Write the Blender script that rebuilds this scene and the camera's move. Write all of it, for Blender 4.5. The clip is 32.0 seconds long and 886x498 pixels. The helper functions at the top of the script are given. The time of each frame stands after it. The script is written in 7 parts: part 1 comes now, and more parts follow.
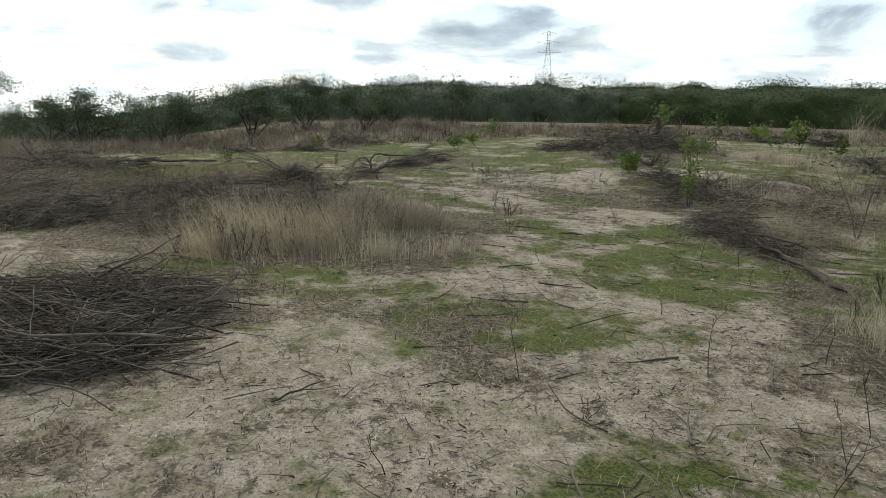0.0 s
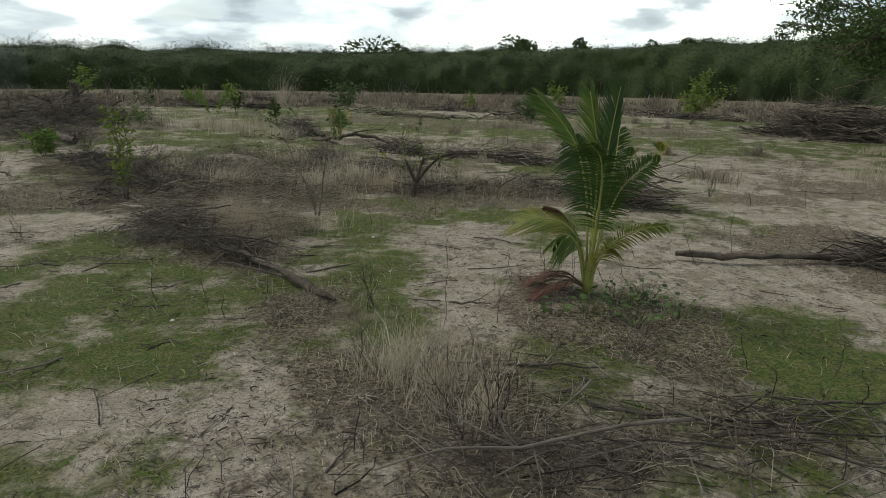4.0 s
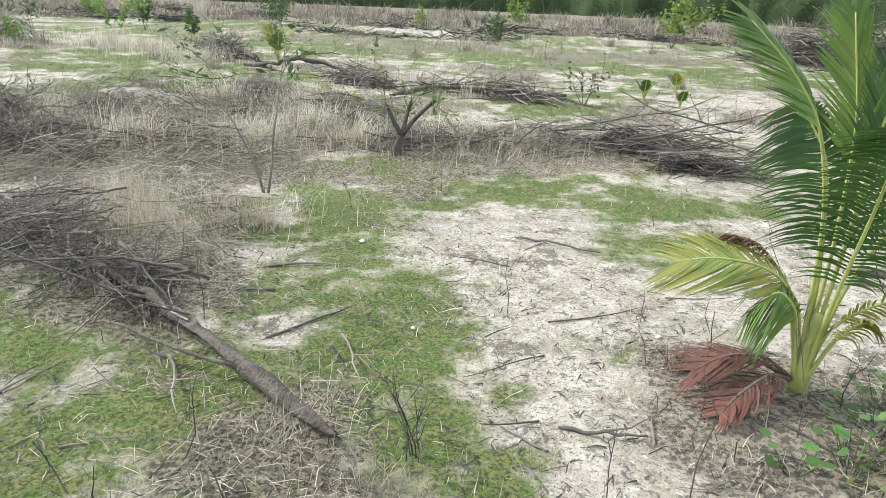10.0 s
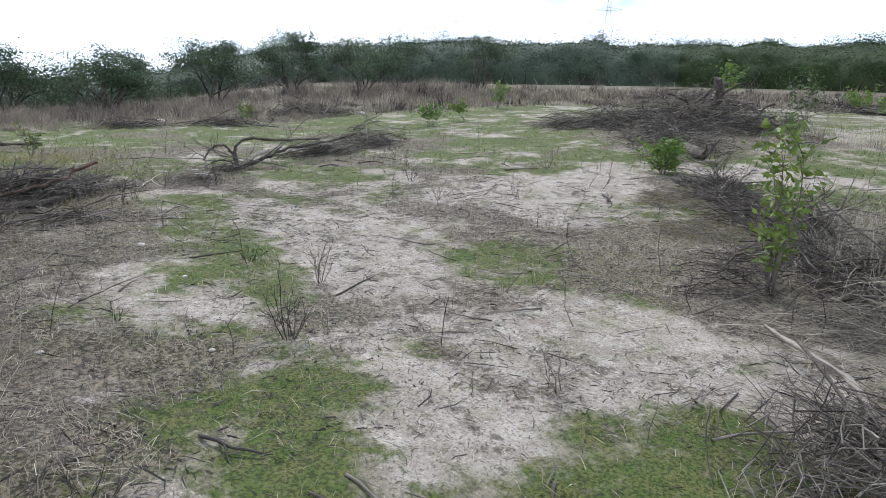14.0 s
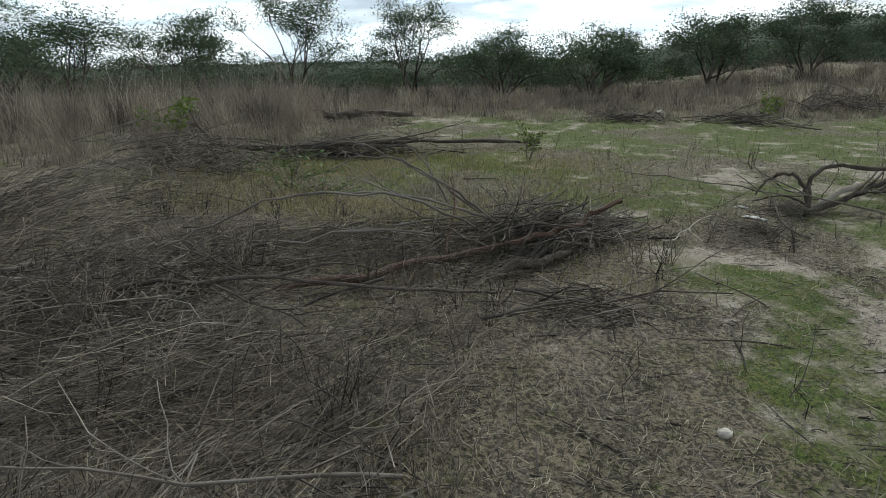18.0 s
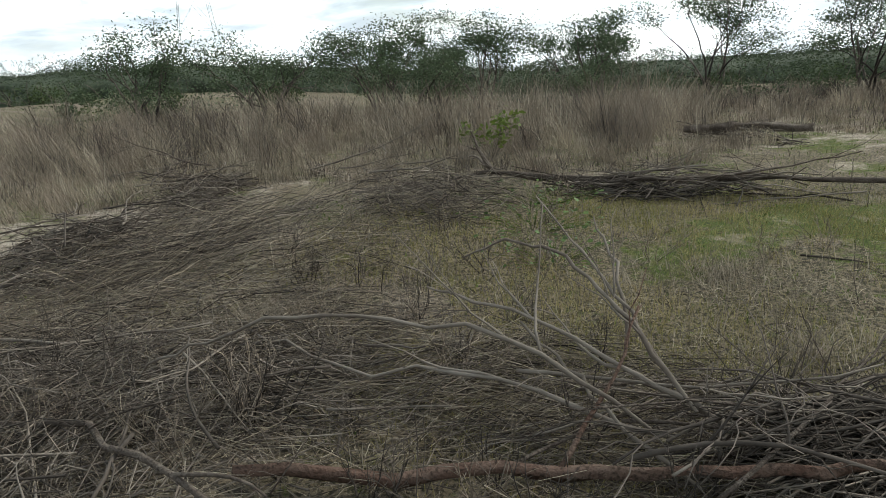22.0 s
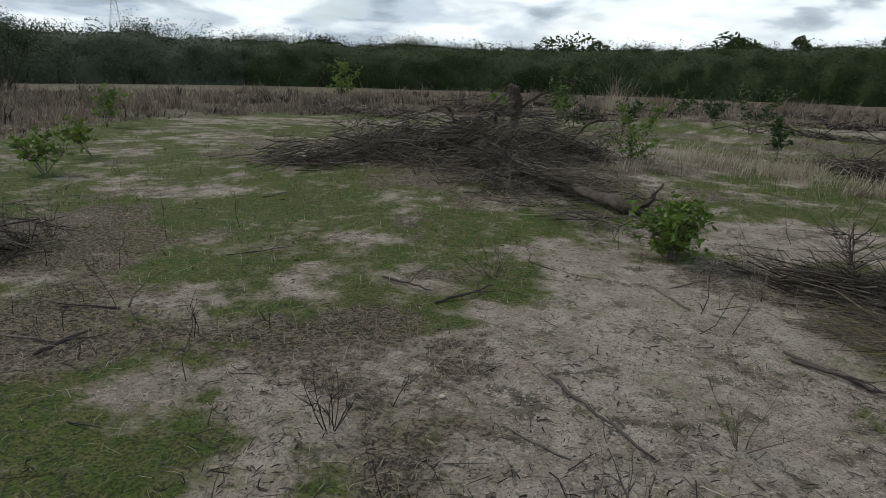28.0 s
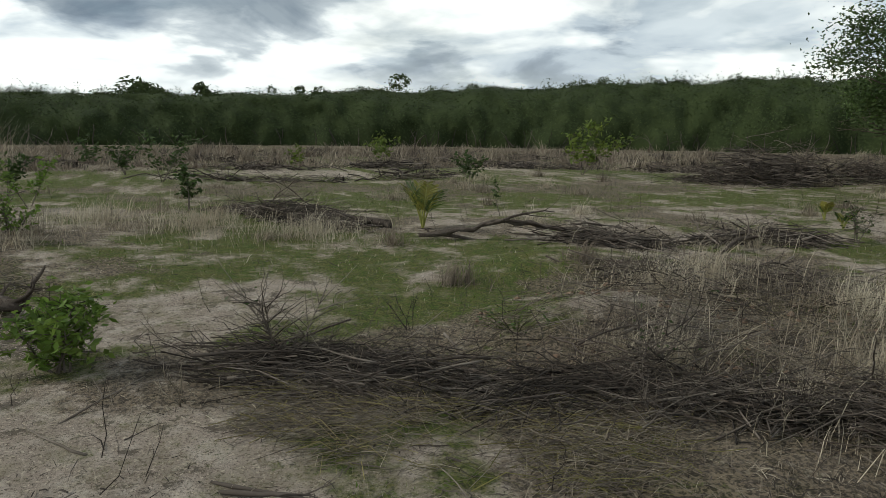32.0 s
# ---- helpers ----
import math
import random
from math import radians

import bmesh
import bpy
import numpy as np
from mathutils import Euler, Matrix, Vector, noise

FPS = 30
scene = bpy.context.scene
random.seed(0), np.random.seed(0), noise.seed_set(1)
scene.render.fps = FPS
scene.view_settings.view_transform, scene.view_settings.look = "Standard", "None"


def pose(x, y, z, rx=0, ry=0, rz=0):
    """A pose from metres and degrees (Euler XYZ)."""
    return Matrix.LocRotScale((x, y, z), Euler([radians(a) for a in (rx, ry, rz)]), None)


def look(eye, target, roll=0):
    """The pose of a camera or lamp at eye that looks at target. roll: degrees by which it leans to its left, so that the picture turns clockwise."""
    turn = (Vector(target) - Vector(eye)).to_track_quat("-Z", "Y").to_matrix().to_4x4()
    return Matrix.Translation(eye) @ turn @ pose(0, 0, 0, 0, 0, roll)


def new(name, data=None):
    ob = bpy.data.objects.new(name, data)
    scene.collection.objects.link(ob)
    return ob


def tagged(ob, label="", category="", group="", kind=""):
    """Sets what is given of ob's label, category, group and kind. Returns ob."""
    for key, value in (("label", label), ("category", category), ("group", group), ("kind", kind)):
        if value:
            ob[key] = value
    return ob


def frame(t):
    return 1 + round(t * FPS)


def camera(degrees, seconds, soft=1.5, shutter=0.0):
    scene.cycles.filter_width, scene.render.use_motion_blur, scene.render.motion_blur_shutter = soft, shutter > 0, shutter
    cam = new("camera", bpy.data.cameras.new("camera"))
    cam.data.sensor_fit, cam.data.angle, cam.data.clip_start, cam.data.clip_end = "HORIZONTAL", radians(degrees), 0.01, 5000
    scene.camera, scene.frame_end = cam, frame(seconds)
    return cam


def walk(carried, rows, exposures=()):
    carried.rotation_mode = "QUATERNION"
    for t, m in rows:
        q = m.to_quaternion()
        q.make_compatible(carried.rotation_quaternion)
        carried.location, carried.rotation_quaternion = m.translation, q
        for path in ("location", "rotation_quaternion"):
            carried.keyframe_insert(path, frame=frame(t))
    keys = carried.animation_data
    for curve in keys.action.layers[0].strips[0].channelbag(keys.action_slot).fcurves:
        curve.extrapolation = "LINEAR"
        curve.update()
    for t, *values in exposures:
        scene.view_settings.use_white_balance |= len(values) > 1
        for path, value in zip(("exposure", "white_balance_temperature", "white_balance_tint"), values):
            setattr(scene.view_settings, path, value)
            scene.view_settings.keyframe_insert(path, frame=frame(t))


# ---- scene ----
cam = camera(67.4, 32.0, soft=0.6)
PATH = [
    (0, (-1.648, 4.054, 1.523), (-3.275, 5.138, 1.101), 1.2),
    (0.5, (-1.76, 4.22, 1.516), (-3.238, 5.493, 1.075), 1.0),
    (1, (-2.001, 4.411, 1.507), (-3.139, 6.013, 1.135), 1.7),
    (1.5, (-2.125, 4.577, 1.476), (-3.033, 6.321, 1.11), 1.2),
    (2, (-2.186, 4.859, 1.5), (-2.976, 6.657, 1.125), 2.5),
    (2.5, (-2.255, 5.059, 1.498), (-3.012, 6.865, 1.087), 2.3),
    (3, (-2.428, 5.304, 1.522), (-3.069, 7.141, 1.057), -0.3),
    (3.5, (-2.552, 5.477, 1.534), (-2.974, 7.358, 1.001), 1.0),
    (4, (-2.698, 5.747, 1.565), (-3.07, 7.649, 1.068), 1.0),
    (4.5, (-2.882, 5.956, 1.544), (-3.193, 7.879, 1.089), 0.0),
    (6.5, (-3.447, 7.02, 1.559), (-3.45, 8.97, 1.117), 1.8),
    (7, (-3.511, 7.28, 1.567), (-3.562, 9.227, 1.113), 2.8),
    (7.5, (-3.607, 7.595, 1.514), (-3.683, 9.533, 1.027), 2.0),
    (8, (-3.732, 7.789, 1.494), (-3.354, 9.675, 0.945), 1.8),
    (8.5, (-3.728, 7.893, 1.487), (-3.219, 9.684, 0.758), 2.2),
    (9, (-3.716, 7.942, 1.485), (-3.221, 9.711, 0.693), 1.5),
    (9.5, (-3.746, 7.981, 1.495), (-3.44, 9.798, 0.716), 1.8),
    (10, (-3.784, 8.071, 1.499), (-3.941, 9.931, 0.782), 2.3),
    (10.5, (-3.924, 8.199, 1.465), (-4.524, 9.958, 0.724), 2.9),
    (11, (-4.191, 8.379, 1.47), (-5.086, 10.027, 0.775), 0.9),
    (11.5, (-4.371, 8.517, 1.49), (-5.509, 10.019, 0.82), 1.8),
    (12, (-4.587, 8.762, 1.48), (-5.901, 10.128, 0.842), 3.5),
    (12.5, (-4.839, 8.836, 1.445), (-6.188, 10.171, 0.814), 3.1),
    (13, (-5.058, 8.913, 1.474), (-6.45, 10.212, 0.862), 0.8),
    (13.5, (-5.303, 9.016, 1.459), (-6.742, 10.283, 0.89), 0.3),
    (14, (-5.582, 9.133, 1.463), (-7.271, 10.065, 0.932), 1.2),
    (14.5, (-5.862, 9.201, 1.449), (-7.743, 9.613, 0.908), -0.5),
    (15, (-6.115, 9.257, 1.487), (-8.0, 9.385, 0.83), -1.4),
    (15.5, (-6.456, 9.294, 1.461), (-8.36, 9.236, 0.85), 0.8),
    (17.5, (-8.456, 8.765, 1.504), (-10.357, 8.596, 0.904), 2.0),
    (18, (-8.908, 8.761, 1.503), (-10.791, 8.456, 0.901), -0.2),
    (18.5, (-9.227, 8.881, 1.484), (-11.018, 8.203, 0.905), -0.1),
    (19, (-9.563, 8.986, 1.461), (-11.256, 8.128, 0.83), -1.4),
    (19.5, (-9.94, 9.047, 1.465), (-11.669, 8.232, 0.875), -2.2),
    (20, (-10.312, 9.092, 1.426), (-12.05, 8.269, 0.875), -0.6),
    (20.5, (-10.556, 9.212, 1.506), (-12.145, 8.147, 0.921), -2.8),
    (21, (-10.944, 9.167, 1.515), (-12.366, 7.896, 0.914), -3.1),
    (21.5, (-11.183, 9.197, 1.523), (-12.576, 7.885, 0.942), -4.7),
    (22, (-11.433, 9.291, 1.521), (-12.742, 7.891, 0.951), -4.1),
    (22.5, (-11.494, 9.284, 1.53), (-12.799, 7.911, 0.886), -4.9),
    (23, (-11.587, 9.24, 1.526), (-13.12, 8.179, 0.801), -3.2),
    (23.5, (-11.673, 9.229, 1.495), (-13.404, 8.579, 0.733), -2.0),
    (24, (-11.855, 9.339, 1.465), (-13.684, 8.98, 0.738), 1.2),
    (24.5, (-11.868, 9.508, 1.54), (-13.747, 9.601, 0.86), 1.4),
    (25, (-12.087, 9.62, 1.508), (-13.803, 10.406, 0.846), 4.1),
    (25.5, (-12.2, 9.661, 1.52), (-13.693, 10.851, 0.925), 5.2),
    (27.5, (-11.941, 10.555, 1.479), (-12.713, 12.327, 0.966), 1.5),
    (28, (-11.948, 10.74, 1.459), (-12.672, 12.534, 0.952), 1.9),
    (28.5, (-12.021, 10.754, 1.513), (-12.453, 12.656, 1.072), -0.5),
    (29, (-11.986, 11.116, 1.486), (-12.024, 13.069, 1.055), 0.8),
    (29.5, (-11.863, 11.296, 1.466), (-11.71, 13.248, 1.059), 3.0),
    (30, (-11.729, 11.506, 1.498), (-11.155, 13.379, 1.096), 2.4),
    (30.5, (-11.736, 11.638, 1.518), (-11.021, 13.456, 1.085), 1.1),
    (31, (-11.747, 11.774, 1.535), (-10.952, 13.561, 1.116), -0.3),
    (31.5, (-11.609, 11.93, 1.508), (-10.804, 13.715, 1.103), 0.8),
    (32, (-11.658, 11.778, 1.554), (-10.847, 13.573, 1.204), 0.7),
]
EXPOSURES = [
    (0, 0.05, 6700, 2), (2, -0.2, 6700, 1), (4, -0.29, 6650, 0), (6.5, -0.25, 6700, 1), (8, -0.3, 6800, 2), (8.6, 0.1, 6700, 3), (9, 0.6, 6600, 3),
    (9.5, 0.95, 6050, 3), (10, 1.6, 6000, 3), (11, 2.1, 5600, 11), (12, 1.92, 5420, 10), (13, 1.49, 5320, 11), (13.5, 1.2, 5950, 9), (14, 0.8, 5700, 9),
    (14.5, 0.15, 5850, 2), (15, 0.15, 5900, 1), (15.5, 0.15, 5950, 1), (17.5, 0.14, 6050, 0), (18, -0.01, 6150, 0), (19, -0.06, 6150, 0), (20, 0.05, 6350, 1),
    (22, 0.3, 6550, 2), (23, 0.6, 6350, 5), (23.5, 0.85, 6200, 9), (24, 1.95, 5700, 12), (24.5, 1.75, 5550, 20), (25, 1.55, 5500, 19), (25.5, 1.1, 5600, 17),
    (27.5, -0.37, 6250, 5), (28, -0.57, 6250, 5), (29, -0.49, 6600, 2), (32, -0.44, 6600, 3),
]
walk(cam, [(t, look(eye, target, roll)) for t, eye, target, roll in PATH], EXPOSURES)

# ---- sky and sun ----
SUN_YAW, SUN_HIGH = 75.0, 40.0


def make_world():
    world = bpy.data.worlds.new("sky")
    scene.world = world
    world.use_nodes = True
    nt = world.node_tree
    nt.nodes.clear()
    N, L = nt.nodes.new, nt.links.new
    sky = N("ShaderNodeTexSky")
    sky.sky_type, sky.sun_disc = "NISHITA", False
    sky.sun_elevation, sky.sun_rotation = radians(SUN_HIGH), radians(-SUN_YAW)
    sky.air_density, sky.dust_density = 1.0, 1.5
    dim = N("ShaderNodeVectorMath")
    dim.operation = "SCALE"
    dim.inputs["Scale"].default_value = 0.10
    L(sky.outputs[0], dim.inputs[0])
    co = N("ShaderNodeTexCoord")
    sep = N("ShaderNodeSeparateXYZ")
    L(co.outputs["Generated"], sep.inputs[0])
    lift = N("ShaderNodeMath")
    lift.operation = "MAXIMUM"
    lift.inputs[1].default_value = 0.0
    L(sep.outputs[2], lift.inputs[0])
    add = N("ShaderNodeMath")
    add.operation = "ADD"
    add.inputs[1].default_value = 0.20
    L(lift.outputs[0], add.inputs[0])
    flat = []
    for i in (0, 1):
        d = N("ShaderNodeMath")
        d.operation = "DIVIDE"
        L(sep.outputs[i], d.inputs[0])
        L(add.outputs[0], d.inputs[1])
        flat.append(d)
    comb = N("ShaderNodeCombineXYZ")
    L(flat[0].outputs[0], comb.inputs[0])
    L(flat[1].outputs[0], comb.inputs[1])
    noises = []
    for scale, detail, seed, dist in ((1.5, 8.0, 3.1, 0.4), (1.6, 7.0, 11.7, 0.3), (1.2, 8.0, 7.4, 0.5)):
        n = N("ShaderNodeTexNoise")
        n.noise_dimensions = "4D"
        n.inputs["Scale"].default_value, n.inputs["Detail"].default_value = scale, detail
        n.inputs["Roughness"].default_value, n.inputs["Distortion"].default_value = 0.52, dist
        n.inputs["W"].default_value = seed
        L(comb.outputs[0], n.inputs["Vector"])
        noises.append(n)

    def ramp(src, stops):
        r = N("ShaderNodeValToRGB")
        while len(r.color_ramp.elements) < len(stops):
            r.color_ramp.elements.new(0.5)
        for e, (p, c) in zip(r.color_ramp.elements, stops):
            e.position, e.color = p, (*c, 1)
        L(src, r.inputs[0])
        return r

    cloud = ramp(noises[0].outputs[0], [(0.36, (0.44, 0.51, 0.60)), (0.43, (0.72, 0.79, 0.88)), (0.48, (1.22, 1.27, 1.32)), (0.62, (1.65, 1.65, 1.63))])
    shade = ramp(noises[2].outputs[0], [(0.47, (1.0, 1.0, 1.0)), (0.56, (0.46, 0.52, 0.60))])
    cover = ramp(noises[1].outputs[0], [(0.30, (0.35, 0.35, 0.35)), (0.50, (1, 1, 1))])
    mul = N("ShaderNodeMix")
    mul.data_type, mul.blend_type = "RGBA", "MULTIPLY"
    mul.inputs[0].default_value = 0.85
    L(cloud.outputs[0], mul.inputs[6])
    L(shade.outputs[0], mul.inputs[7])
    mix = N("ShaderNodeMix")
    mix.data_type = "RGBA"
    L(cover.outputs[0], mix.inputs[0])
    L(dim.outputs[0], mix.inputs[6])
    L(mul.outputs[2], mix.inputs[7])
    # thin bright haze low over the horizon
    low = N("ShaderNodeMapRange")
    low.inputs[1].default_value, low.inputs[2].default_value = 0.0, 0.14
    low.inputs[3].default_value, low.inputs[4].default_value = 0.55, 0.0
    L(lift.outputs[0], low.inputs[0])
    haze = N("ShaderNodeMix")
    haze.data_type = "RGBA"
    haze.inputs[7].default_value = (1.05, 1.10, 1.16, 1)
    L(low.outputs[0], haze.inputs[0])
    L(mix.outputs[2], haze.inputs[6])
    bg = N("ShaderNodeBackground")
    bg.inputs[1].default_value = 1.0
    # the cloud is brighter towards the hidden sun
    a, e = radians(SUN_YAW), radians(SUN_HIGH)
    toward = N("ShaderNodeVectorMath")
    toward.operation = "DOT_PRODUCT"
    toward.inputs[1].default_value = (-math.sin(a) * math.cos(e), math.cos(a) * math.cos(e), math.sin(e))
    L(co.outputs["Generated"], toward.inputs[0])
    glow = N("ShaderNodeMapRange")
    glow.inputs[1].default_value, glow.inputs[2].default_value = 0.0, 1.0
    glow.inputs[3].default_value, glow.inputs[4].default_value = 1.10, 1.25
    L(toward.outputs["Value"], glow.inputs[0])
    # a heavy deck overhead, bright gaps towards the horizon
    deck = N("ShaderNodeMapRange")
    deck.inputs[1].default_value, deck.inputs[2].default_value = 0.12, 0.50
    deck.inputs[3].default_value, deck.inputs[4].default_value = 1.0, 0.60
    L(lift.outputs[0], deck.inputs[0])
    both = N("ShaderNodeMath")
    both.operation = "MULTIPLY"
    L(glow.outputs[0], both.inputs[0])
    L(deck.outputs[0], both.inputs[1])
    lit = N("ShaderNodeVectorMath")
    lit.operation = "SCALE"
    L(haze.outputs[2], lit.inputs[0])
    L(both.outputs[0], lit.inputs["Scale"])
    L(lit.outputs[0], bg.inputs[0])
    out = N("ShaderNodeOutputWorld")
    L(bg.outputs[0], out.inputs[0])


make_world()
sun_data = bpy.data.lights.new("sun", "SUN")
sun_data.energy, sun_data.angle, sun_data.color = 2.6, radians(10), (1.0, 0.94, 0.86)
sun = new("sun", sun_data)
sun.matrix_world = look((0, 0, 0), (math.sin(radians(SUN_YAW)) * math.cos(radians(SUN_HIGH)), -math.cos(radians(SUN_YAW)) * math.cos(radians(SUN_HIGH)), -math.sin(radians(SUN_HIGH))))


# ---- materials ----
def surface(name, a, b, scale=8.0, rough=0.9, bump=0.0, fine=60.0, c=None, island=0.0, single=0.0, through_light=0.0, contrast=(0.35, 0.65)):
    """Two colours mixed by a coarse and a fine noise; island or single vary each piece or object in brightness."""
    m = bpy.data.materials.new(name)
    m.use_nodes = True
    nt = m.node_tree
    N, L = nt.nodes.new, nt.links.new
    bsdf = nt.nodes["Principled BSDF"]
    bsdf.inputs["Roughness"].default_value = rough
    bsdf.inputs["Specular IOR Level"].default_value = 0.25
    co = N("ShaderNodeTexCoord")
    where = co.outputs["Object"]
    big = N("ShaderNodeTexNoise")
    big.inputs["Scale"].default_value, big.inputs["Detail"].default_value = scale, 5
    L(where, big.inputs["Vector"])
    small = N("ShaderNodeTexNoise")
    small.inputs["Scale"].default_value, small.inputs["Detail"].default_value = fine, 3
    L(where, small.inputs["Vector"])
    rng = N("ShaderNodeMapRange")
    rng.inputs[1].default_value, rng.inputs[2].default_value = contrast
    L(big.outputs[0], rng.inputs[0])
    mix = N("ShaderNodeMix")
    mix.data_type = "RGBA"
    mix.inputs[6].default_value, mix.inputs[7].default_value = (*a, 1), (*b, 1)
    L(rng.outputs[0], mix.inputs[0])
    last = mix.outputs[2]
    if c:
        r2 = N("ShaderNodeMapRange")
        r2.inputs[1].default_value, r2.inputs[2].default_value = 0.52, 0.66
        L(small.outputs[0], r2.inputs[0])
        m2 = N("ShaderNodeMix")
        m2.data_type = "RGBA"
        m2.inputs[7].default_value = (*c, 1)
        L(r2.outputs[0], m2.inputs[0])
        L(last, m2.inputs[6])
        last = m2.outputs[2]
    if island or single:
        if island:
            g = N("ShaderNodeNewGeometry")
            rnd = g.outputs["Random Per Island"]
        else:
            g = N("ShaderNodeObjectInfo")
            rnd = g.outputs["Random"]
        k = island or single
        r3 = N("ShaderNodeMapRange")
        r3.inputs[3].default_value, r3.inputs[4].default_value = 1 - k, 1 + k
        L(rnd, r3.inputs[0])
        hs = N("ShaderNodeHueSaturation")
        L(r3.outputs[0], hs.inputs["Value"])
        L(last, hs.inputs["Color"])
        last = hs.outputs[0]
    L(last, bsdf.inputs["Base Color"])
    if bump:
        bp = N("ShaderNodeBump")
        bp.inputs["Strength"].default_value, bp.inputs["Distance"].default_value = bump, 0.02
        L(small.outputs[0], bp.inputs["Height"])
        L(bp.outputs[0], bsdf.inputs["Normal"])
    if through_light:
        tr = N("ShaderNodeBsdfTranslucent")
        L(last, tr.inputs[0])
        ms = N("ShaderNodeMixShader")
        ms.inputs[0].default_value = through_light
        L(bsdf.outputs[0], ms.inputs[1])
        L(tr.outputs[0], ms.inputs[2])
        L(ms.outputs[0], nt.nodes["Material Output"].inputs[0])
    return m


GOLD = surface("golden_dry_grass", (0.52, 0.43, 0.285), (0.37, 0.295, 0.19), 1.2, island=0.4, through_light=0.25)
# lit copy of the palm leaflets, sunlight put into a yellower green
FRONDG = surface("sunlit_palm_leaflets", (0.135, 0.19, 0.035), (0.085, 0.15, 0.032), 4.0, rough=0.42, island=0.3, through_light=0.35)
DRY = surface("dry_straw", (0.345, 0.30, 0.23), (0.21, 0.178, 0.138), 1.5, island=0.55, through_light=0.2)
PALE = surface("pale_dry_grass", (0.52, 0.47, 0.37), (0.38, 0.32, 0.24), 1.2, island=0.35, through_light=0.25)
OLIVE = surface("olive_meadow_grass", (0.205, 0.195, 0.066), (0.32, 0.27, 0.13), 0.9, island=0.45, through_light=0.25)
MAUVE = surface("brown_dry_grass", (0.265, 0.218, 0.172), (0.17, 0.142, 0.116), 0.4, island=0.4, through_light=0.2)
BLADE = surface("green_grass_blades", (0.085, 0.140, 0.028), (0.140, 0.165, 0.045), 0.8, island=0.4, through_light=0.25)
TWIG = surface("grey_twig_bark", (0.098, 0.080, 0.066), (0.205, 0.178, 0.152), 3.0, island=0.65, bump=0.3)
DARKTWIG = surface("dark_twig_bark", (0.040, 0.033, 0.028), (0.105, 0.088, 0.076), 3.0, island=0.7)
BARK = surface("weathered_bark", (0.065, 0.05, 0.04), (0.145, 0.12, 0.10), 9.0, bump=0.8, fine=70, c=(0.06, 0.045, 0.038), single=0.25)
REDBARK = surface("reddish_bark", (0.105, 0.058, 0.043), (0.155, 0.108, 0.085), 7.0, bump=0.8, fine=60, c=(0.06, 0.04, 0.03))
BARE = surface("bleached_wood", (0.36, 0.31, 0.255), (0.25, 0.21, 0.175), 8.0, bump=0.4, fine=90, c=(0.20, 0.16, 0.13))
LEAF = surface("dark_green_leaf", (0.045, 0.08, 0.022), (0.075, 0.11, 0.035), 2.0, rough=0.6, island=0.4, through_light=0.3)
LEAFY = surface("yellow_green_leaf", (0.15, 0.19, 0.035), (0.10, 0.15, 0.03), 3.0, rough=0.6, island=0.35, through_light=0.35)
LEAFB = surface("bright_green_leaf", (0.115, 0.195, 0.034), (0.16, 0.225, 0.048), 4.0, rough=0.55, island=0.3, through_light=0.3)
LEAFW = surface("dull_green_leaf", (0.062, 0.115, 0.030), (0.095, 0.15, 0.042), 4.0, rough=0.55, island=0.45, through_light=0.25)
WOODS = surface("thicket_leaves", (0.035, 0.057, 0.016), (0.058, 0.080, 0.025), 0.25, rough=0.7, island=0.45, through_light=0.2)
# shell behind the leaves, their green darkened for the shade inside the thicket
WOODMASS = surface("shaded_thicket_mass", (0.020, 0.032, 0.010), (0.036, 0.052, 0.016), 0.6, rough=0.9, fine=5.0, bump=1.0, c=(0.045, 0.062, 0.022))
# leaf and foliage greens of the western woods, bluish distance haze mixed in
HAZEWOOD = surface("hazed_tree_leaves", (0.060, 0.082, 0.050), (0.092, 0.112, 0.072), 0.25, rough=0.7, island=0.45, through_light=0.2)
HAZEMASS = surface("hazed_shaded_foliage", (0.038, 0.052, 0.034), (0.062, 0.078, 0.050), 0.6, rough=0.9, fine=5.0, bump=1.0, c=(0.080, 0.095, 0.062))
GREYLEAF = surface("sparse_tree_leaves", (0.056, 0.084, 0.044), (0.088, 0.114, 0.062), 0.6, rough=0.7, island=0.4, through_light=0.25)
# shaded copy of the palm leaflets, the shade put into a darker green
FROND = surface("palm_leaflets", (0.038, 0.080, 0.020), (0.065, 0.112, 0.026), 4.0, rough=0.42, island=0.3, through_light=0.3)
FRONDY = surface("yellowing_palm_leaflets", (0.23, 0.21, 0.04), (0.14, 0.17, 0.04), 5.0, rough=0.5, island=0.3, through_light=0.3)
FRONDD = surface("red_brown_dry_leaflets", (0.115, 0.042, 0.028), (0.075, 0.035, 0.025), 6.0, rough=0.8, island=0.35, through_light=0.15)
RACHIS = surface("palm_stalk", (0.30, 0.29, 0.08), (0.22, 0.25, 0.07), 6.0, rough=0.5, bump=0.2)
STONE = surface("pale_stone", (0.55, 0.50, 0.44), (0.42, 0.37, 0.32), 20, bump=0.4, single=0.15)
ASH = surface("charcoal_ash", (0.03, 0.028, 0.027), (0.10, 0.095, 0.09), 25, bump=0.6)
WHITE = surface("dirty_white_plastic", (0.50, 0.49, 0.465), (0.36, 0.345, 0.32), 9, rough=0.6, bump=0.1)
ROPE = surface("pale_rope", (0.55, 0.50, 0.40), (0.40, 0.35, 0.27), 40, bump=0.5)
GREENBOX = surface("green_plastic", (0.02, 0.22, 0.15), (0.015, 0.16, 0.11), 8, rough=0.5)
STEEL = surface("galvanised_steel", (0.46, 0.48, 0.50), (0.38, 0.40, 0.42), 3, rough=0.6)


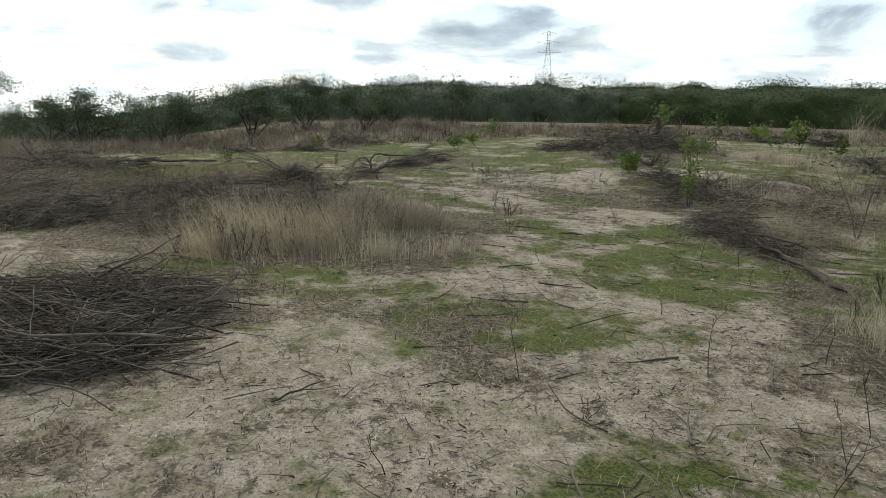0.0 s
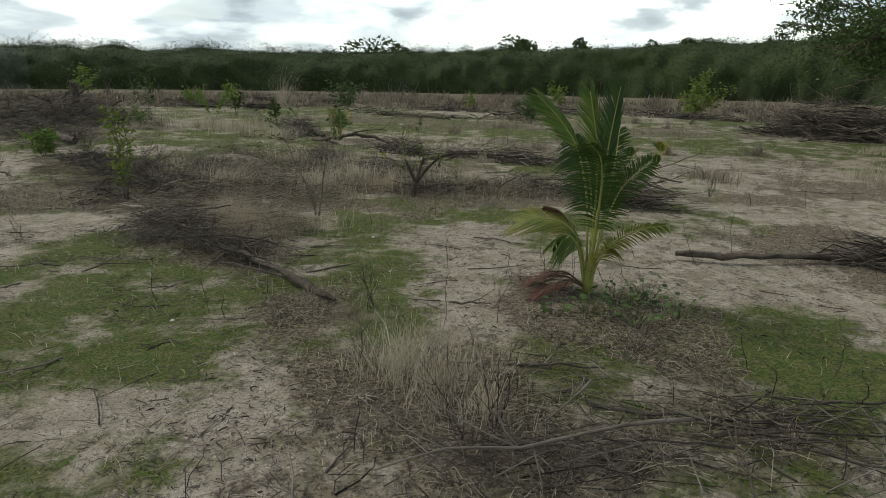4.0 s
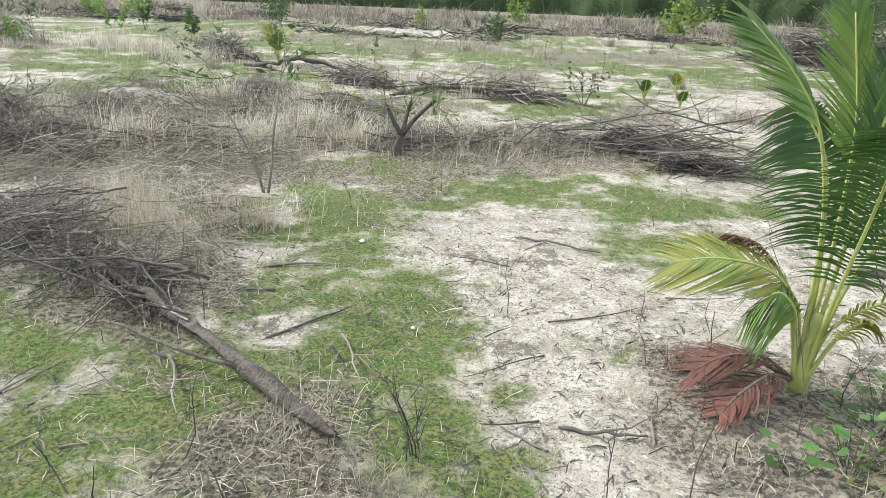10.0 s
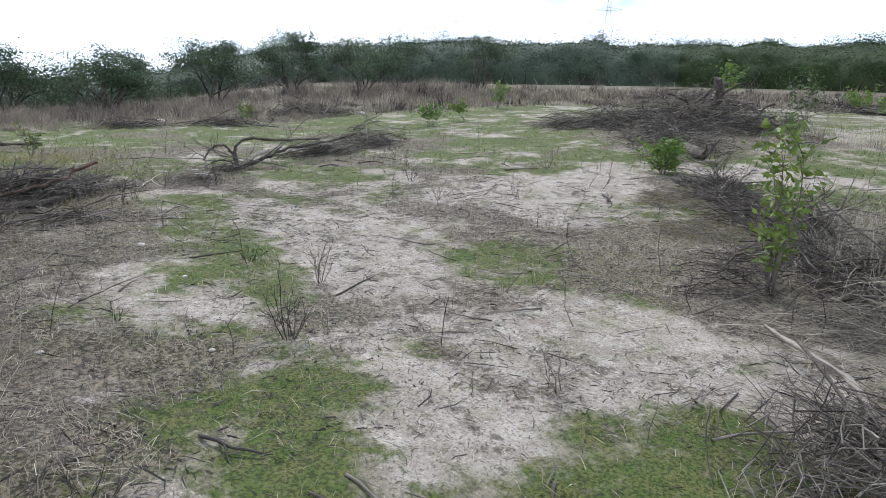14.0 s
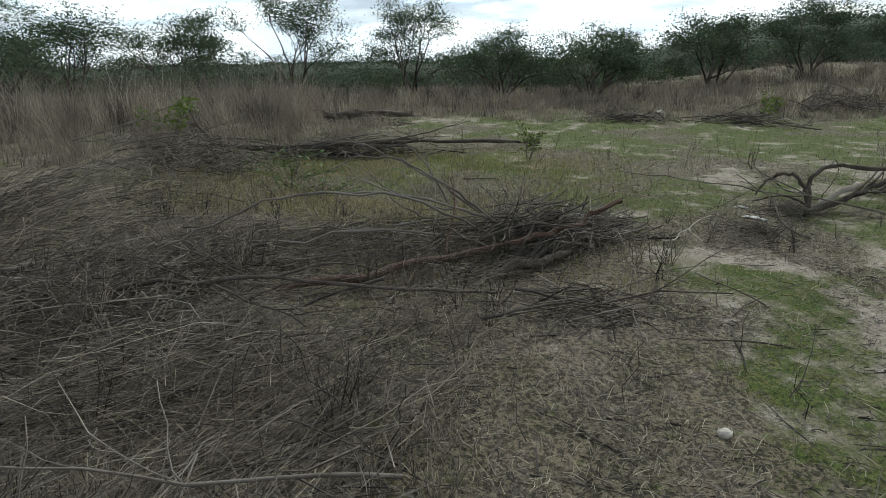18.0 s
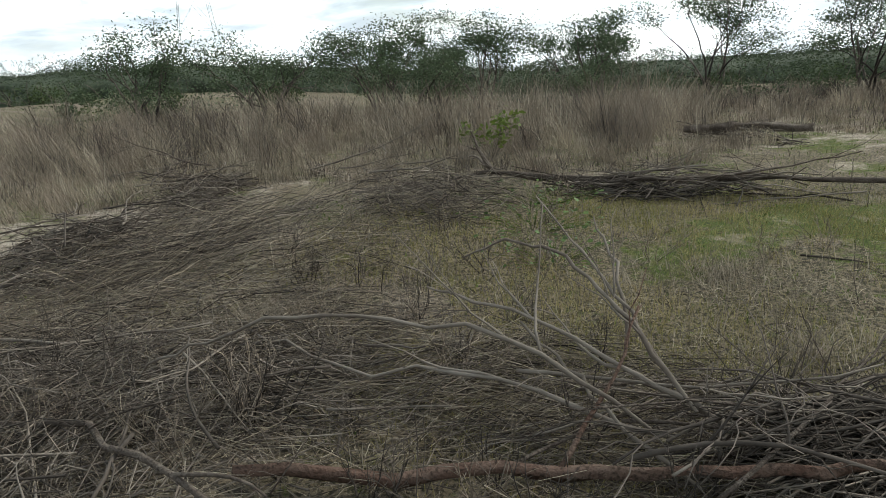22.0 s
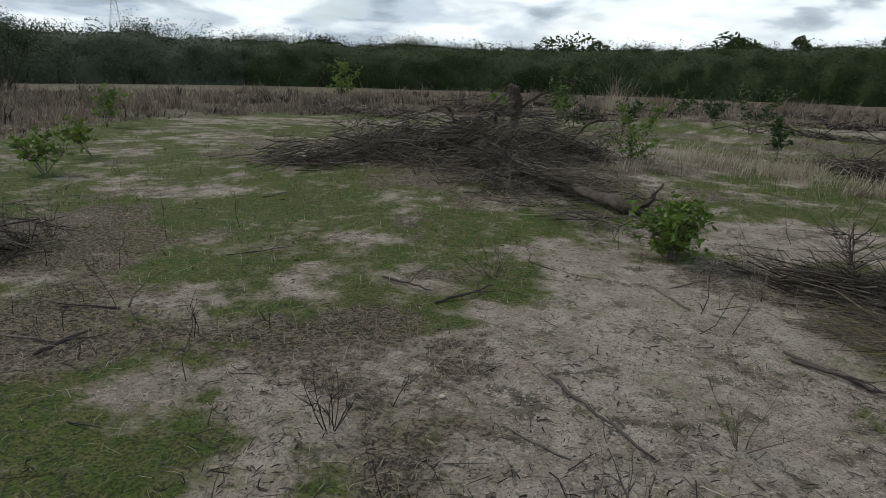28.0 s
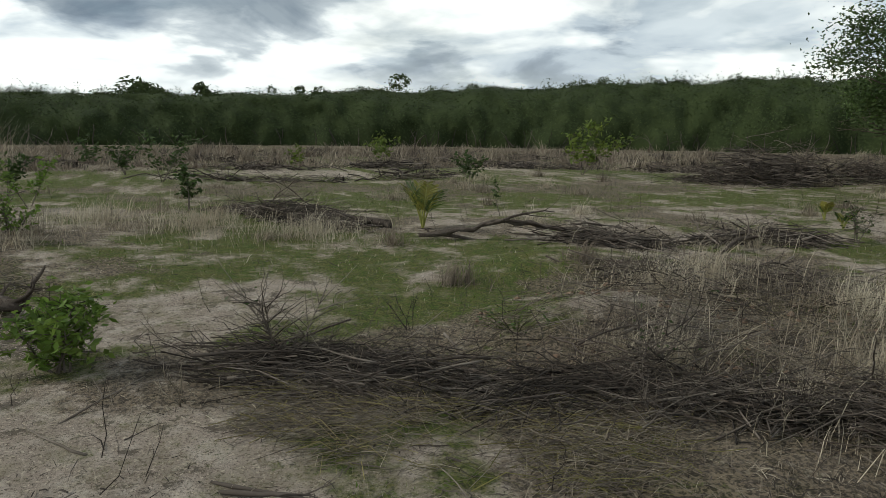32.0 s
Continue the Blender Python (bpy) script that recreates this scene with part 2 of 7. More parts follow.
# ---- plan of the ground ----
def lattice(ix, iy, seed):
    h = (ix.astype(np.int64) * 374761393 + iy.astype(np.int64) * 668265263 + seed * 974634599) & 0xFFFFFFFF
    h = ((h ^ (h >> 13)) * 1274126177) & 0xFFFFFFFF
    return ((h ^ (h >> 16)) & 0xFFFF) / 65535.0


def value_noise(x, y, seed):
    ix, iy = np.floor(x), np.floor(y)
    fx, fy = x - ix, y - iy
    fx, fy = fx * fx * (3 - 2 * fx), fy * fy * (3 - 2 * fy)
    a, b = lattice(ix, iy, seed), lattice(ix + 1, iy, seed)
    c, d = lattice(ix, iy + 1, seed), lattice(ix + 1, iy + 1, seed)
    return (a * (1 - fx) + b * fx) * (1 - fy) + (c * (1 - fx) + d * fx) * fy


def fbm(x, y, size, seed, octaves=4):
    total, amp, norm = 0.0, 1.0, 0.0
    for o in range(octaves):
        k = 2.0**o / size
        total = total + amp * value_noise(x * k + 31.7 * o, y * k - 17.3 * o, seed + o)
        norm += amp
        amp *= 0.55
    return total / norm


def smooth(v, a, b):
    v = np.clip((v - a) / (b - a), 0, 1)
    return v * v * (3 - 2 * v)


PATCHES = []


def patch(kind, x, y, across, along, turn, strength=1.0):
    PATCHES.append((kind, x, y, max(across, 0.25), max(along, 0.25), radians(turn), strength))


patch('green', -5.3, 6.9, 0.96, 0.60, 60)
patch('green', -5.2, 9.6, 0.83, 0.96, 61)
patch('green', -25.4, 13.2, 4.03, 4.00, 67)
patch('green', -11.1, 10.0, 0.87, 1.79, 65)
patch('green', -5.4, 9.8, 1.04, 0.81, 14)
patch('green', -5.3, 8.7, 0.46, 0.25, 13)
patch('green', -1.4, 10.1, 0.45, 0.34, 14)
patch('green', -1.4, 9.3, 0.30, 0.19, 14)
patch('green', -4.1, 13.3, 0.67, 0.64, 15)
patch('green', -5.2, 10.0, 0.37, 0.28, 7)
patch('green', -4.2, 10.5, 0.44, 0.27, 8)
patch('green', -3.9, 13.4, 0.60, 0.53, 13)
patch('green', -4.8, 11.1, 0.38, 0.19, -12)
patch('green', -1.6, 10.0, 0.34, 0.28, -12)
patch('green', -2.3, 9.6, 0.32, 0.14, -13)
patch('green', -4.4, 10.6, 0.22, 0.17, 29)
patch('green', -7.1, 10.9, 0.33, 0.47, 31)
patch('green', -7.1, 10.9, 0.27, 0.45, 52)
patch('green', -9.6, 11.9, 0.97, 0.51, 57)
patch('green', -6.3, 14.0, 0.61, 0.48, 53)
patch('green', -6.1, 10.2, 0.15, 0.14, 50)
patch('green', -6.9, 10.0, 0.38, 0.25, 48)
patch('green', -10.2, 10.2, 0.53, 0.62, 49)
patch('green', -8.2, 9.7, 0.32, 0.30, 64)
patch('green', -9.6, 12.2, 1.12, 0.64, 64)
patch('green', -10.4, 10.2, 0.54, 0.76, 65)
patch('green', -8.5, 12.0, 0.40, 0.31, 64)
patch('green', -10.3, 10.2, 0.49, 0.84, 82)
patch('green', -9.8, 12.0, 0.41, 0.69, 81)
patch('green', -8.2, 8.6, 0.20, 0.21, 83)
patch('green', -11.4, 9.9, 0.26, 0.35, 99)
patch('green', -18.3, 9.0, 3.51, 1.51, 97)
patch('green', -15.7, 7.2, 1.99, 1.29, 113)
patch('green', -15.7, 6.2, 1.60, 1.61, 122)
patch('green', -14.9, 7.9, 0.74, 0.59, 126)
patch('green', -15.7, 7.5, 1.83, 1.07, 105)
patch('green', -19.6, 11.3, 1.28, 1.00, 106)
patch('green', -20.6, 12.7, 2.76, 1.00, 86)
patch('green', -15.4, 12.0, 0.38, 0.64, 76)
patch('green', -14.5, 11.8, 0.43, 0.41, 74)
patch('green', -15.3, 10.1, 0.42, 0.34, 75)
patch('green', -14.9, 11.8, 0.49, 0.64, 63)
patch('green', -15.6, 14.9, 0.70, 0.84, 66)
patch('green', -15.8, 15.2, 0.57, 0.59, 28)
patch('green', -14.2, 12.8, 0.63, 0.53, 26)
patch('green', -14.2, 14.5, 0.23, 0.35, 26)
patch('green', -9.3, 16.6, 0.43, 0.33, -24)
patch('green', -10.6, 20.2, 0.91, 1.20, -23)
patch('green', -2.2, 21.9, 5.61, 1.24, -24)
patch('green', -8.4, 26.1, 3.11, 1.67, -28)
patch('sand', -6.2, 7.8, 0.68, 0.52, 61)
patch('sand', -9.9, 10.8, 1.21, 1.64, 64)
patch('sand', -4.8, 5.0, 1.14, 0.92, 59)
patch('sand', -4.0, 7.1, 0.44, 0.27, 59)
patch('sand', -5.1, 8.2, 0.83, 0.32, 19)
patch('sand', -4.1, 7.3, 0.35, 0.17, 18)
patch('sand', -1.7, 11.4, 0.96, 0.60, 18)
patch('sand', -3.4, 11.4, 0.38, 1.33, 9)
patch('sand', -1.4, 11.8, 0.64, 0.78, 9)
patch('sand', 1.0, 18.4, 2.22, 2.80, 17)
patch('sand', -1.9, 11.2, 0.51, 0.85, -12)
patch('sand', 0.1, 13.9, 1.80, 1.33, -8)
patch('sand', -3.4, 10.8, 0.33, 0.82, -12)
patch('sand', -3.7, 12.5, 0.48, 0.73, 11)
patch('sand', -8.4, 11.5, 0.82, 0.94, 32)
patch('sand', -4.6, 10.9, 0.35, 0.18, 31)
patch('sand', -8.6, 11.3, 0.41, 0.70, 49)
patch('sand', -7.6, 10.3, 0.37, 0.54, 49)
patch('sand', -10.9, 13.6, 0.77, 2.02, 48)
patch('sand', -10.5, 11.1, 0.70, 0.90, 66)
patch('sand', -8.9, 11.4, 0.43, 0.75, 64)
patch('sand', -11.2, 13.4, 0.61, 1.18, 64)
patch('sand', -10.7, 11.3, 0.53, 0.74, 81)
patch('sand', -9.8, 9.8, 0.24, 0.67, 83)
patch('sand', -8.2, 10.4, 0.28, 0.37, 84)
patch('sand', -12.1, 10.4, 0.50, 0.53, 100)
patch('sand', -10.8, 9.4, 0.23, 0.34, 99)
patch('sand', -14.1, 10.3, 0.22, 0.32, 98)
patch('sand', -16.6, 10.6, 0.45, 0.28, 105)
patch('sand', -14.0, 10.3, 0.30, 0.32, 102)
patch('sand', -14.9, 9.6, 0.30, 0.21, 74)
patch('sand', -14.0, 10.2, 0.28, 0.23, 72)
patch('sand', -14.3, 12.7, 0.36, 0.40, 74)
patch('sand', -13.8, 11.3, 0.32, 0.24, 60)
patch('sand', -13.8, 13.0, 0.60, 0.46, 61)
patch('sand', -13.1, 13.7, 0.72, 0.40, 26)
patch('sand', -12.4, 13.1, 0.57, 0.29, 25)
patch('sand', -12.0, 14.8, 0.69, 0.48, 26)
patch('sand', -12.0, 15.1, 0.64, 0.80, 4)
patch('sand', -11.9, 15.4, 0.60, 0.53, -24)
patch('sand', -11.1, 17.6, 0.49, 0.57, -23)
patch('sand', -5.0, 21.7, 1.51, 0.64, -24)
patch('green', -14.2, 12.5, 0.7, 0.45, 30, 0.65)
patch('green', -13.6, 12.7, 0.5, 0.35, 10, 0.65)
patch('green', -13.9, 14, 0.55, 0.35, 40, 0.65)
patch('green', -12.2, 13.75, 0.35, 0.25, 0, 1.1)
patch('green', -14.8, 13, 0.6, 0.4, 60, 0.65)
patch('green', -13.2, 14.4, 0.4, 0.3, 20, 1.1)
patch('green', -15.8, 15.2, 0.7, 0.5, 30, 1.1)
patch('green', -19.5, 8, 1.8, 1.4, 0, 1.0)
patch('green', -20.8, 9.4, 1.8, 1.2, 20, 1.0)
patch('green', -18.4, 5.6, 1.2, 0.8, 0, 1.0)
patch('green', -16.2, 4.2, 0.8, 0.6, 0, 1.0)
patch('green', -11.6, 9.75, 0.5, 0.4, 30, 0.6)
patch('green', -12.4, 9.9, 0.5, 0.35, 0, 0.3)
patch('green', -5.6, 8.6, 1.3, 0.7, 40, 0.9)
patch('green', -1.2, 9.6, 0.9, 0.4, 10, 0.9)
patch('green', -6.0, 24.0, 6.0, 1.4, 5, 0.8)
patch('green', -9.5, 18.6, 2.6, 0.7, -10, 0.9)
patch('sand', -8.35, 15.9, 0.6, 0.4, 0, 1.2)
patch('sand', -10.9, 17.1, 0.7, 0.45, 0, 1.2)
patch('sand', -12.0, 14.5, 0.8, 0.6, 0, 1.0)
patch('sand', -14.9, 9.5, 0.28, 0.20, 0, 0.9)
patch('sand', -16.7, 10.7, 0.50, 0.35, 0, 0.9)
patch('sand', -17.2, 12.4, 0.60, 0.42, 0, 0.9)
patch('sand', -14.3, 12.8, 0.40, 0.28, 0, 0.9)
patch('sand', -14.0, 10.4, 0.30, 0.21, 0, 0.9)
patch('sand', -14.1, 11.5, 0.25, 0.17, 0, 0.9)
patch('sand', -13.7, 11.2, 0.30, 0.21, 0, 0.9)
patch('sand', -17.3, 16.3, 0.60, 0.42, 0, 0.9)
patch('sand', -14.8, 16.9, 0.50, 0.35, 0, 0.9)
patch('sand', -13.0, 15.8, 0.50, 0.35, 0, 0.9)
patch('sand', -11.6, 15.2, 0.50, 0.35, 0, 0.9)
patch('sand', -13.3, 14.5, 0.30, 0.21, 0, 0.9)
patch('sand', -11.4, 17.9, 0.50, 0.35, 0, 0.9)
patch('sand', -11.1, 17.8, 0.50, 0.35, 0, 0.9)
patch('sand', -12.0, 14.9, 0.50, 0.35, 0, 0.9)
patch('sand', -11.1, 14.5, 0.30, 0.21, 0, 0.9)
patch('sand', -11.6, 19.7, 0.50, 0.35, 0, 0.9)
patch('sand', -12.2, 13.8, 0.50, 0.35, 0, 0.9)
patch('sand', -13.4, 15.8, 0.50, 0.35, 0, 0.9)
patch('sand', -17.3, 8.0, 0.80, 0.56, 0, 0.9)
patch('sand', -2.3, 11.1, 0.50, 0.35, 0, 0.9)
patch('sand', -0.8, 11.8, 0.70, 0.49, 0, 0.9)
patch('sand', -2.2, 9.1, 0.35, 0.24, 0, 0.9)
patch('sand', -4.8, 8.4, 0.60, 0.42, 0, 0.9)
patch('sand', -4.7, 9.3, 0.35, 0.24, 0, 0.9)
patch('sand', -3.4, 10.5, 0.35, 0.24, 0, 0.9)
patch('sand', -3.1, 11.5, 0.40, 0.28, 0, 0.9)
patch('sand', -4.8, 10.7, 0.35, 0.24, 0, 0.9)
patch('sand', -3.8, 12.6, 0.40, 0.28, 0, 0.9)
patch('sand', -1.7, 11.0, 0.50, 0.35, 0, 0.9)
patch('sand', -7.8, 11.5, 0.40, 0.28, 0, 0.9)
patch('sand', -8.3, 11.2, 0.40, 0.28, 0, 0.9)
patch('sand', -10.0, 11.1, 0.50, 0.35, 0, 0.9)
patch('sand', -7.8, 10.3, 0.40, 0.28, 0, 0.9)
patch('sand', -9.5, 9.8, 0.50, 0.35, 0, 0.9)
patch('green', -14.8, 15.4, 0.30, 0.21, 0, 0.8)
patch('green', -14.2, 16.1, 0.60, 0.42, 0, 0.8)
patch('green', -13.6, 14.0, 0.30, 0.21, 0, 0.8)
patch('green', -12.1, 13.7, 0.25, 0.17, 0, 0.8)
patch('green', -13.1, 15.0, 0.40, 0.28, 0, 0.8)
patch('green', -9.1, 16.9, 0.40, 0.28, 0, 0.8)
patch('green', -10.3, 20.6, 0.60, 0.42, 0, 0.8)
patch('green', -9.1, 16.9, 0.40, 0.28, 0, 0.8)
patch('green', -1.0, 25.0, 1.00, 0.70, 0, 0.8)
patch('green', -14.8, 11.6, 0.40, 0.28, 0, 0.8)
patch('green', -19.8, 13.2, 1.00, 0.70, 0, 0.8)
patch('green', -15.2, 10.1, 0.30, 0.21, 0, 0.8)
patch('green', -13.9, 11.5, 0.30, 0.21, 0, 0.8)
patch('green', -5.0, 9.8, 0.40, 0.28, 0, 0.8)
patch('green', -6.1, 10.4, 0.60, 0.42, 0, 0.8)
patch('green', -1.6, 10.0, 0.40, 0.28, 0, 0.8)
patch('green', -1.4, 9.3, 0.30, 0.21, 0, 0.8)
patch('green', -4.9, 8.8, 0.50, 0.35, 0, 0.8)
patch('green', -4.1, 13.2, 0.50, 0.35, 0, 0.8)
patch('green', -2.6, 11.3, 0.25, 0.17, 0, 0.8)
patch('green', -1.5, 10.2, 0.40, 0.28, 0, 0.8)
patch('green', -4.3, 10.4, 0.40, 0.28, 0, 0.8)
patch('green', -9.6, 12.1, 0.50, 0.35, 0, 0.8)
patch('green', -7.0, 11.1, 0.45, 0.32, 0, 0.8)
patch('green', -6.8, 10.2, 0.40, 0.28, 0, 0.8)
patch('green', -10.3, 10.3, 0.40, 0.28, 0, 0.8)
patch('green', -7.9, 9.5, 0.40, 0.28, 0, 0.8)
patch('green', -8.3, 11.8, 0.25, 0.17, 0, 0.8)
patch('green', -12.0, 10.1, 0.30, 0.21, 0, 0.8)
patch('green', -16.0, 8.9, 1.00, 0.70, 0, 0.8)
MOUNDS = []


def mound(x, y, rx, ry, high):
    MOUNDS.append((x, y, rx, ry, high))


mound(-8.35, 15.9, 0.75, 0.55, 0.24)
mound(-7.6, 17.9, 0.8, 0.5, 0.16)
mound(-2.55, 10.49, 0.9, 0.8, 0.06)
mound(-15.0, 20.0, 3.2, 2.6, 0.25)
mound(-14.9, 4.9, 1.6, 1.2, 0.30)
mound(-11.9, 6.3, 2.2, 1.7, 0.15)
mound(-8.6, 8.2, 1.4, 1.0, 0.12)


def height(x, y):
    z = 0.22 * smooth(y, 11, 25) + 0.07 * (fbm(x, y, 3.0, 5) - 0.5) + 0.035 * (fbm(x, y, 0.5, 9) - 0.5)
    for mx, my, rx, ry, h in MOUNDS:
        z = z + h * np.exp(-(((x - mx) / rx) ** 2 + ((y - my) / ry) ** 2))
    # the land falls away gently to the west
    r, yaw = np.hypot(x + 11, y - 10), np.degrees(np.arctan2(-(x + 11), y - 10)) % 360
    return z - 0.05 * np.clip(r - 12, 0, 4000) * smooth(yaw, 70, 92) * (1 - smooth(yaw, 126, 160))


def ground_z(x, y):
    return float(height(np.array([x], float), np.array([y], float))[0])


def greenness(x, y):
    g = (fbm(x, y, 2.6, 21) - 0.5) * 2.0 + 0.20
    far = np.hypot(x + 7, y - 12)
    g = g + 0.12 * smooth(far, 9, 18)
    for kind, px, py, a, b, turn, s in PATCHES:
        dx, dy = x - px, y - py
        u, v = dx * math.cos(turn) + dy * math.sin(turn), -dx * math.sin(turn) + dy * math.cos(turn)
        w = np.exp(-0.7 * ((u / a) ** 2 + (v / b) ** 2))
        g = g + (0.62 if kind == "green" else -0.62) * s * w
    g = 0.7 * np.tanh(g / 0.7)
    return smooth(g + 1.7 * (fbm(x + 0.25 * fbm(x, y, 0.3, 35), y, 0.6, 33, 5) - 0.5) + 1.7 * (fbm(x, y, 0.28, 39, 3) - 0.5), -0.35, 0.95)


LITTER = []
# the edge of the open field, as seen round its middle
BELT_YAW = (-60, 0, 20, 38, 62, 75, 90, 112, 119, 135, 168, 185, 300)
BELT_NEAR = (27, 25, 23, 21, 14.5, 11.5, 11.5, 11.5, 9.0, 9.0, 9.5, 14, 20)
BELT_TALL = (0.65, 0.62, 0.62, 0.62, 0.66, 0.60, 0.55, 0.62, 1.15, 1.3, 1.15, 0.8, 0.6)


def litter(x, y, rx, ry, strength):
    LITTER.append((x, y, rx, ry, strength))


def strawiness(x, y):
    s = 0.12
    for px, py, rx, ry, k in LITTER:
        s = s + k * np.exp(-(((x - px) / rx) ** 2 + ((y - py) / ry) ** 2))
    s = smooth(s + 1.7 * (fbm(x, y, 0.9, 47, 5) - 0.5), 0.22, 0.62)
    yaw = np.degrees(np.arctan2(-(x + 11), y - 10)) % 360
    yaw = np.where(yaw > 300, yaw - 360, yaw)
    s = s + 0.8 * smooth(np.hypot(x + 11, y - 10) - np.interp(yaw, BELT_YAW, BELT_NEAR), -1.0, 1.5)
    return np.clip(s, 0, 1)


for spot in ((-7.3, 4.8, 1.7, 1.1, 0.35), (-8.0, 7.2, 1.2, 0.9, 0.8), (-2.5, 8.5, 1.0, 0.6, 0.4), (-5.9, 11.3, 1.2, 0.8, 0.7), (-2.5, 10.4, 0.75, 0.7, 0.9),
             (-4.2, 14.8, 1.8, 0.9, 0.7), (-8.6, 13.3, 1.3, 0.9, 0.8), (-7.0, 13.8, 1.6, 1.2, 0.7), (-15.0, 20.0, 3.2, 2.4, 0.9), (-10.4, 15.8, 1.5, 0.6, 0.7),
             (-8.3, 15.0, 1.6, 1.2, 0.8), (-11.5, 6.8, 2.2, 1.8, 1.0), (-13.2, 7.6, 1.6, 1.4, 0.8), (-14.4, 5.0, 2.4, 1.6, 0.8), (-8.8, 8.0, 1.5, 1.1, 0.9),
             (-14.4, 10.4, 0.7, 0.5, 0.8), (-16.0, 11.8, 1.6, 1.0, 0.12), (-17.4, 14.2, 1.2, 1.2, 0.7), (-12.6, 13.2, 3.0, 2.2, 0.10), (-16.5, 9.6, 1.5, 0.9, 0.15), (-18.2, 11.0, 2.0, 1.2, 0.18), (-13.4, 13.8, 0.9, 0.6, 0.4), (-3.3, 9.15, 0.9, 0.5, 0.25), (-2.5, 10.0, 0.5, 0.35, 0.9), (-4.6, 9.6, 0.6, 0.5, 0.5), (-12.8, 5.5, 2.0, 1.4, 0.8), (-15.6, 3.2, 1.8, 1.4, 0.9), (-17.2, 4.2, 1.5, 1.2, 0.6), (-19.6, 6.8, 1.8, 1.2, 0.45), (-6.0, 16.6, 2.4, 1.6, 0.6), (0.3, 12.6, 1.2, 1.0, 0.7), (-8.3, 10.8, 1.6, 1.0, 0.20), (-10.2, 11.2, 1.6, 1.2, 0.18), (-8.35, 15.9, 0.7, 0.45, -1.2), (-10.9, 17.1, 0.8, 0.5, -1.0), (-12.0, 14.6, 1.0, 0.8, -0.35), (-4.6, 5.2, 1.2, 1.0, -0.2), (-17.0, 8.2, 4.0, 2.8, 0.30), (-11.5, 9.0, 1.0, 0.6, 0.6), (-12.6, 9.3, 0.8, 0.6, 0.6), (-6.0, 20.5, 4.0, 1.0, 0.5), (-2.0, 25.5, 6.0, 1.6, 0.6), (-10.0, 27.5, 5.0, 1.6, 0.6), (1.5, 16.5, 2.5, 1.5, 0.45)):
    litter(*spot)
# bare spots among the litter
for spot in ((-14.9, 9.5, 0.28, 0.22, -0.35), (-16.7, 10.7, 0.50, 0.40, -0.35), (-17.2, 12.4, 0.60, 0.48, -0.35), (-14.3, 12.8, 0.40, 0.32, -0.35), (-14.0, 10.4, 0.30, 0.24, -0.35), (-14.1, 11.5, 0.25, 0.20, -0.35),
             (-13.7, 11.2, 0.30, 0.24, -0.35), (-17.3, 16.3, 0.60, 0.48, -0.35), (-14.8, 16.9, 0.50, 0.40, -0.35), (-13.0, 15.8, 0.50, 0.40, -0.35), (-11.6, 15.2, 0.50, 0.40, -0.35), (-13.3, 14.5, 0.30, 0.24, -0.35),
             (-11.4, 17.9, 0.50, 0.40, -0.35), (-11.1, 17.8, 0.50, 0.40, -0.35), (-12.0, 14.9, 0.50, 0.40, -0.35), (-11.1, 14.5, 0.30, 0.24, -0.35), (-11.6, 19.7, 0.50, 0.40, -0.35), (-12.2, 13.8, 0.50, 0.40, -0.35),
             (-13.4, 15.8, 0.50, 0.40, -0.35), (-17.3, 8.0, 0.80, 0.64, -0.35), (-2.3, 11.1, 0.50, 0.40, -0.35), (-0.8, 11.8, 0.70, 0.56, -0.35), (-2.2, 9.1, 0.35, 0.28, -0.35), (-4.8, 8.4, 0.60, 0.48, -0.35),
             (-4.7, 9.3, 0.35, 0.28, -0.35), (-3.4, 10.5, 0.35, 0.28, -0.35), (-3.1, 11.5, 0.40, 0.32, -0.35), (-4.8, 10.7, 0.35, 0.28, -0.35), (-3.8, 12.6, 0.40, 0.32, -0.35), (-1.7, 11.0, 0.50, 0.40, -0.35),
             (-7.8, 11.5, 0.40, 0.32, -0.35), (-8.3, 11.2, 0.40, 0.32, -0.35), (-10.0, 11.1, 0.50, 0.40, -0.35), (-7.8, 10.3, 0.40, 0.32, -0.35), (-9.5, 9.8, 0.50, 0.40, -0.35)):
    litter(*spot)


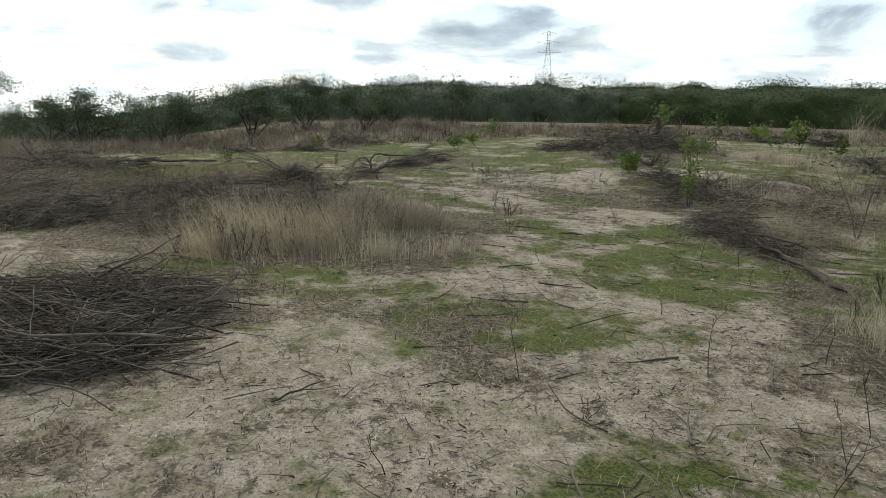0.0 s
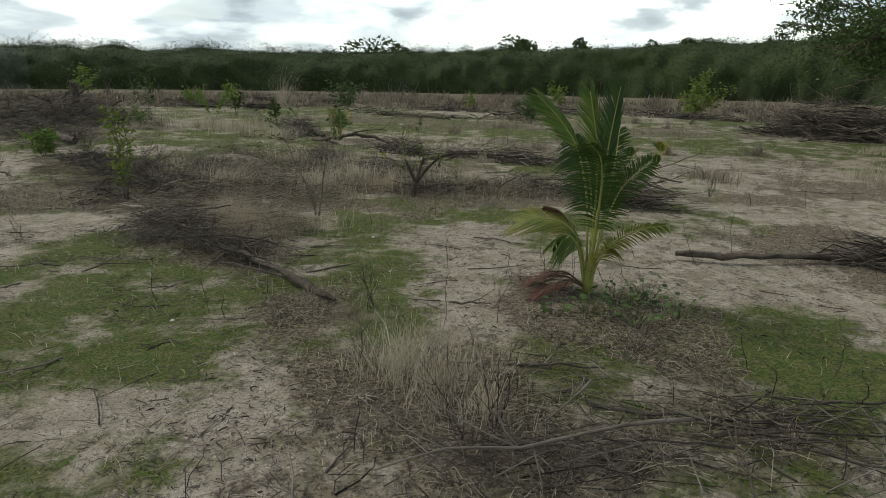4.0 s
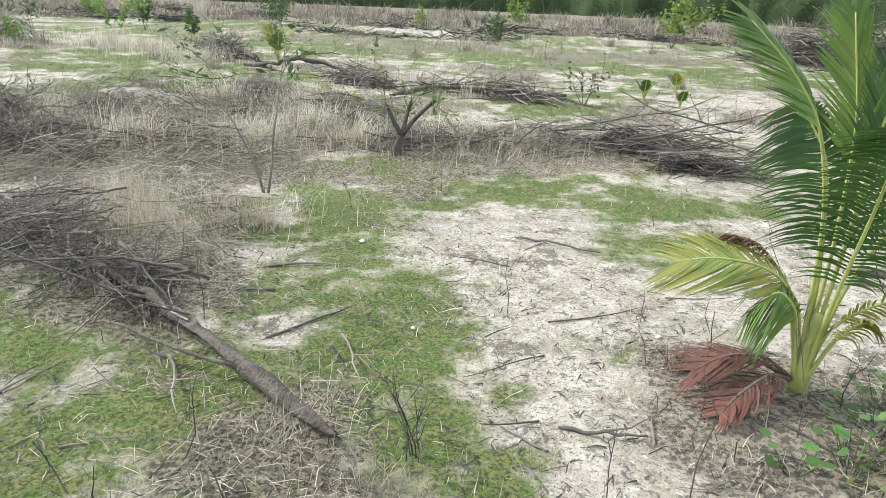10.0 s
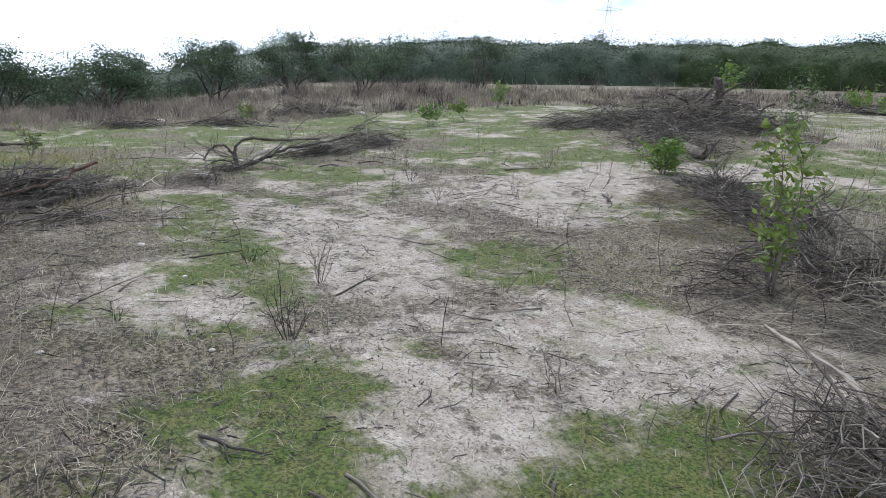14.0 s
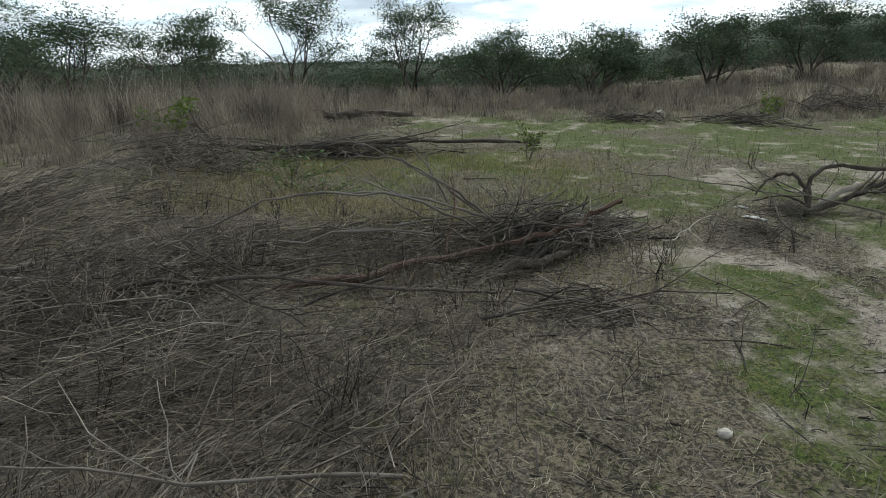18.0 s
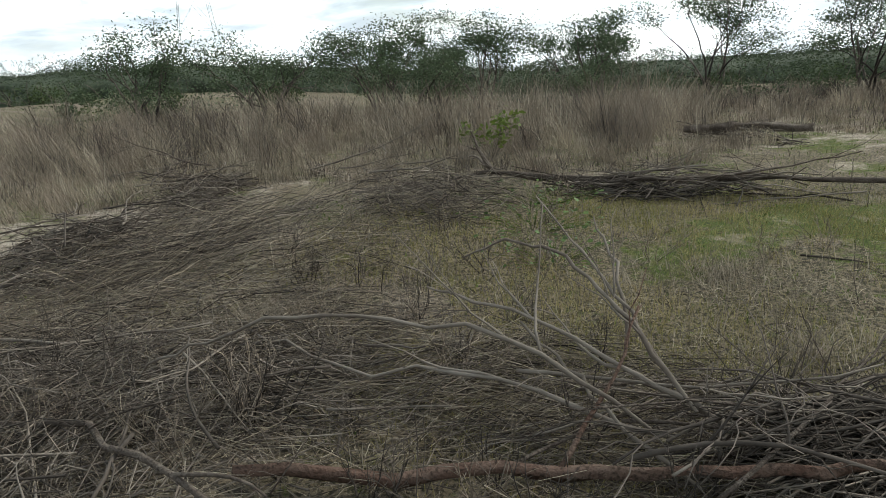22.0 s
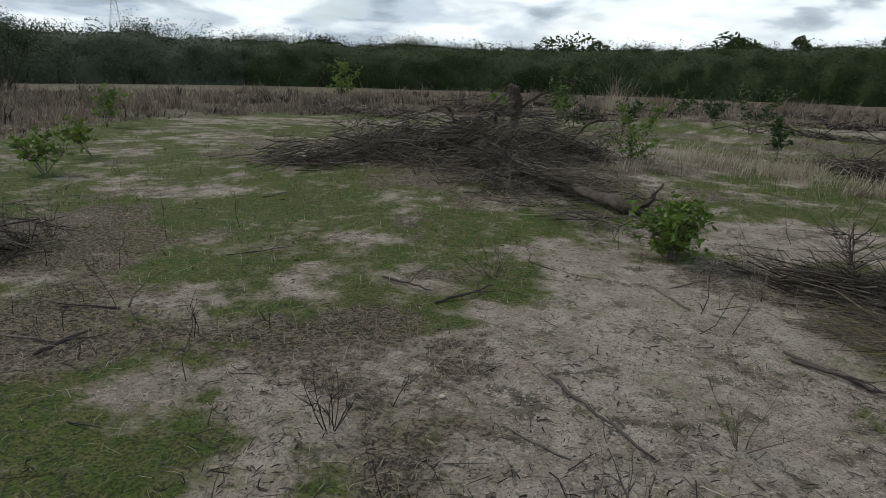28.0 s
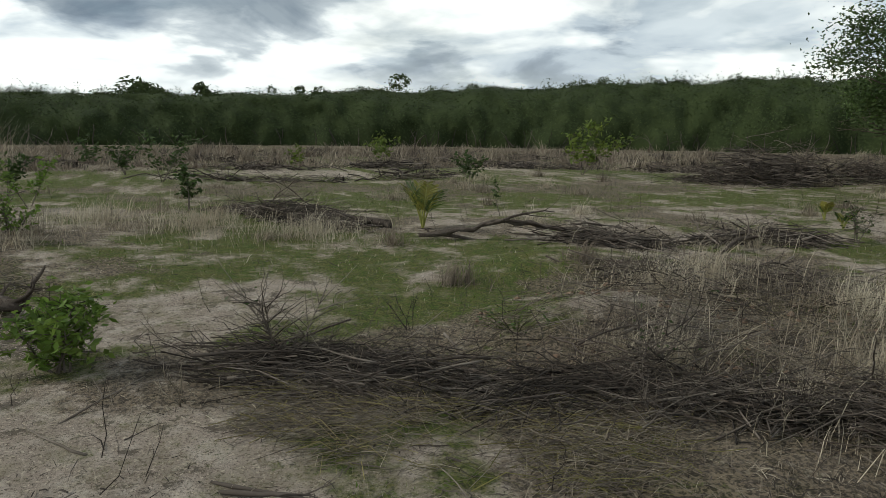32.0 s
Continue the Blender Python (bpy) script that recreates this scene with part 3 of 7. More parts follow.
# ---- mesh helpers ----
class Soup:
    """Gathers many small pieces into one mesh."""

    def __init__(self):
        self.v, self.q, self.t, self.n = [], [], [], 0

    def add(self, verts, quads=None, tris=None):
        verts = np.asarray(verts, float).reshape(-1, 3)
        if quads is not None and len(quads):
            self.q.append(np.asarray(quads, int).reshape(-1, 4) + self.n)
        if tris is not None and len(tris):
            self.t.append(np.asarray(tris, int).reshape(-1, 3) + self.n)
        self.v.append(verts)
        self.n += len(verts)

    def tube(self, pts, radii, sides=5, cap=True):
        pts, radii = np.asarray(pts, float), np.asarray(radii, float)
        d = np.gradient(pts, axis=0)
        d /= np.linalg.norm(d, axis=1)[:, None] + 1e-9
        ref = np.where(np.abs(d[:, 2:3]) > 0.9, [[1.0, 0, 0]], [[0, 0, 1.0]])
        a = np.cross(d, ref)
        a /= np.linalg.norm(a, axis=1)[:, None] + 1e-9
        b = np.cross(d, a)
        th = np.linspace(0, 2 * math.pi, sides, endpoint=False)
        ring = pts[:, None] + radii[:, None, None] * (np.cos(th)[None, :, None] * a[:, None] + np.sin(th)[None, :, None] * b[:, None])
        i, j = np.meshgrid(np.arange(len(pts) - 1), np.arange(sides), indexing="ij")
        k = (j + 1) % sides
        quads = np.stack([i * sides + j, i * sides + k, (i + 1) * sides + k, (i + 1) * sides + j], -1).reshape(-1, 4)
        tris = []
        if cap:
            tris = [(0, s + 1, s) for s in range(1, sides - 1)]
            e = (len(pts) - 1) * sides
            tris += [(e, e + s, e + s + 1) for s in range(1, sides - 1)]
        self.add(ring.reshape(-1, 3), quads, tris)

    def mesh(self, name, material):
        me = bpy.data.meshes.new(name)
        v = np.concatenate(self.v)
        q = np.concatenate(self.q) if self.q else np.zeros((0, 4), int)
        t = np.concatenate(self.t) if self.t else np.zeros((0, 3), int)
        me.vertices.add(len(v))
        me.vertices.foreach_set("co", v.astype(np.float32).ravel())
        me.loops.add(len(q) * 4 + len(t) * 3)
        me.loops.foreach_set("vertex_index", np.concatenate([q.ravel(), t.ravel()]).astype(np.int32))
        me.polygons.add(len(q) + len(t))
        starts = np.concatenate([np.arange(len(q)) * 4, len(q) * 4 + np.arange(len(t)) * 3])
        me.polygons.foreach_set("loop_start", starts.astype(np.int32))
        me.update(calc_edges=True)
        me.validate()
        if material:
            me.materials.append(material)
        return me


def part(name, soup, material, parent, label="", smooth_shade=True):
    """Links a gathered mesh as one object under a thing or a part."""
    me = soup if isinstance(soup, bpy.types.Mesh) else soup.mesh(name, material)
    if smooth_shade:
        me.polygons.foreach_set("use_smooth", np.ones(len(me.polygons), bool))
    ob = new(name, me)
    ob.parent = parent
    if label:
        ob["label"] = label
    return ob


def thing(name, x, y, z=None, turn=0.0, label="", category="", group="", kind=""):
    ob = new(name)
    ob.matrix_world = pose(x, y, ground_z(x, y) if z is None else z, 0, 0, turn)
    return tagged(ob, label, category, group, kind)


rng = np.random.default_rng(7)


def wander(start, way, length, steps, bend, r0, r1, droop=0.0):
    """A crooked line from start along way, with its radii."""
    p, d = np.array(start, float), np.array(way, float)
    d /= np.linalg.norm(d)
    pts = [p.copy()]
    for _ in range(steps):
        d = d + rng.normal(0, bend, 3)
        d[2] -= droop
        d /= np.linalg.norm(d)
        p = p + d * length / steps
        pts.append(p.copy())
    return np.array(pts), np.linspace(r0, r1, steps + 1)


def leaf_quads(soup, centres, size, flat=0.3):
    """Small folded leaves at the given centres, turned at random."""
    n = len(centres)
    size = size * rng.uniform(0.6, 1.3, n)
    a = rng.normal(0, 1, (n, 3))
    a[:, 2] *= flat + 0.3
    a /= np.linalg.norm(a, axis=1)[:, None]
    b = np.cross(a, rng.normal(0, 1, (n, 3)))
    b /= np.linalg.norm(b, axis=1)[:, None] + 1e-9
    s = size[:, None]
    v = np.stack([centres - a * s, centres + b * s * 0.42, centres + a * s, centres - b * s * 0.42], 1)
    soup.add(v.reshape(-1, 3), np.arange(4 * n).reshape(-1, 4))


def grass_blades(name, x, y, length, width, lean, material, label, parent=None, wind=(0.0, 0.0), lean_each=None):
    """Tapered two-piece blades standing on the ground, joined into one mesh."""
    n = len(x)
    z = height(x, y) - 0.004
    az, ln = rng.uniform(0, 2 * math.pi, n), length * rng.uniform(0.55, 1.35, n)
    tilt = np.abs(rng.normal(0, lean, n))
    out = np.stack([np.cos(az) * np.sin(tilt) + wind[0], np.sin(az) * np.sin(tilt) + wind[1], np.cos(tilt)], -1)
    if lean_each is not None:
        out[:, :2] += lean_each
    side = np.stack([-np.sin(az + rng.normal(0, 1.0, n)), np.cos(az), np.zeros(n)], -1) * (width * rng.uniform(0.6, 1.3, n))[:, None]
    base = np.stack([x, y, z], -1)
    mid = base + out * (ln * 0.55)[:, None]
    tip = mid + (out + np.stack([np.cos(az) * 0.45, np.sin(az) * 0.45, np.full(n, -0.25)], -1)) * (ln * 0.45)[:, None]
    v = np.stack([base - side, base + side, mid + side * 0.7, mid - side * 0.7, tip], 1).reshape(-1, 3)
    k = np.arange(n)[:, None] * 5
    s = Soup()
    s.add(v, k + np.array([[0, 1, 2, 3]]), k + np.array([[3, 2, 4]]))
    ob = new(name, s.mesh(name, material))
    if parent:
        ob.parent = parent
        return ob
    return tagged(ob, label, "grass", kind="stuff")


def flat_litter(name, x, y, length, width, lift, material, label, category="plant litter"):
    """Thin bits that lie on the ground at all angles."""
    n = len(x)
    az = rng.uniform(0, 2 * math.pi, n)
    ln = length * rng.uniform(0.3, 1.6, n)
    d = np.stack([np.cos(az), np.sin(az)], -1)
    half = d * (ln / 2)[:, None]
    up0, up1 = rng.uniform(0.002, lift, n), rng.uniform(0.002, lift, n)
    x0, y0, x1, y1 = x - half[:, 0], y - half[:, 1], x + half[:, 0], y + half[:, 1]
    p0, p1 = np.stack([x0, y0, height(x0, y0) + up0], -1), np.stack([x1, y1, height(x1, y1) + up1], -1)
    pm = (p0 + p1) / 2 + np.stack([rng.normal(0, 0.08, n) * ln, rng.normal(0, 0.08, n) * ln, rng.uniform(0, 0.5, n) * lift], -1)
    w = width * rng.uniform(0.6, 1.4, n)
    side = np.stack([-d[:, 1], d[:, 0], rng.normal(0, 0.5, n)], -1) * w[:, None]
    v = np.stack([p0 - side, p0 + side, pm + side, pm - side, p1], 1).reshape(-1, 3)
    k = np.arange(n)[:, None] * 5
    s = Soup()
    s.add(v, k + np.array([[0, 1, 2, 3]]), k + np.array([[3, 2, 4]]))
    return tagged(new(name, s.mesh(name, material)), label, category, kind="stuff")


def scatter(n, x0, x1, y0, y1, chance):
    """Random places in a rectangle, kept where chance(x, y) beats a throw."""
    x, y = rng.uniform(x0, x1, n), rng.uniform(y0, y1, n)
    keep = rng.uniform(0, 1, n) < chance(x, y)
    return x[keep], y[keep]


# the camera's strip of ground: near it the cover is dense
TRACK = np.array([(-1.6, 4.0), (-2.2, 5.0), (-3.5, 7.2), (-3.8, 8.1), (-5.1, 8.9), (-6.4, 9.3), (-8.5, 8.8), (-10.6, 9.2), (-12.0, 9.5), (-12.0, 10.8), (-11.6, 11.9)])


def nearness(x, y, reach):
    d = np.min([np.hypot(x - a, y - b) for a, b in TRACK], axis=0)
    return np.exp(-((d / reach) ** 2))


# ---- ground ----
def stepped(lo, hi, fine, far):
    mid = np.arange(lo, hi, fine)
    out, step, end = [], fine, hi
    while end < far:
        step *= 1.18
        end += step
        out.append(end)
    out = np.array(out)
    return np.concatenate([(lo - (out - hi))[::-1], mid, out])


def make_ground():
    xs, ys = stepped(-21, 3, 0.07, 2500), stepped(3.5, 24, 0.07, 2500)
    X, Y = np.meshgrid(xs, ys)
    x, y = X.ravel(), Y.ravel()
    z = height(x, y)
    s = Soup()
    i, j = np.meshgrid(np.arange(len(ys) - 1), np.arange(len(xs) - 1), indexing="ij")
    a = i * len(xs) + j
    s.add(np.stack([x, y, z], -1), np.stack([a, a + 1, a + len(xs) + 1, a + len(xs)], -1).reshape(-1, 4))

    m = bpy.data.materials.new("sandy_soil")
    m.use_nodes = True
    nt = m.node_tree
    N, L = nt.nodes.new, nt.links.new
    bsdf = nt.nodes["Principled BSDF"]
    bsdf.inputs["Roughness"].default_value = 0.95
    bsdf.inputs["Specular IOR Level"].default_value = 0.15
    co = N("ShaderNodeTexCoord").outputs["Object"]

    def noise_tex(scale, detail=6.0, rough=0.6):
        n = N("ShaderNodeTexNoise")
        n.inputs["Scale"].default_value, n.inputs["Detail"].default_value, n.inputs["Roughness"].default_value = scale, detail, rough
        L(co, n.inputs["Vector"])
        return n.outputs[0]

    def span(src, lo, hi, a=0.0, b=1.0):
        r = N("ShaderNodeMapRange")
        r.inputs[1].default_value, r.inputs[2].default_value, r.inputs[3].default_value, r.inputs[4].default_value = lo, hi, a, b
        L(src, r.inputs[0])
        return r.outputs[0]

    def blend(fac, a, b):
        mx = N("ShaderNodeMix")
        mx.data_type = "RGBA"
        L(fac, mx.inputs[0])
        for v, i in ((a, 6), (b, 7)):
            if isinstance(v, tuple):
                mx.inputs[i].default_value = (*v, 1)
            else:
                L(v, mx.inputs[i])
        return mx.outputs[2]

    sand = blend(span(noise_tex(0.9), 0.38, 0.62), (0.378, 0.320, 0.268), (0.290, 0.242, 0.200))
    sand = blend(span(noise_tex(6.0), 0.45, 0.62), sand, (0.455, 0.398, 0.342))
    sand = blend(span(noise_tex(22.0, 5.0, 0.7), 0.56, 0.64, 0.0, 0.55), sand, (0.165, 0.13, 0.10))
    sand = blend(span(noise_tex(75.0, 4.0, 0.7), 0.55, 0.64, 0.0, 0.85), sand, (0.11, 0.085, 0.068))
    sand = blend(span(noise_tex(3.6, 8.0, 0.75), 0.55, 0.585, 0.0, 0.8), sand, (0.10, 0.085, 0.066))
    sand = blend(span(noise_tex(52.0, 5.0, 0.75), 0.575, 0.60, 0.0, 0.7), sand, (0.05, 0.041, 0.033))
    sand = blend(span(noise_tex(47.0, 3.0, 0.6), 0.60, 0.63, 0.0, 0.9), sand, (0.52, 0.45, 0.36))
    g = N("ShaderNodeAttribute")
    g.attribute_name = "green"
    w = N("ShaderNodeAttribute")
    w.attribute_name = "straw"
    mat_c = blend(span(noise_tex(10.0), 0.4, 0.6), (0.080, 0.118, 0.022), (0.140, 0.138, 0.046))
    mat_c = blend(span(noise_tex(60.0, 4.0, 0.7), 0.49, 0.54, 0.0, 0.85), mat_c, (0.034, 0.046, 0.014))
    straw_c = blend(span(noise_tex(40.0, 4.0, 0.7), 0.46, 0.54), (0.225, 0.180, 0.130), (0.050, 0.042, 0.033))

    def ragged(src, noise_out, lo, hi, top):
        """The cover breaks up into small uneven scraps where it is thin."""
        a = N("ShaderNodeMath")
        a.operation = "ADD"
        L(src, a.inputs[0])
        L(span(noise_out, 0.30, 0.70, -0.75, 0.75), a.inputs[1])
        return span(a.outputs[0], lo, hi, 0.0, top)

    # a thin film of sprouts and old leaves dulls most of the sand
    film_c = blend(span(noise_tex(18.0, 6.0, 0.7), 0.42, 0.58), (0.205, 0.190, 0.105), (0.135, 0.128, 0.070))
    sand = blend(ragged(g.outputs["Fac"], noise_tex(3.2, 9.0, 0.75), -0.05, 0.85, 0.72), sand, film_c)
    col = blend(ragged(g.outputs["Fac"], noise_tex(6.5, 9.0, 0.78), 0.20, 0.78, 0.96), sand, mat_c)
    col = blend(ragged(w.outputs["Fac"], noise_tex(9.0, 8.0, 0.75), 0.42, 0.80, 0.85), col, straw_c)
    L(col, bsdf.inputs["Base Color"])
    bp = N("ShaderNodeBump")
    bp.inputs["Strength"].default_value, bp.inputs["Distance"].default_value = 0.9, 0.03
    L(noise_tex(28.0, 8.0, 0.7), bp.inputs["Height"])
    L(bp.outputs[0], bsdf.inputs["Normal"])

    me = s.mesh("ground", m)
    me.attributes.new("green", "FLOAT", "POINT").data.foreach_set("value", greenness(x, y).astype(np.float32))
    me.attributes.new("straw", "FLOAT", "POINT").data.foreach_set("value", strawiness(x, y).astype(np.float32))
    me.polygons.foreach_set("use_smooth", np.ones(len(me.polygons), bool))
    return tagged(new("ground", me), "pale sandy soil with thin green grass and dry litter", "ground", kind="structure")


make_ground()


# ---- ground cover ----
def cover():
    # short green grass, dense near the camera's way
    def near_green(x, y):
        return smooth(greenness(x, y), 0.25, 0.9) * smooth(fbm(x, y, 0.22, 133, 3), 0.38, 0.62) * (0.10 + 0.9 * nearness(x, y, 3.4)) * (1 - 0.5 * strawiness(x, y))

    x, y = scatter(1050000, -19, 2, 3.8, 20, near_green)
    clump = value_noise(x * 9, y * 9, 71) > 0.42
    grass_blades("short_grass", x[clump], y[clump], 0.024, 0.0016, 0.95, BLADE, "short green grass in thin patches on sand")

    x, y = scatter(420000, -40, 14, 3, 46, lambda x, y: smooth(greenness(x, y), 0.2, 0.7) * (1 - nearness(x, y, 4.5)) * 0.7)
    grass_blades("far_short_grass", x, y, 0.04, 0.0045, 0.9, BLADE, "short green grass farther out on the field")

    # straw and broken stalks lying flat
    def strewn(x, y):
        return (0.10 + 0.90 * strawiness(x, y)) * (0.08 + 0.92 * nearness(x, y, 3.4)) * (0.15 + 0.85 * smooth(fbm(x, y, 0.35, 77, 3), 0.38, 0.6))

    x, y = scatter(880000, -19, 2, 3.8, 20, strewn)
    k = len(x) // 5
    flat_litter("straw_litter", x[: 2 * k], y[: 2 * k], 0.075, 0.0010, 0.022, DRY, "dry straw and broken stalks lying on the soil")
    flat_litter("twig_litter", x[2 * k : 4 * k], y[2 * k : 4 * k], 0.085, 0.0016, 0.018, DARKTWIG, "dark broken twigs and leaf crumbs on the soil")
    flat_litter("pale_straw_litter", x[4 * k :], y[4 * k :], 0.09, 0.0009, 0.03, PALE, "bleached straw lying on the soil")
    x, y = scatter(170000, -19, 2, 3.8, 20, lambda x, y: (0.15 + 0.85 * nearness(x, y, 3.5)) * smooth(value_noise(x * 2, y * 2, 79), 0.3, 0.7))
    flat_litter("bark_crumbs", x, y, 0.045, 0.0024, 0.010, DARKTWIG, "dark bark crumbs strewn over the sand")

    # longer dark twigs, thrown about in loose clusters
    x, y = scatter(60000, -19, 2, 3.6, 20, lambda x, y: (0.03 + 0.16 * nearness(x, y, 3.6)) * smooth(fbm(x, y, 0.7, 83, 3), 0.40, 0.66))
    flat_litter("loose_twigs", x, y, 0.17, 0.0026, 0.022, DARKTWIG, "dark dry twigs strewn over soil and grass")

    # standing dead stalks
    x, y = scatter(70000, -19, 2, 3.8, 21, lambda x, y: smooth(strawiness(x, y), 0.3, 0.9) * (0.2 + 0.8 * nearness(x, y, 4.5)))
    grass_blades("dry_stalks", x, y, 0.12, 0.0018, 0.8, DRY, "thin dry grass stalks standing among the litter")
    x, y = scatter(26000, -19, 2, 3.8, 24, lambda x, y: 0.12 + 0.5 * greenness(x, y))
    grass_blades("grey_stalks", x, y, 0.07, 0.0018, 0.7, PALE, "short pale stalks in the thin grass")


    # fine olive grass over the western meadow
    def meadow(x, y):
        return (smooth(x, -19, -17) * (1 - smooth(x, -13.2, -12.4)) * smooth(y, 4.8, 6.0) * (1 - smooth(y, 8.2, 10.2))) * smooth(fbm(x, y, 0.9, 131), 0.34, 0.6)

    x, y = scatter(150000, -20, -12, 4.5, 12, meadow)
    grass_blades("meadow_grass", x, y, 0.075, 0.0016, 0.75, OLIVE, "fine olive and yellow-green meadow grass")


cover()


def dry_tuft(x, y, radius, n, tall, material=PALE, lean=0.35, label="tuft of tall pale dry grass", group="dry grass tufts", wind=(0.08, -0.03)):
    """One clump of tall dry grass."""
    r = radius * np.abs(rng.normal(0, 0.62, n))
    a = rng.uniform(0, 2 * math.pi, n)
    # blades seen from close by are finer
    wide = float(np.clip(0.0010 + 0.0003 * np.min(np.hypot(TRACK[:, 0] - x, TRACK[:, 1] - y)), 0.0012, 0.0032))
    ob = grass_blades("dry_grass_tuft", x + r * np.cos(a), y + r * np.sin(a), tall * rng.uniform(0.35, 1.2, n), wide, lean * 1.4, material, label, wind=wind)
    return tagged(ob, label, "grass tuft", group, "stuff")


for spot in ((-3.60, 9.05, 0.28, 900, 0.32), (-3.35, 8.85, 0.3, 800, 0.30), (-3.05, 8.65, 0.3, 500, 0.22), (-8.1, 6.6, 0.5, 1400, 0.40), (-7.5, 7.2, 0.5, 1200, 0.32),
             (-8.6, 6.2, 0.45, 900, 0.45), (-7.2, 7.9, 0.4, 600, 0.25), (-7.1, 4.9, 0.4, 500, 0.30), (-6.0, 11.9, 0.6, 1500, 0.30), (-6.5, 12.4, 0.5, 1000, 0.32), (-5.4, 12.2, 0.4, 600, 0.25),
             (-5.3, 14.6, 0.45, 900, 0.34), (-4.2, 14.9, 0.6, 1200, 0.33), (-3.5, 15.0, 0.5, 900, 0.28), (-7.0, 13.9, 0.5, 800, 0.40), (-7.6, 14.3, 0.5, 900, 0.40),
             (-6.3, 14.6, 0.6, 900, 0.34), (-1.7, 6.6, 0.3, 600, 0.3), (-8.4, 14.1, 0.4, 500, 0.30), (-8.6, 14.9, 0.35, 500, 0.42), (-8.9, 15.1, 0.3, 500, 0.34), (-7.4, 16.4, 0.6, 1100, 0.36),
             (-6.4, 16.7, 0.7, 1100, 0.38), (-6.0, 15.4, 0.7, 1400, 0.32), (-11.0, 21.2, 1.0, 1200, 0.34), (-9.6, 20.5, 1.0, 1100, 0.34), (-12.2, 22.0, 0.9, 900, 0.36)):
    dry_tuft(spot[0], spot[1], spot[2], int(spot[3] * 0.65), spot[4])
for spot in ((-8.9, 7.7, 0.6, 1900, 0.40), (-8.4, 8.1, 0.5, 1500, 0.30), (-9.5, 8.0, 0.6, 1500, 0.36), (-9.3, 7.2, 0.6, 1300, 0.30), (-10.3, 7.4, 0.8, 1700, 0.22), (-11.2, 7.2, 0.9, 1700, 0.22),
             (-4.12, 9.75, 0.3, 420, 0.12), (-4.5, 10.05, 0.3, 420, 0.12), (-3.5, 9.45, 0.45, 600, 0.10), (-13.0, 6.2, 0.7, 800, 0.24), (-15.4, 7.6, 0.9, 1400, 0.16), (-14.6, 8.4, 0.6, 800, 0.2)):
    dry_tuft(*spot, material=DRY, lean=0.65, label="flattened clump of brown dry grass")
# scattered grey tufts over the middle of the field
for i in range(46):
    x, y = rng.uniform(-14, 5), rng.uniform(16.5, 31)
    dry_tuft(x, y, rng.uniform(0.18, 0.5), int(rng.uniform(120, 300)), rng.uniform(0.2, 0.42), (PALE, DRY, MAUVE, DRY)[i % 4], 0.4, "grey dry grass tuft standing in the open field", "field tufts")
# tall golden plumes beside the large pile of branches
for spot in ((-8.5, 5.9, 0.40, 520, 0.55), (-8.9, 6.5, 0.45, 700, 0.62), (-8.3, 6.4, 0.40, 600, 0.52), (-8.6, 7.0, 0.45, 600, 0.50), (-9.3, 6.2, 0.45, 600, 0.60), (-8.0, 6.9, 0.40, 520, 0.42), (-9.3, 7.0, 0.5, 500, 0.5)):
    for mat, share, tall in ((GOLD, 0.45, 1.0), (PALE, 0.2, 0.8), (DRY, 0.25, 0.7)):
        dry_tuft(spot[0] + rng.normal(0, 0.12), spot[1] + rng.normal(0, 0.12), spot[2] * 1.1, int(spot[3] * share), spot[4] * tall, mat, 0.42, "tall golden tuft of dry grass bent by the wind", wind=(-0.12, -0.26))
# bent straw at the edge of the flattened growth
for spot in ((-8.7, 7.9, 0.5, 800, 0.42), (-8.3, 7.5, 0.5, 700, 0.36), (-9.3, 7.6, 0.5, 800, 0.42), (-9.0, 8.3, 0.45, 600, 0.34), (-9.9, 7.9, 0.5, 600, 0.34), (-8.2, 8.3, 0.4, 400, 0.26)):
    for mat in (PALE, DRY, MAUVE):
        dry_tuft(spot[0] + rng.normal(0, 0.1), spot[1] + rng.normal(0, 0.1), spot[2], spot[3], spot[4], mat, 0.6, "bent clump of brown dry grass", wind=(-0.1, 0.25))
# the pale reed-like clump behind the great brush pile
dry_tuft(-15.4, 33.5, 0.5, 260, 1.6, PALE, 0.22, "tall pale reed clump in the far field", "reed clumps")


# ---- belts of tall brown grass round the field ----

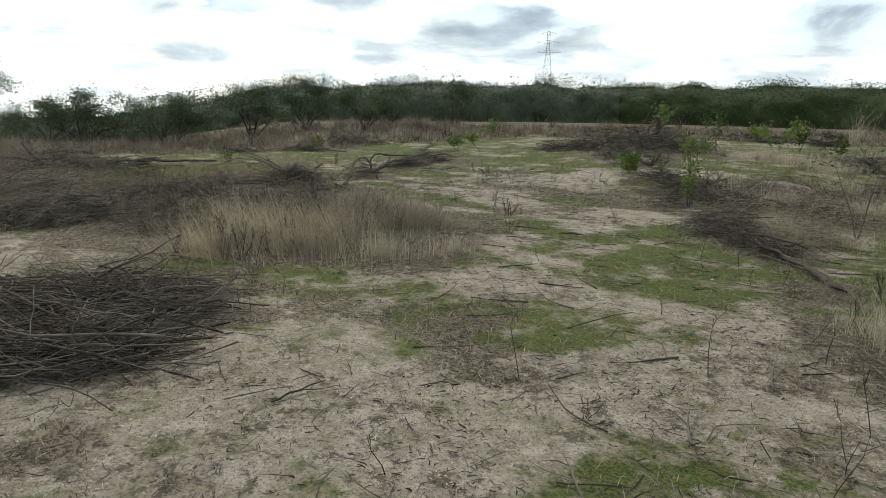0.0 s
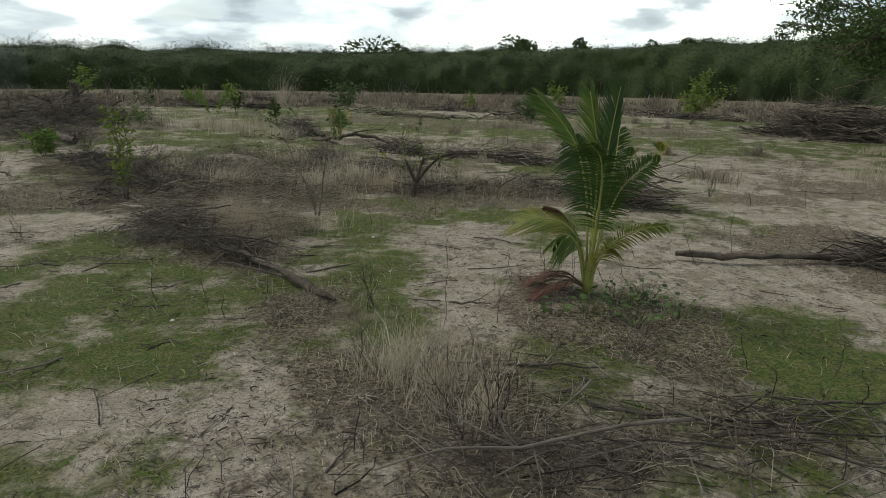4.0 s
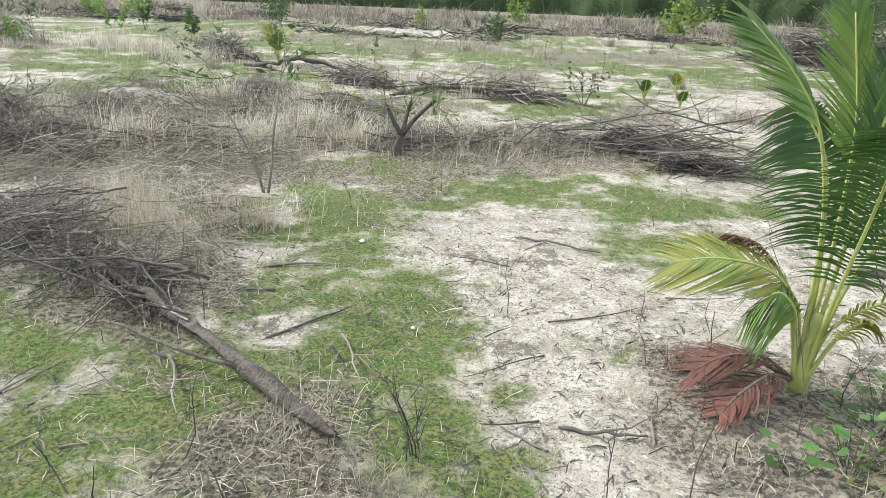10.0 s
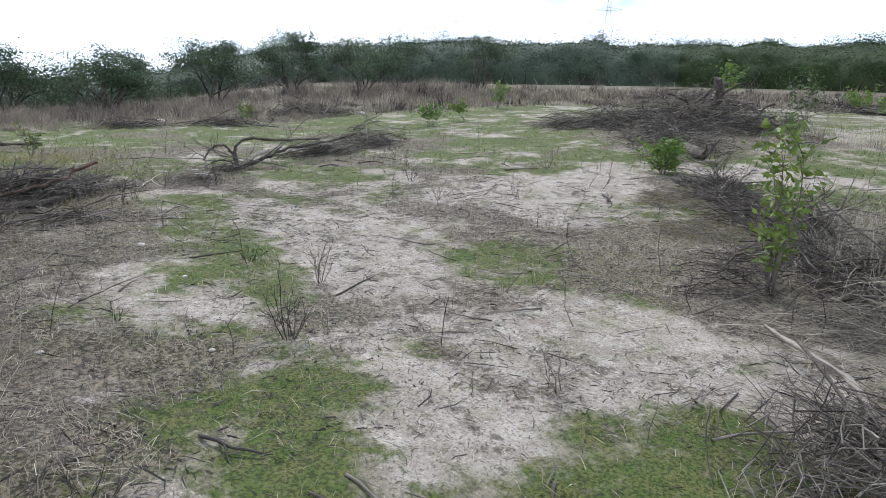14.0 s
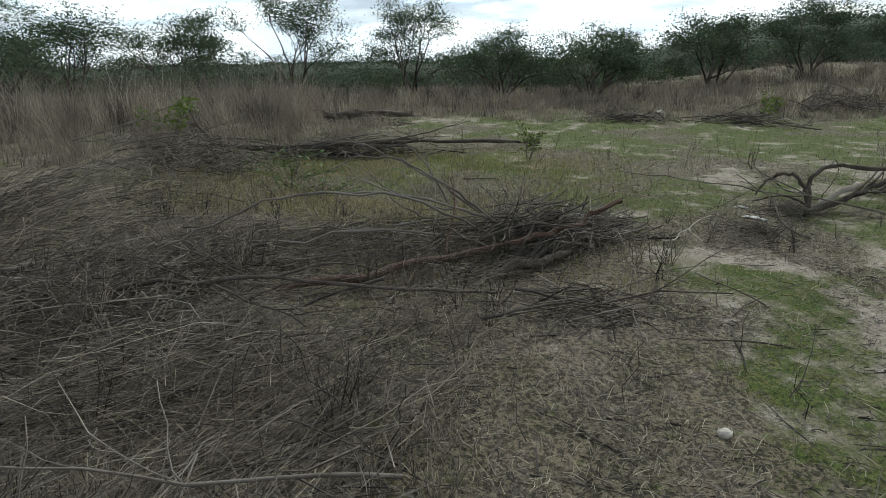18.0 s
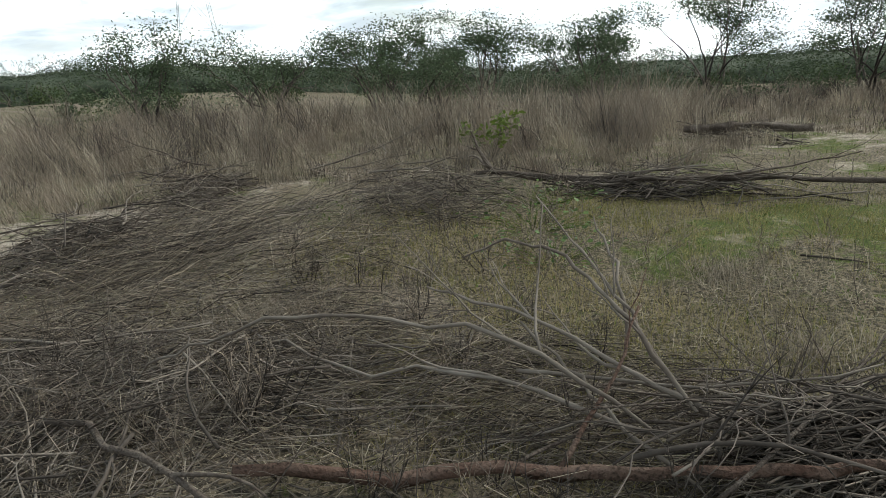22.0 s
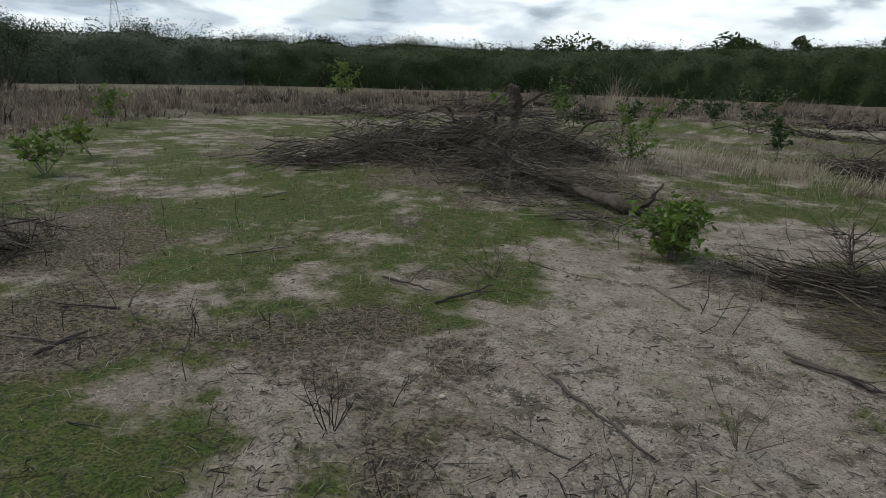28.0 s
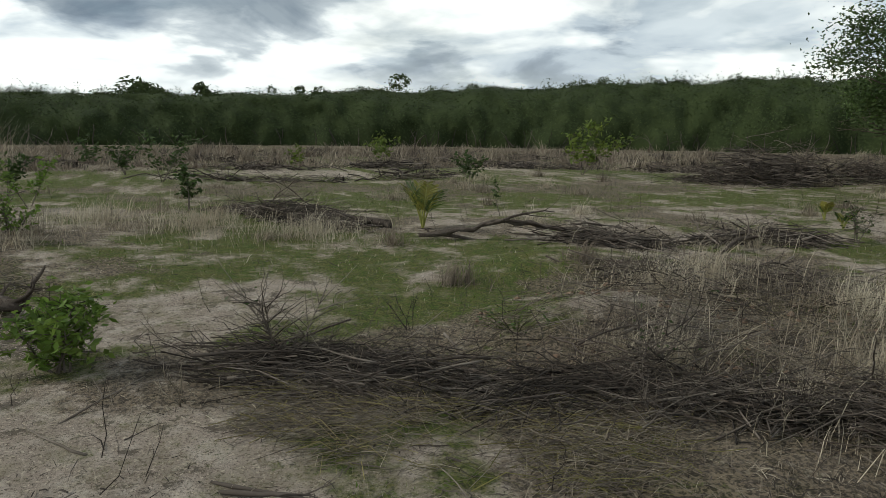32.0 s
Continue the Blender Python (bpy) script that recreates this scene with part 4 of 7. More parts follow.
def grass_belt(name, yaw0, yaw1, clumps, blades, deep, material, width, tall=1.0, low=0.25):
    """Ragged clumps of tall grass, shorter and sparser towards the open field."""
    a = rng.uniform(yaw0, yaw1, clumps)
    near = np.interp(a, BELT_YAW, BELT_NEAR) + 3.0 * (fbm(a * 0.22, a * 0.05, 1.0, 61) - 0.5)
    into = rng.uniform(0, 1, clumps) ** 1.2
    r = near + deep * into * near / 11
    high = np.interp(a, BELT_YAW, BELT_TALL) * tall * (low + (1.25 - low) * rng.uniform(0, 1, clumps) ** 1.5) * (0.45 + 0.55 * smooth(into, 0.0, 0.25))
    wide = rng.uniform(0.15, 0.5, clumps) * (r / 11) ** 0.5
    n = (blades * rng.uniform(0.3, 1.7, clumps)).astype(int)
    k = np.repeat(np.arange(clumps), n)
    yaw = np.radians(a[k])
    d, th = wide[k] * np.abs(rng.normal(0, 0.8, len(k))), rng.uniform(0, 2 * math.pi, len(k))
    x, y = -11.0 - r[k] * np.sin(yaw) + d * np.cos(th), 10.0 + r[k] * np.cos(yaw) + d * np.sin(th)
    ln = high[k] * rng.uniform(0.4, 1.15, len(k)) * (1 - 0.3 * np.clip(d / wide[k], 0, 1.5))
    grass_blades(name, x, y, ln, width * np.clip(r[k] / 10, 1, 3), 0.36, material, "belt of tall brown dry grass at the field's edge", wind=(0.06, -0.02), lean_each=rng.normal(0, 0.22, (clumps, 2))[k])


grass_belt("brown_grass_belt", 56, 174, 900, 85, 17.0, MAUVE, 0.0026)
grass_belt("straw_grass_belt", 56, 174, 480, 85, 17.0, DRY, 0.0024, 0.85)
grass_belt("pale_grass_belt", 56, 174, 200, 80, 15.0, PALE, 0.0024, 0.9)
grass_belt("dark_stem_belt", 56, 174, 420, 60, 17.0, DARKTWIG, 0.0028, 1.1)
grass_belt("far_grass_belt", -58, 62, 620, 55, 10.0, DRY, 0.0055, 0.95)
grass_belt("far_brown_belt", -58, 62, 620, 55, 10.0, MAUVE, 0.0055, 1.1)
grass_belt("far_dark_belt", -58, 62, 260, 50, 10.0, DARKTWIG, 0.0050, 1.0)
grass_belt("outer_grass_belt", 54, 112, 420, 55, 34.0, MAUVE, 0.0034, 1.0, 0.45)
grass_belt("rear_grass_belt", 174, 300, 150, 60, 6.0, DRY, 0.006)


# ---- woods ----
def crown_blob(soup, x, y, z0, high, wide, n, leaf):
    """Leaves gathered into several uneven lobes with gaps."""
    lobes = rng.integers(4, 8)
    c = np.stack([x + rng.normal(0, wide * 0.33, lobes), y + rng.normal(0, wide * 0.33, lobes), z0 + high * rng.uniform(0.25, 0.86, lobes)], -1)
    rad = wide * rng.uniform(0.22, 0.42, lobes)
    pick = rng.integers(0, lobes, n)
    d = rng.normal(0, 1, (n, 3))
    d /= np.linalg.norm(d, axis=1)[:, None]
    p = c[pick] + d * (rad[pick] * rng.uniform(0.35, 1.0, n) ** 0.5)[:, None] * np.array([1, 1, 0.72])
    p[:, 2] = np.maximum(p[:, 2], z0 + 0.1)
    leaf_quads(soup, p, leaf)


WOOD_YAW = (-180, -70, -40, -20, 0, 20, 40, 60, 80, 88, 100, 130, 180)
WOOD_HIGH = (4.0, 5.8, 6.0, 5.2, 4.3, 3.8, 3.7, 3.3, 2.2, 1.9, 1.9, 1.7, 2.0)
WOOD_FAR = (60, 56, 54, 56, 58, 58, 56, 48, 42, 44, 50, 52, 55)


def canopy(yaw, v, depth=6.5):
    """The thicket's outer face: up its front and back over its top."""
    a = np.radians(yaw)
    far, high = np.interp(yaw, WOOD_YAW, WOOD_FAR), np.interp(yaw, WOOD_YAW, WOOD_HIGH)
    lump = fbm(yaw * 0.55, v * 3.0, 1.0, 91, 4) - 0.5
    wave = np.interp(yaw, (-180, 10, 40, 180), (0.10, 0.10, 0.22, 0.22))
    high = high * (0.95 + wave * (fbm(yaw * 0.45, yaw * 0.0, 1.0, 95, 5) - 0.5))
    r = far + depth * (1 - np.cos(v * math.pi / 2)) - 2.6 * lump
    x, y = -8 - r * np.sin(a), 11 + r * np.cos(a)
    return np.stack([x, y, height(x, y) + high * np.sin(v * math.pi / 2) * (1 + 0.10 * lump)], -1)


def woods():
    mass, crowns, stems, west, west_mass = Soup(), Soup(), Soup(), Soup(), Soup()
    # the western half is paler and greyer, distance haze put into its leaf colours
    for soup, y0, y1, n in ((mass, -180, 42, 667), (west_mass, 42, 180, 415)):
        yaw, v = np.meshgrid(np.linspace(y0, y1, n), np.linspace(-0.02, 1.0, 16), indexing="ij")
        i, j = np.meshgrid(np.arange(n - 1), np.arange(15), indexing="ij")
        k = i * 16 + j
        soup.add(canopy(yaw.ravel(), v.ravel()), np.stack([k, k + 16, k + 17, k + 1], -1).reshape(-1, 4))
    n = 130000
    yaw = rng.uniform(-64, 175, n)
    p = canopy(yaw, rng.uniform(0.06, 1.0, n) ** 0.8)
    p += rng.normal(0, 1, (n, 3)) * np.array([0.22, 0.22, 0.17])
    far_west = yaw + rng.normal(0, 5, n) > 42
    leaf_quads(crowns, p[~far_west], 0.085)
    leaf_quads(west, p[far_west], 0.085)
    # loose sprays over the top
    n = 26000
    yaw = rng.uniform(-64, 175, n)
    p = canopy(yaw, np.full(n, 1.0))
    tuft = smooth(fbm(yaw * 2.2, yaw * 0.4, 1.0, 99, 3), 0.45, 0.75)
    p[:, 2] += rng.uniform(0, 1, n) ** 2 * (0.12 + 0.9 * tuft)
    leaf_quads(crowns, p + rng.normal(0, 0.2, (n, 3)) * np.array([1, 1, 0.2]), 0.09)
    # single crowns that stand out of the top, larger towards the west
    for yaw in rng.uniform(-64, 172, 210):
        b = canopy(np.array([yaw]), np.array([0.97]))[0]
        big = float(np.interp(yaw, (0, 35, 60), (0.45, 0.9, 1.0))) * rng.uniform(0.5, 1.2)
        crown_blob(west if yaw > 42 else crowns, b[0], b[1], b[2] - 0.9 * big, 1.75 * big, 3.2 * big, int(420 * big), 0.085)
    for yaw in rng.uniform(-62, 172, 420):
        b = canopy(np.array([yaw]), np.array([0.02]))[0]
        a = math.radians(yaw)
        pts, rad = wander(b + np.array([rng.normal(0, 0.6), rng.normal(0, 0.6) - 0.0, -0.1]), (rng.normal(0, 0.35) + 0.2 * math.sin(a), rng.normal(0, 0.35) - 0.2 * math.cos(a), 1), 1.5, 4, 0.2, 0.045, 0.015)
        stems.tube(pts, rad, 4)
    wood = thing("thicket", -8, 11, 0.0, label="dense dark green thicket of thorny scrub along the horizon", category="woods", kind="stuff")
    for nm, s, mt in (("foliage_mass", mass, WOODMASS), ("crown", crowns, WOODS), ("grey_foliage_mass", west_mass, HAZEMASS), ("grey_crown", west, HAZEWOOD), ("stem", stems, DARKTWIG)):
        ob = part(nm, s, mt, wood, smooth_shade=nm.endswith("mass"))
        ob.matrix_parent_inverse = wood.matrix_world.inverted()
        ob["kind"] = "stuff"


woods()


def branching(soup, start, way, length, radius, depth, tips, bend=0.16, split=(2, 4), rise=0.0):
    """A limb that forks into thinner ones; the ends are gathered in tips."""
    steps = 5
    pts, rad = wander(start, way, length, steps, bend, radius, radius * 0.55, -rise)
    soup.tube(pts, rad, 7 if radius > 0.05 else 5 if radius > 0.015 else 3)
    if depth == 0:
        tips.extend(pts[2:])
        return
    for i in range(rng.integers(*split)):
        k = rng.integers(2, steps + 1)
        d = (pts[k] - pts[k - 1]) / np.linalg.norm(pts[k] - pts[k - 1]) + rng.normal(0, 0.55, 3) * np.array([1, 1, 0.6])
        branching(soup, pts[k], d, length * rng.uniform(0.55, 0.8), rad[k] * 0.75, depth - 1, tips, bend, split, rise)
    d = pts[-1] - pts[-2]
    branching(soup, pts[-1], d / np.linalg.norm(d), length * 0.7, rad[-1], depth - 1, tips, bend, split, rise)


def scrub_tree(x, y, tall, leaves, stems=5, lean=0.5, leaf=0.052, material=GREYLEAF, label="thin scrub tree with many grey stems and sparse small leaves"):
    """A many-stemmed dry-country tree with an open crown."""
    ob = thing("scrub_tree", x, y, turn=rng.uniform(0, 360), label=label, category="tree", group="scrub trees at the field's edge")
    wood, tips = Soup(), []
    for i in range(stems):
        a = 2 * math.pi * (i + rng.uniform(0, 0.6)) / stems
        branching(wood, (0.12 * math.cos(a), 0.12 * math.sin(a), -0.05), (lean * math.cos(a), lean * math.sin(a), 1.0), tall * 0.36, 0.050, 3, tips, 0.14, (1, 3), 0.01)
    part("trunk", wood, DARKTWIG, ob)
    tips = np.array(tips)
    tips = tips[tips[:, 2] > tall * 0.25]
    if len(tips):
        base = tips[rng.integers(0, len(tips), leaves)]
        crown = Soup()
        leaf_quads(crown, base + rng.normal(0, 1, base.shape) * np.array([0.26, 0.26, 0.11]), leaf)
        part("crown", crown, material, ob, smooth_shade=False)
    return ob


for x, y, tall, n in ((-34.1, -1.0, 4.4, 4200), (-31.5, -4.5, 3.6, 3000), (-36.5, 3.0, 4.0, 4200), (-34.0, 7.0, 3.3, 6500), (-37.0, 10.5, 3.5, 6000), (-33.0, 14.0, 3.2, 6000),
                      (-36.0, 18.0, 3.6, 6000), (-38.0, 24.0, 3.5, 5000), (-28.5, -6.5, 3.3, 3600), (-26.0, -9.0, 3.2, 3600), (-30.0, -10.0, 3.8, 3000), (-22.0, -9.5, 3.0, 2600),
                      (-41.0, 31.0, 4.0, 4500), (-19.0, -11.0, 2.9, 2200), (-35.0, 21.0, 3.0, 5000), (-31.0, 10.0, 2.2, 3200), (-38.5, 6.0, 3.0, 4500), (-29.5, -2.5, 2.8, 2600), (-24.5, -5.5, 2.4, 2200)):
    scrub_tree(x, y, tall * (1.12 if n < 4500 else 0.92), int(n * (2.8 if n < 4500 else 1.8)), leaf=0.044)


def bush_row():
    """Low dark bushes under the scrub trees."""
    for i in range(26):
        yaw = 84 + 88 * i / 25 + rng.normal(0, 1.5)
        a, r = math.radians(yaw), rng.uniform(24, 34)
        x, y = -11 - r * math.sin(a), 10 + r * math.cos(a)
        ob = thing("scrub_bush", x, y, label="low dark bush under the scrub trees", category="bush", group="bushes at the field's edge")
        s, c = Soup(), Soup()
        for _ in range(5):
            pts, rad = wander((0, 0, -0.05), (rng.normal(0, 0.6), rng.normal(0, 0.6), 1), 1.0, 4, 0.2, 0.025, 0.006)
            s.tube(pts, rad, 4)
        part("stem", s, TWIG, ob)
        crown_blob(c, 0, 0, 0.0, rng.uniform(0.7, 1.2), rng.uniform(1.6, 2.6), 1300, 0.055)
        part("crown", c, GREYLEAF if i % 3 else WOODS, ob, smooth_shade=False)


bush_row()


# ---- dead wood ----
def twig_mass(soup, p0, p1, r0, r1, sag=0.06):
    """Many three-sided twigs from p0 to p1 at once, each bent at two joints."""
    n = len(p0)
    d = p1 - p0
    ln = np.linalg.norm(d, axis=1)[:, None]
    rings = []
    u = d / (ln + 1e-9)
    a = np.cross(u, rng.normal(0, 1, (n, 3)))
    a /= np.linalg.norm(a, axis=1)[:, None] + 1e-9
    b = np.cross(u, a)
    kink = [np.zeros((n, 3)), rng.normal(0, sag, (n, 3)) * ln, rng.normal(0, sag, (n, 3)) * ln, np.zeros((n, 3))]
    for f, k in zip((0, 0.35, 0.7, 1.0), kink):
        c = p0 + d * f + k
        r = (r0 * (1 - f) + r1 * f)[:, None]
        for th in (0, 2.094, 4.189):
            rings.append(c + r * (math.cos(th) * a + math.sin(th) * b))
    v = np.stack(rings, 1).reshape(-1, 3)
    q = []
    for s in range(3):
        for t in range(3):
            q.append((3 * s + t, 3 * s + (t + 1) % 3, 3 * s + 3 + (t + 1) % 3, 3 * s + 3 + t))
    k = np.arange(n)[:, None, None] * 12
    soup.add(v, (k + np.array(q)[None]).reshape(-1, 4))


def branch_mesh(length, radius, shoots, material, bend=0.13):
    """One crooked branch along +x with tapering side shoots."""
    s = Soup()
    pts, rad = wander((-length / 2, 0, 0), (1, 0, 0), length, 9, bend, radius, radius * 0.35)
    s.tube(pts, rad, 7)
    for _ in range(shoots):
        k = rng.integers(2, 9)
        d = np.array([rng.uniform(0.4, 1.0), rng.normal(0, 0.55), rng.normal(0.05, 0.16)])
        sp, sr = wander(pts[k], d, length * rng.uniform(0.2, 0.5), 5, 0.2, rad[k] * 0.6, 0.0025)
        s.tube(sp, sr, 4)
        for _ in range(2):
            j = rng.integers(2, 6)
            tp, tr = wander(sp[j], d + rng.normal(0, 0.5, 3) * np.array([1, 1, 0.4]), length * rng.uniform(0.08, 0.2), 3, 0.25, sr[j] * 0.7, 0.0018)
            s.tube(tp, tr, 3)
    return s.mesh("branch", material)


BRANCHES = [branch_mesh(rng.uniform(1.3, 1.9), rng.uniform(0.008, 0.014), rng.integers(4, 9), m) for m in (BARK, BARK, TWIG, TWIG, DARKTWIG, BARK, TWIG, DARKTWIG)]
for me in BRANCHES:
    me.polygons.foreach_set("use_smooth", np.ones(len(me.polygons), bool))


def brush_pile(x, y, rx, ry, h, turn, twigs, branches, spread=0.45, material=TWIG, long=(0.35, 1.0), thick=0.0035, label="pile of cut dry branches and twigs on bare soil", group="brush piles"):
    """An uneven heap of twigs that run mostly one way, with thicker branches through it."""
    ob = thing("brush_pile", x, y, ground_z(x, y) - 0.01, turn, label, "brush pile", group)
    c, s = math.cos(radians(turn)), math.sin(radians(turn))
    g0 = ground_z(x, y) - 0.01
    n = int(twigs * 0.52)
    thick = thick * 1.2
    # several heaps thrown together, each lying its own way
    heaps = max(4, int(4 * rx))
    ha, hr = rng.uniform(0, 2 * math.pi, heaps), np.sqrt(rng.uniform(0, 1, heaps)) * 0.72
    hu, hv, hh, hang = hr * np.cos(ha), hr * np.sin(ha), rng.uniform(0.35, 1.15, heaps), rng.normal(0, spread * 1.1, heaps)
    pick = rng.integers(0, heaps, n)
    u, v = hu[pick] + rng.normal(0, 0.22, n), hv[pick] + rng.normal(0, 0.24, n)
    top = h * hh[pick] * np.clip(1.05 - u * u - v * v, 0.04, 1) * np.exp(-3.0 * ((u - hu[pick]) ** 2 + (v - hv[pick]) ** 2))
    cz = top * rng.uniform(0.0, 1.0, n) ** 0.7 + 0.015
    ang = hang[pick] + rng.normal(0, 0.18 + 0.45 * spread, n) + np.where(rng.uniform(0, 1, n) < 0.5, 0, math.pi)
    ln = rng.uniform(*long, n) * (0.75 + 0.5 * rng.uniform(0, 1, n) ** 3)
    pitch = rng.normal(0, 0.16, n) + 0.05
    d = np.stack([np.cos(ang) * np.cos(pitch), np.sin(ang) * np.cos(pitch), np.sin(pitch)], -1) * ln[:, None]
    mid = np.stack([u * rx, v * ry, cz], -1)
    p0, p1 = mid - d / 2, mid + d / 2

    def settle(p):
        wx, wy = x + c * p[:, 0] - s * p[:, 1], y + s * p[:, 0] + c * p[:, 1]
        p[:, 2] = np.maximum(p[:, 2], 0.006) + height(wx, wy) - g0
        return p

    p0, p1 = settle(p0), settle(p1)
    soup, other = Soup(), Soup()
    r = thick * rng.uniform(0.45, 1.8, n)
    cut = int(n * 0.62)
    twig_mass(soup, p0[:cut], p1[:cut], r[:cut], r[:cut] * 0.4)
    twig_mass(other, p0[cut:], p1[cut:], r[cut:], r[cut:] * 0.4)
    part("twig", other, DARKTWIG if material is TWIG else TWIG, ob, smooth_shade=False)["kind"] = "stuff"
    # finer side twigs
    k = rng.integers(0, n, n)
    f = rng.uniform(0.3, 0.9, (n, 1))
    q0 = p0[k] + (p1 - p0)[k] * f
    q1 = settle(q0 + (p1 - p0)[k] * 0.25 + rng.normal(0, 0.12, (n, 3)) * np.array([1, 1, 0.8]))
    q1[:, 2] = np.clip(q1[:, 2], 0.01, q0[:, 2] + 0.25)
    twig_mass(soup, q0, q1, r[k] * 0.55, r[k] * 0.25, 0.1)
    part("twig", soup, material, ob, smooth_shade=False)["kind"] = "stuff"
    for i in range(int(branches * 1.5)):
        u, v = np.clip(rng.normal(0, 0.35), -0.8, 0.8), np.clip(rng.normal(0, 0.35), -0.8, 0.8)
        b = part("branch", BRANCHES[rng.integers(0, len(BRANCHES))], None, ob)
        z = h * max(0.05, 1 - u * u - v * v) * rng.uniform(0.5, 1.0) + 0.03
        b.matrix_local = pose(u * rx, v * ry, z, rng.normal(0, 20) + (180 if rng.uniform() < 0.5 else 0), rng.normal(0, 4.5), math.degrees(rng.normal(0, spread)) + (180 if rng.uniform() < 0.5 else 0)) @ Matrix.Scale(rng.uniform(0.45, 0.85), 4)
    return ob


NEAR, FINE, HEAP = dict(thick=0.0042), dict(thick=0.0024, long=(0.18, 0.5)), dict(thick=0.007, long=(0.5, 1.4))
brush_pile(-6.9, 4.25, 0.95, 1.15, 0.20, 62, 1700, 26, 0.40, TWIG, (0.5, 1.4), 0.0036, "large pile of long dark dry branches beside the sandy clearing")
brush_pile(-6.0, 3.9, 0.9, 0.55, 0.16, 58, 620, 8, 0.3, DARKTWIG, **NEAR)
brush_pile(-9.0, 8.2, 0.8, 0.5, 0.20, 60, 220, 2, 0.9, TWIG, **FINE)
brush_pile(-6.6, 11.6, 0.95, 0.55, 0.30, -35, 800, 4, 0.9, TWIG, (0.2, 0.6), 0.0026, "low heap of dry twigs round a fallen branch")
brush_pile(-5.6, 11.0, 0.9, 0.28, 0.16, -37, 260, 3, 0.3, DARKTWIG, (0.4, 1.0), 0.0030, "bundle of long thin branches lying along a fallen log")
brush_pile(-2.6, 8.45, 0.85, 0.36, 0.10, 8, 170, 3, 0.8, TWIG, (0.25, 0.8), 0.0024)
brush_pile(-1.6, 8.6, 0.8, 0.4, 0.07, 12, 80, 4, 0.5, DARKTWIG, (0.4, 1.0), 0.0032)
brush_pile(-1.8, 14.3, 0.6, 0.3, 0.22, 5, 240, 6, 0.5, DARKTWIG, **NEAR)
brush_pile(-3.9, 14.9, 1.4, 0.5, 0.24, 14, 320, 5, 0.8, TWIG, **NEAR)
brush_pile(-2.3, 15.2, 0.8, 0.35, 0.26, 0, 380, 9, 0.6, DARKTWIG, **NEAR)
brush_pile(-8.55, 13.3, 0.7, 0.5, 0.34, 45, 420, 3, 0.9, TWIG, **FINE)
brush_pile(-6.9, 13.9, 1.2, 0.7, 0.20, 40, 220, 3, 0.9, TWIG, **NEAR)
brush_pile(-15.2, 20.1, 1.9, 1.4, 0.75, 25, 2200, 22, 1.1, TWIG, (0.25, 0.8), 0.0055, "great heap of grey dead branches and stumps in the open field")
brush_pile(-14.2, 18.6, 1.4, 0.5, 0.26, -38, 900, 6, 0.5, TWIG, (0.25, 0.8), 0.0045)
brush_pile(-16.9, 18.6, 1.2, 0.8, 0.28, 20, 620, 4, 0.9, TWIG, (0.25, 0.8), 0.0045)
brush_pile(-10.9, 15.75, 1.35, 0.32, 0.13, -30, 900, 10, 0.35, DARKTWIG, (0.35, 1.0), 0.0036, "long low row of dark cut twigs across bare soil")
brush_pile(-9.3, 14.7, 1.1, 0.40, 0.14, -40, 800, 10, 0.4, DARKTWIG, (0.35, 1.0), 0.0036, "long low row of dark cut twigs across bare soil")
brush_pile(-8.1, 13.9, 0.9, 0.4, 0.16, -25, 420, 8, 0.3, DARKTWIG, **NEAR)
brush_pile(-8.5, 15.25, 0.6, 0.35, 0.22, 10, 420, 3, 1.0, TWIG, **FINE)
brush_pile(-7.2, 16.8, 1.0, 0.6, 0.24, 10, 520, 4, 0.9, TWIG, **NEAR)
brush_pile(-5.9, 16.2, 1.2, 0.8, 0.20, -15, 360, 4, 0.9, TWIG, **NEAR)
brush_pile(-9.6, 21.7, 1.7, 0.35, 0.26, -54, 480, 12, 0.3, DARKTWIG, **HEAP)
brush_pile(-6.2, 18.9, 1.2, 0.3, 0.18, -40, 260, 8, 0.3, DARKTWIG, **HEAP)
brush_pile(-4.0, 18.1, 1.2, 0.35, 0.16, -8, 260, 6, 0.4, DARKTWIG, **HEAP)
brush_pile(-17.2, 14.0, 0.85, 0.55, 0.40, 125, 420, 6, 0.8, TWIG, (0.25, 0.75), 0.0032, "dry branchy top of a felled shrub on the grass")
brush_pile(-16.4, 12.8, 0.8, 0.3, 0.18, 122, 220, 8, 0.25, DARKTWIG, **NEAR)
brush_pile(4.4, 25.2, 2.6, 1.5, 1.35, 8, 1500, 30, 0.9, DARKTWIG, (0.6, 1.7), 0.010, "huge dark pile of cut brush behind the shade tree")
brush_pile(7.6, 24.6, 1.6, 1.2, 0.8, 0, 600, 12, 0.9, DARKTWIG, **HEAP)
brush_pile(0.55, 12.2, 0.85, 0.55, 0.36, 10, 700, 12, 0.7, DARKTWIG, (0.4, 1.0), 0.005, "pile of thin dry branches near the fire spot")
brush_pile(4.4, 15.9, 0.8, 0.5, 0.3, 0, 320, 8, 0.4, DARKTWIG, **NEAR)
brush_pile(-13.55, 8.55, 1.0, 0.42, 0.28, 133, 1200, 14, 0.35, TWIG, (0.35, 1.1), 0.0042, "long heap of grey cut branches beside open grass")
brush_pile(-12.0, 6.6, 1.5, 1.1, 0.16, 100, 2600, 12, 1.1, TWIG, (0.2, 0.8), 0.0028, "flattened spread of dry twigs and brown straw")
brush_pile(-13.2, 7.0, 0.9, 0.8, 0.10, 60, 600, 2, 1.2, TWIG, **FINE)
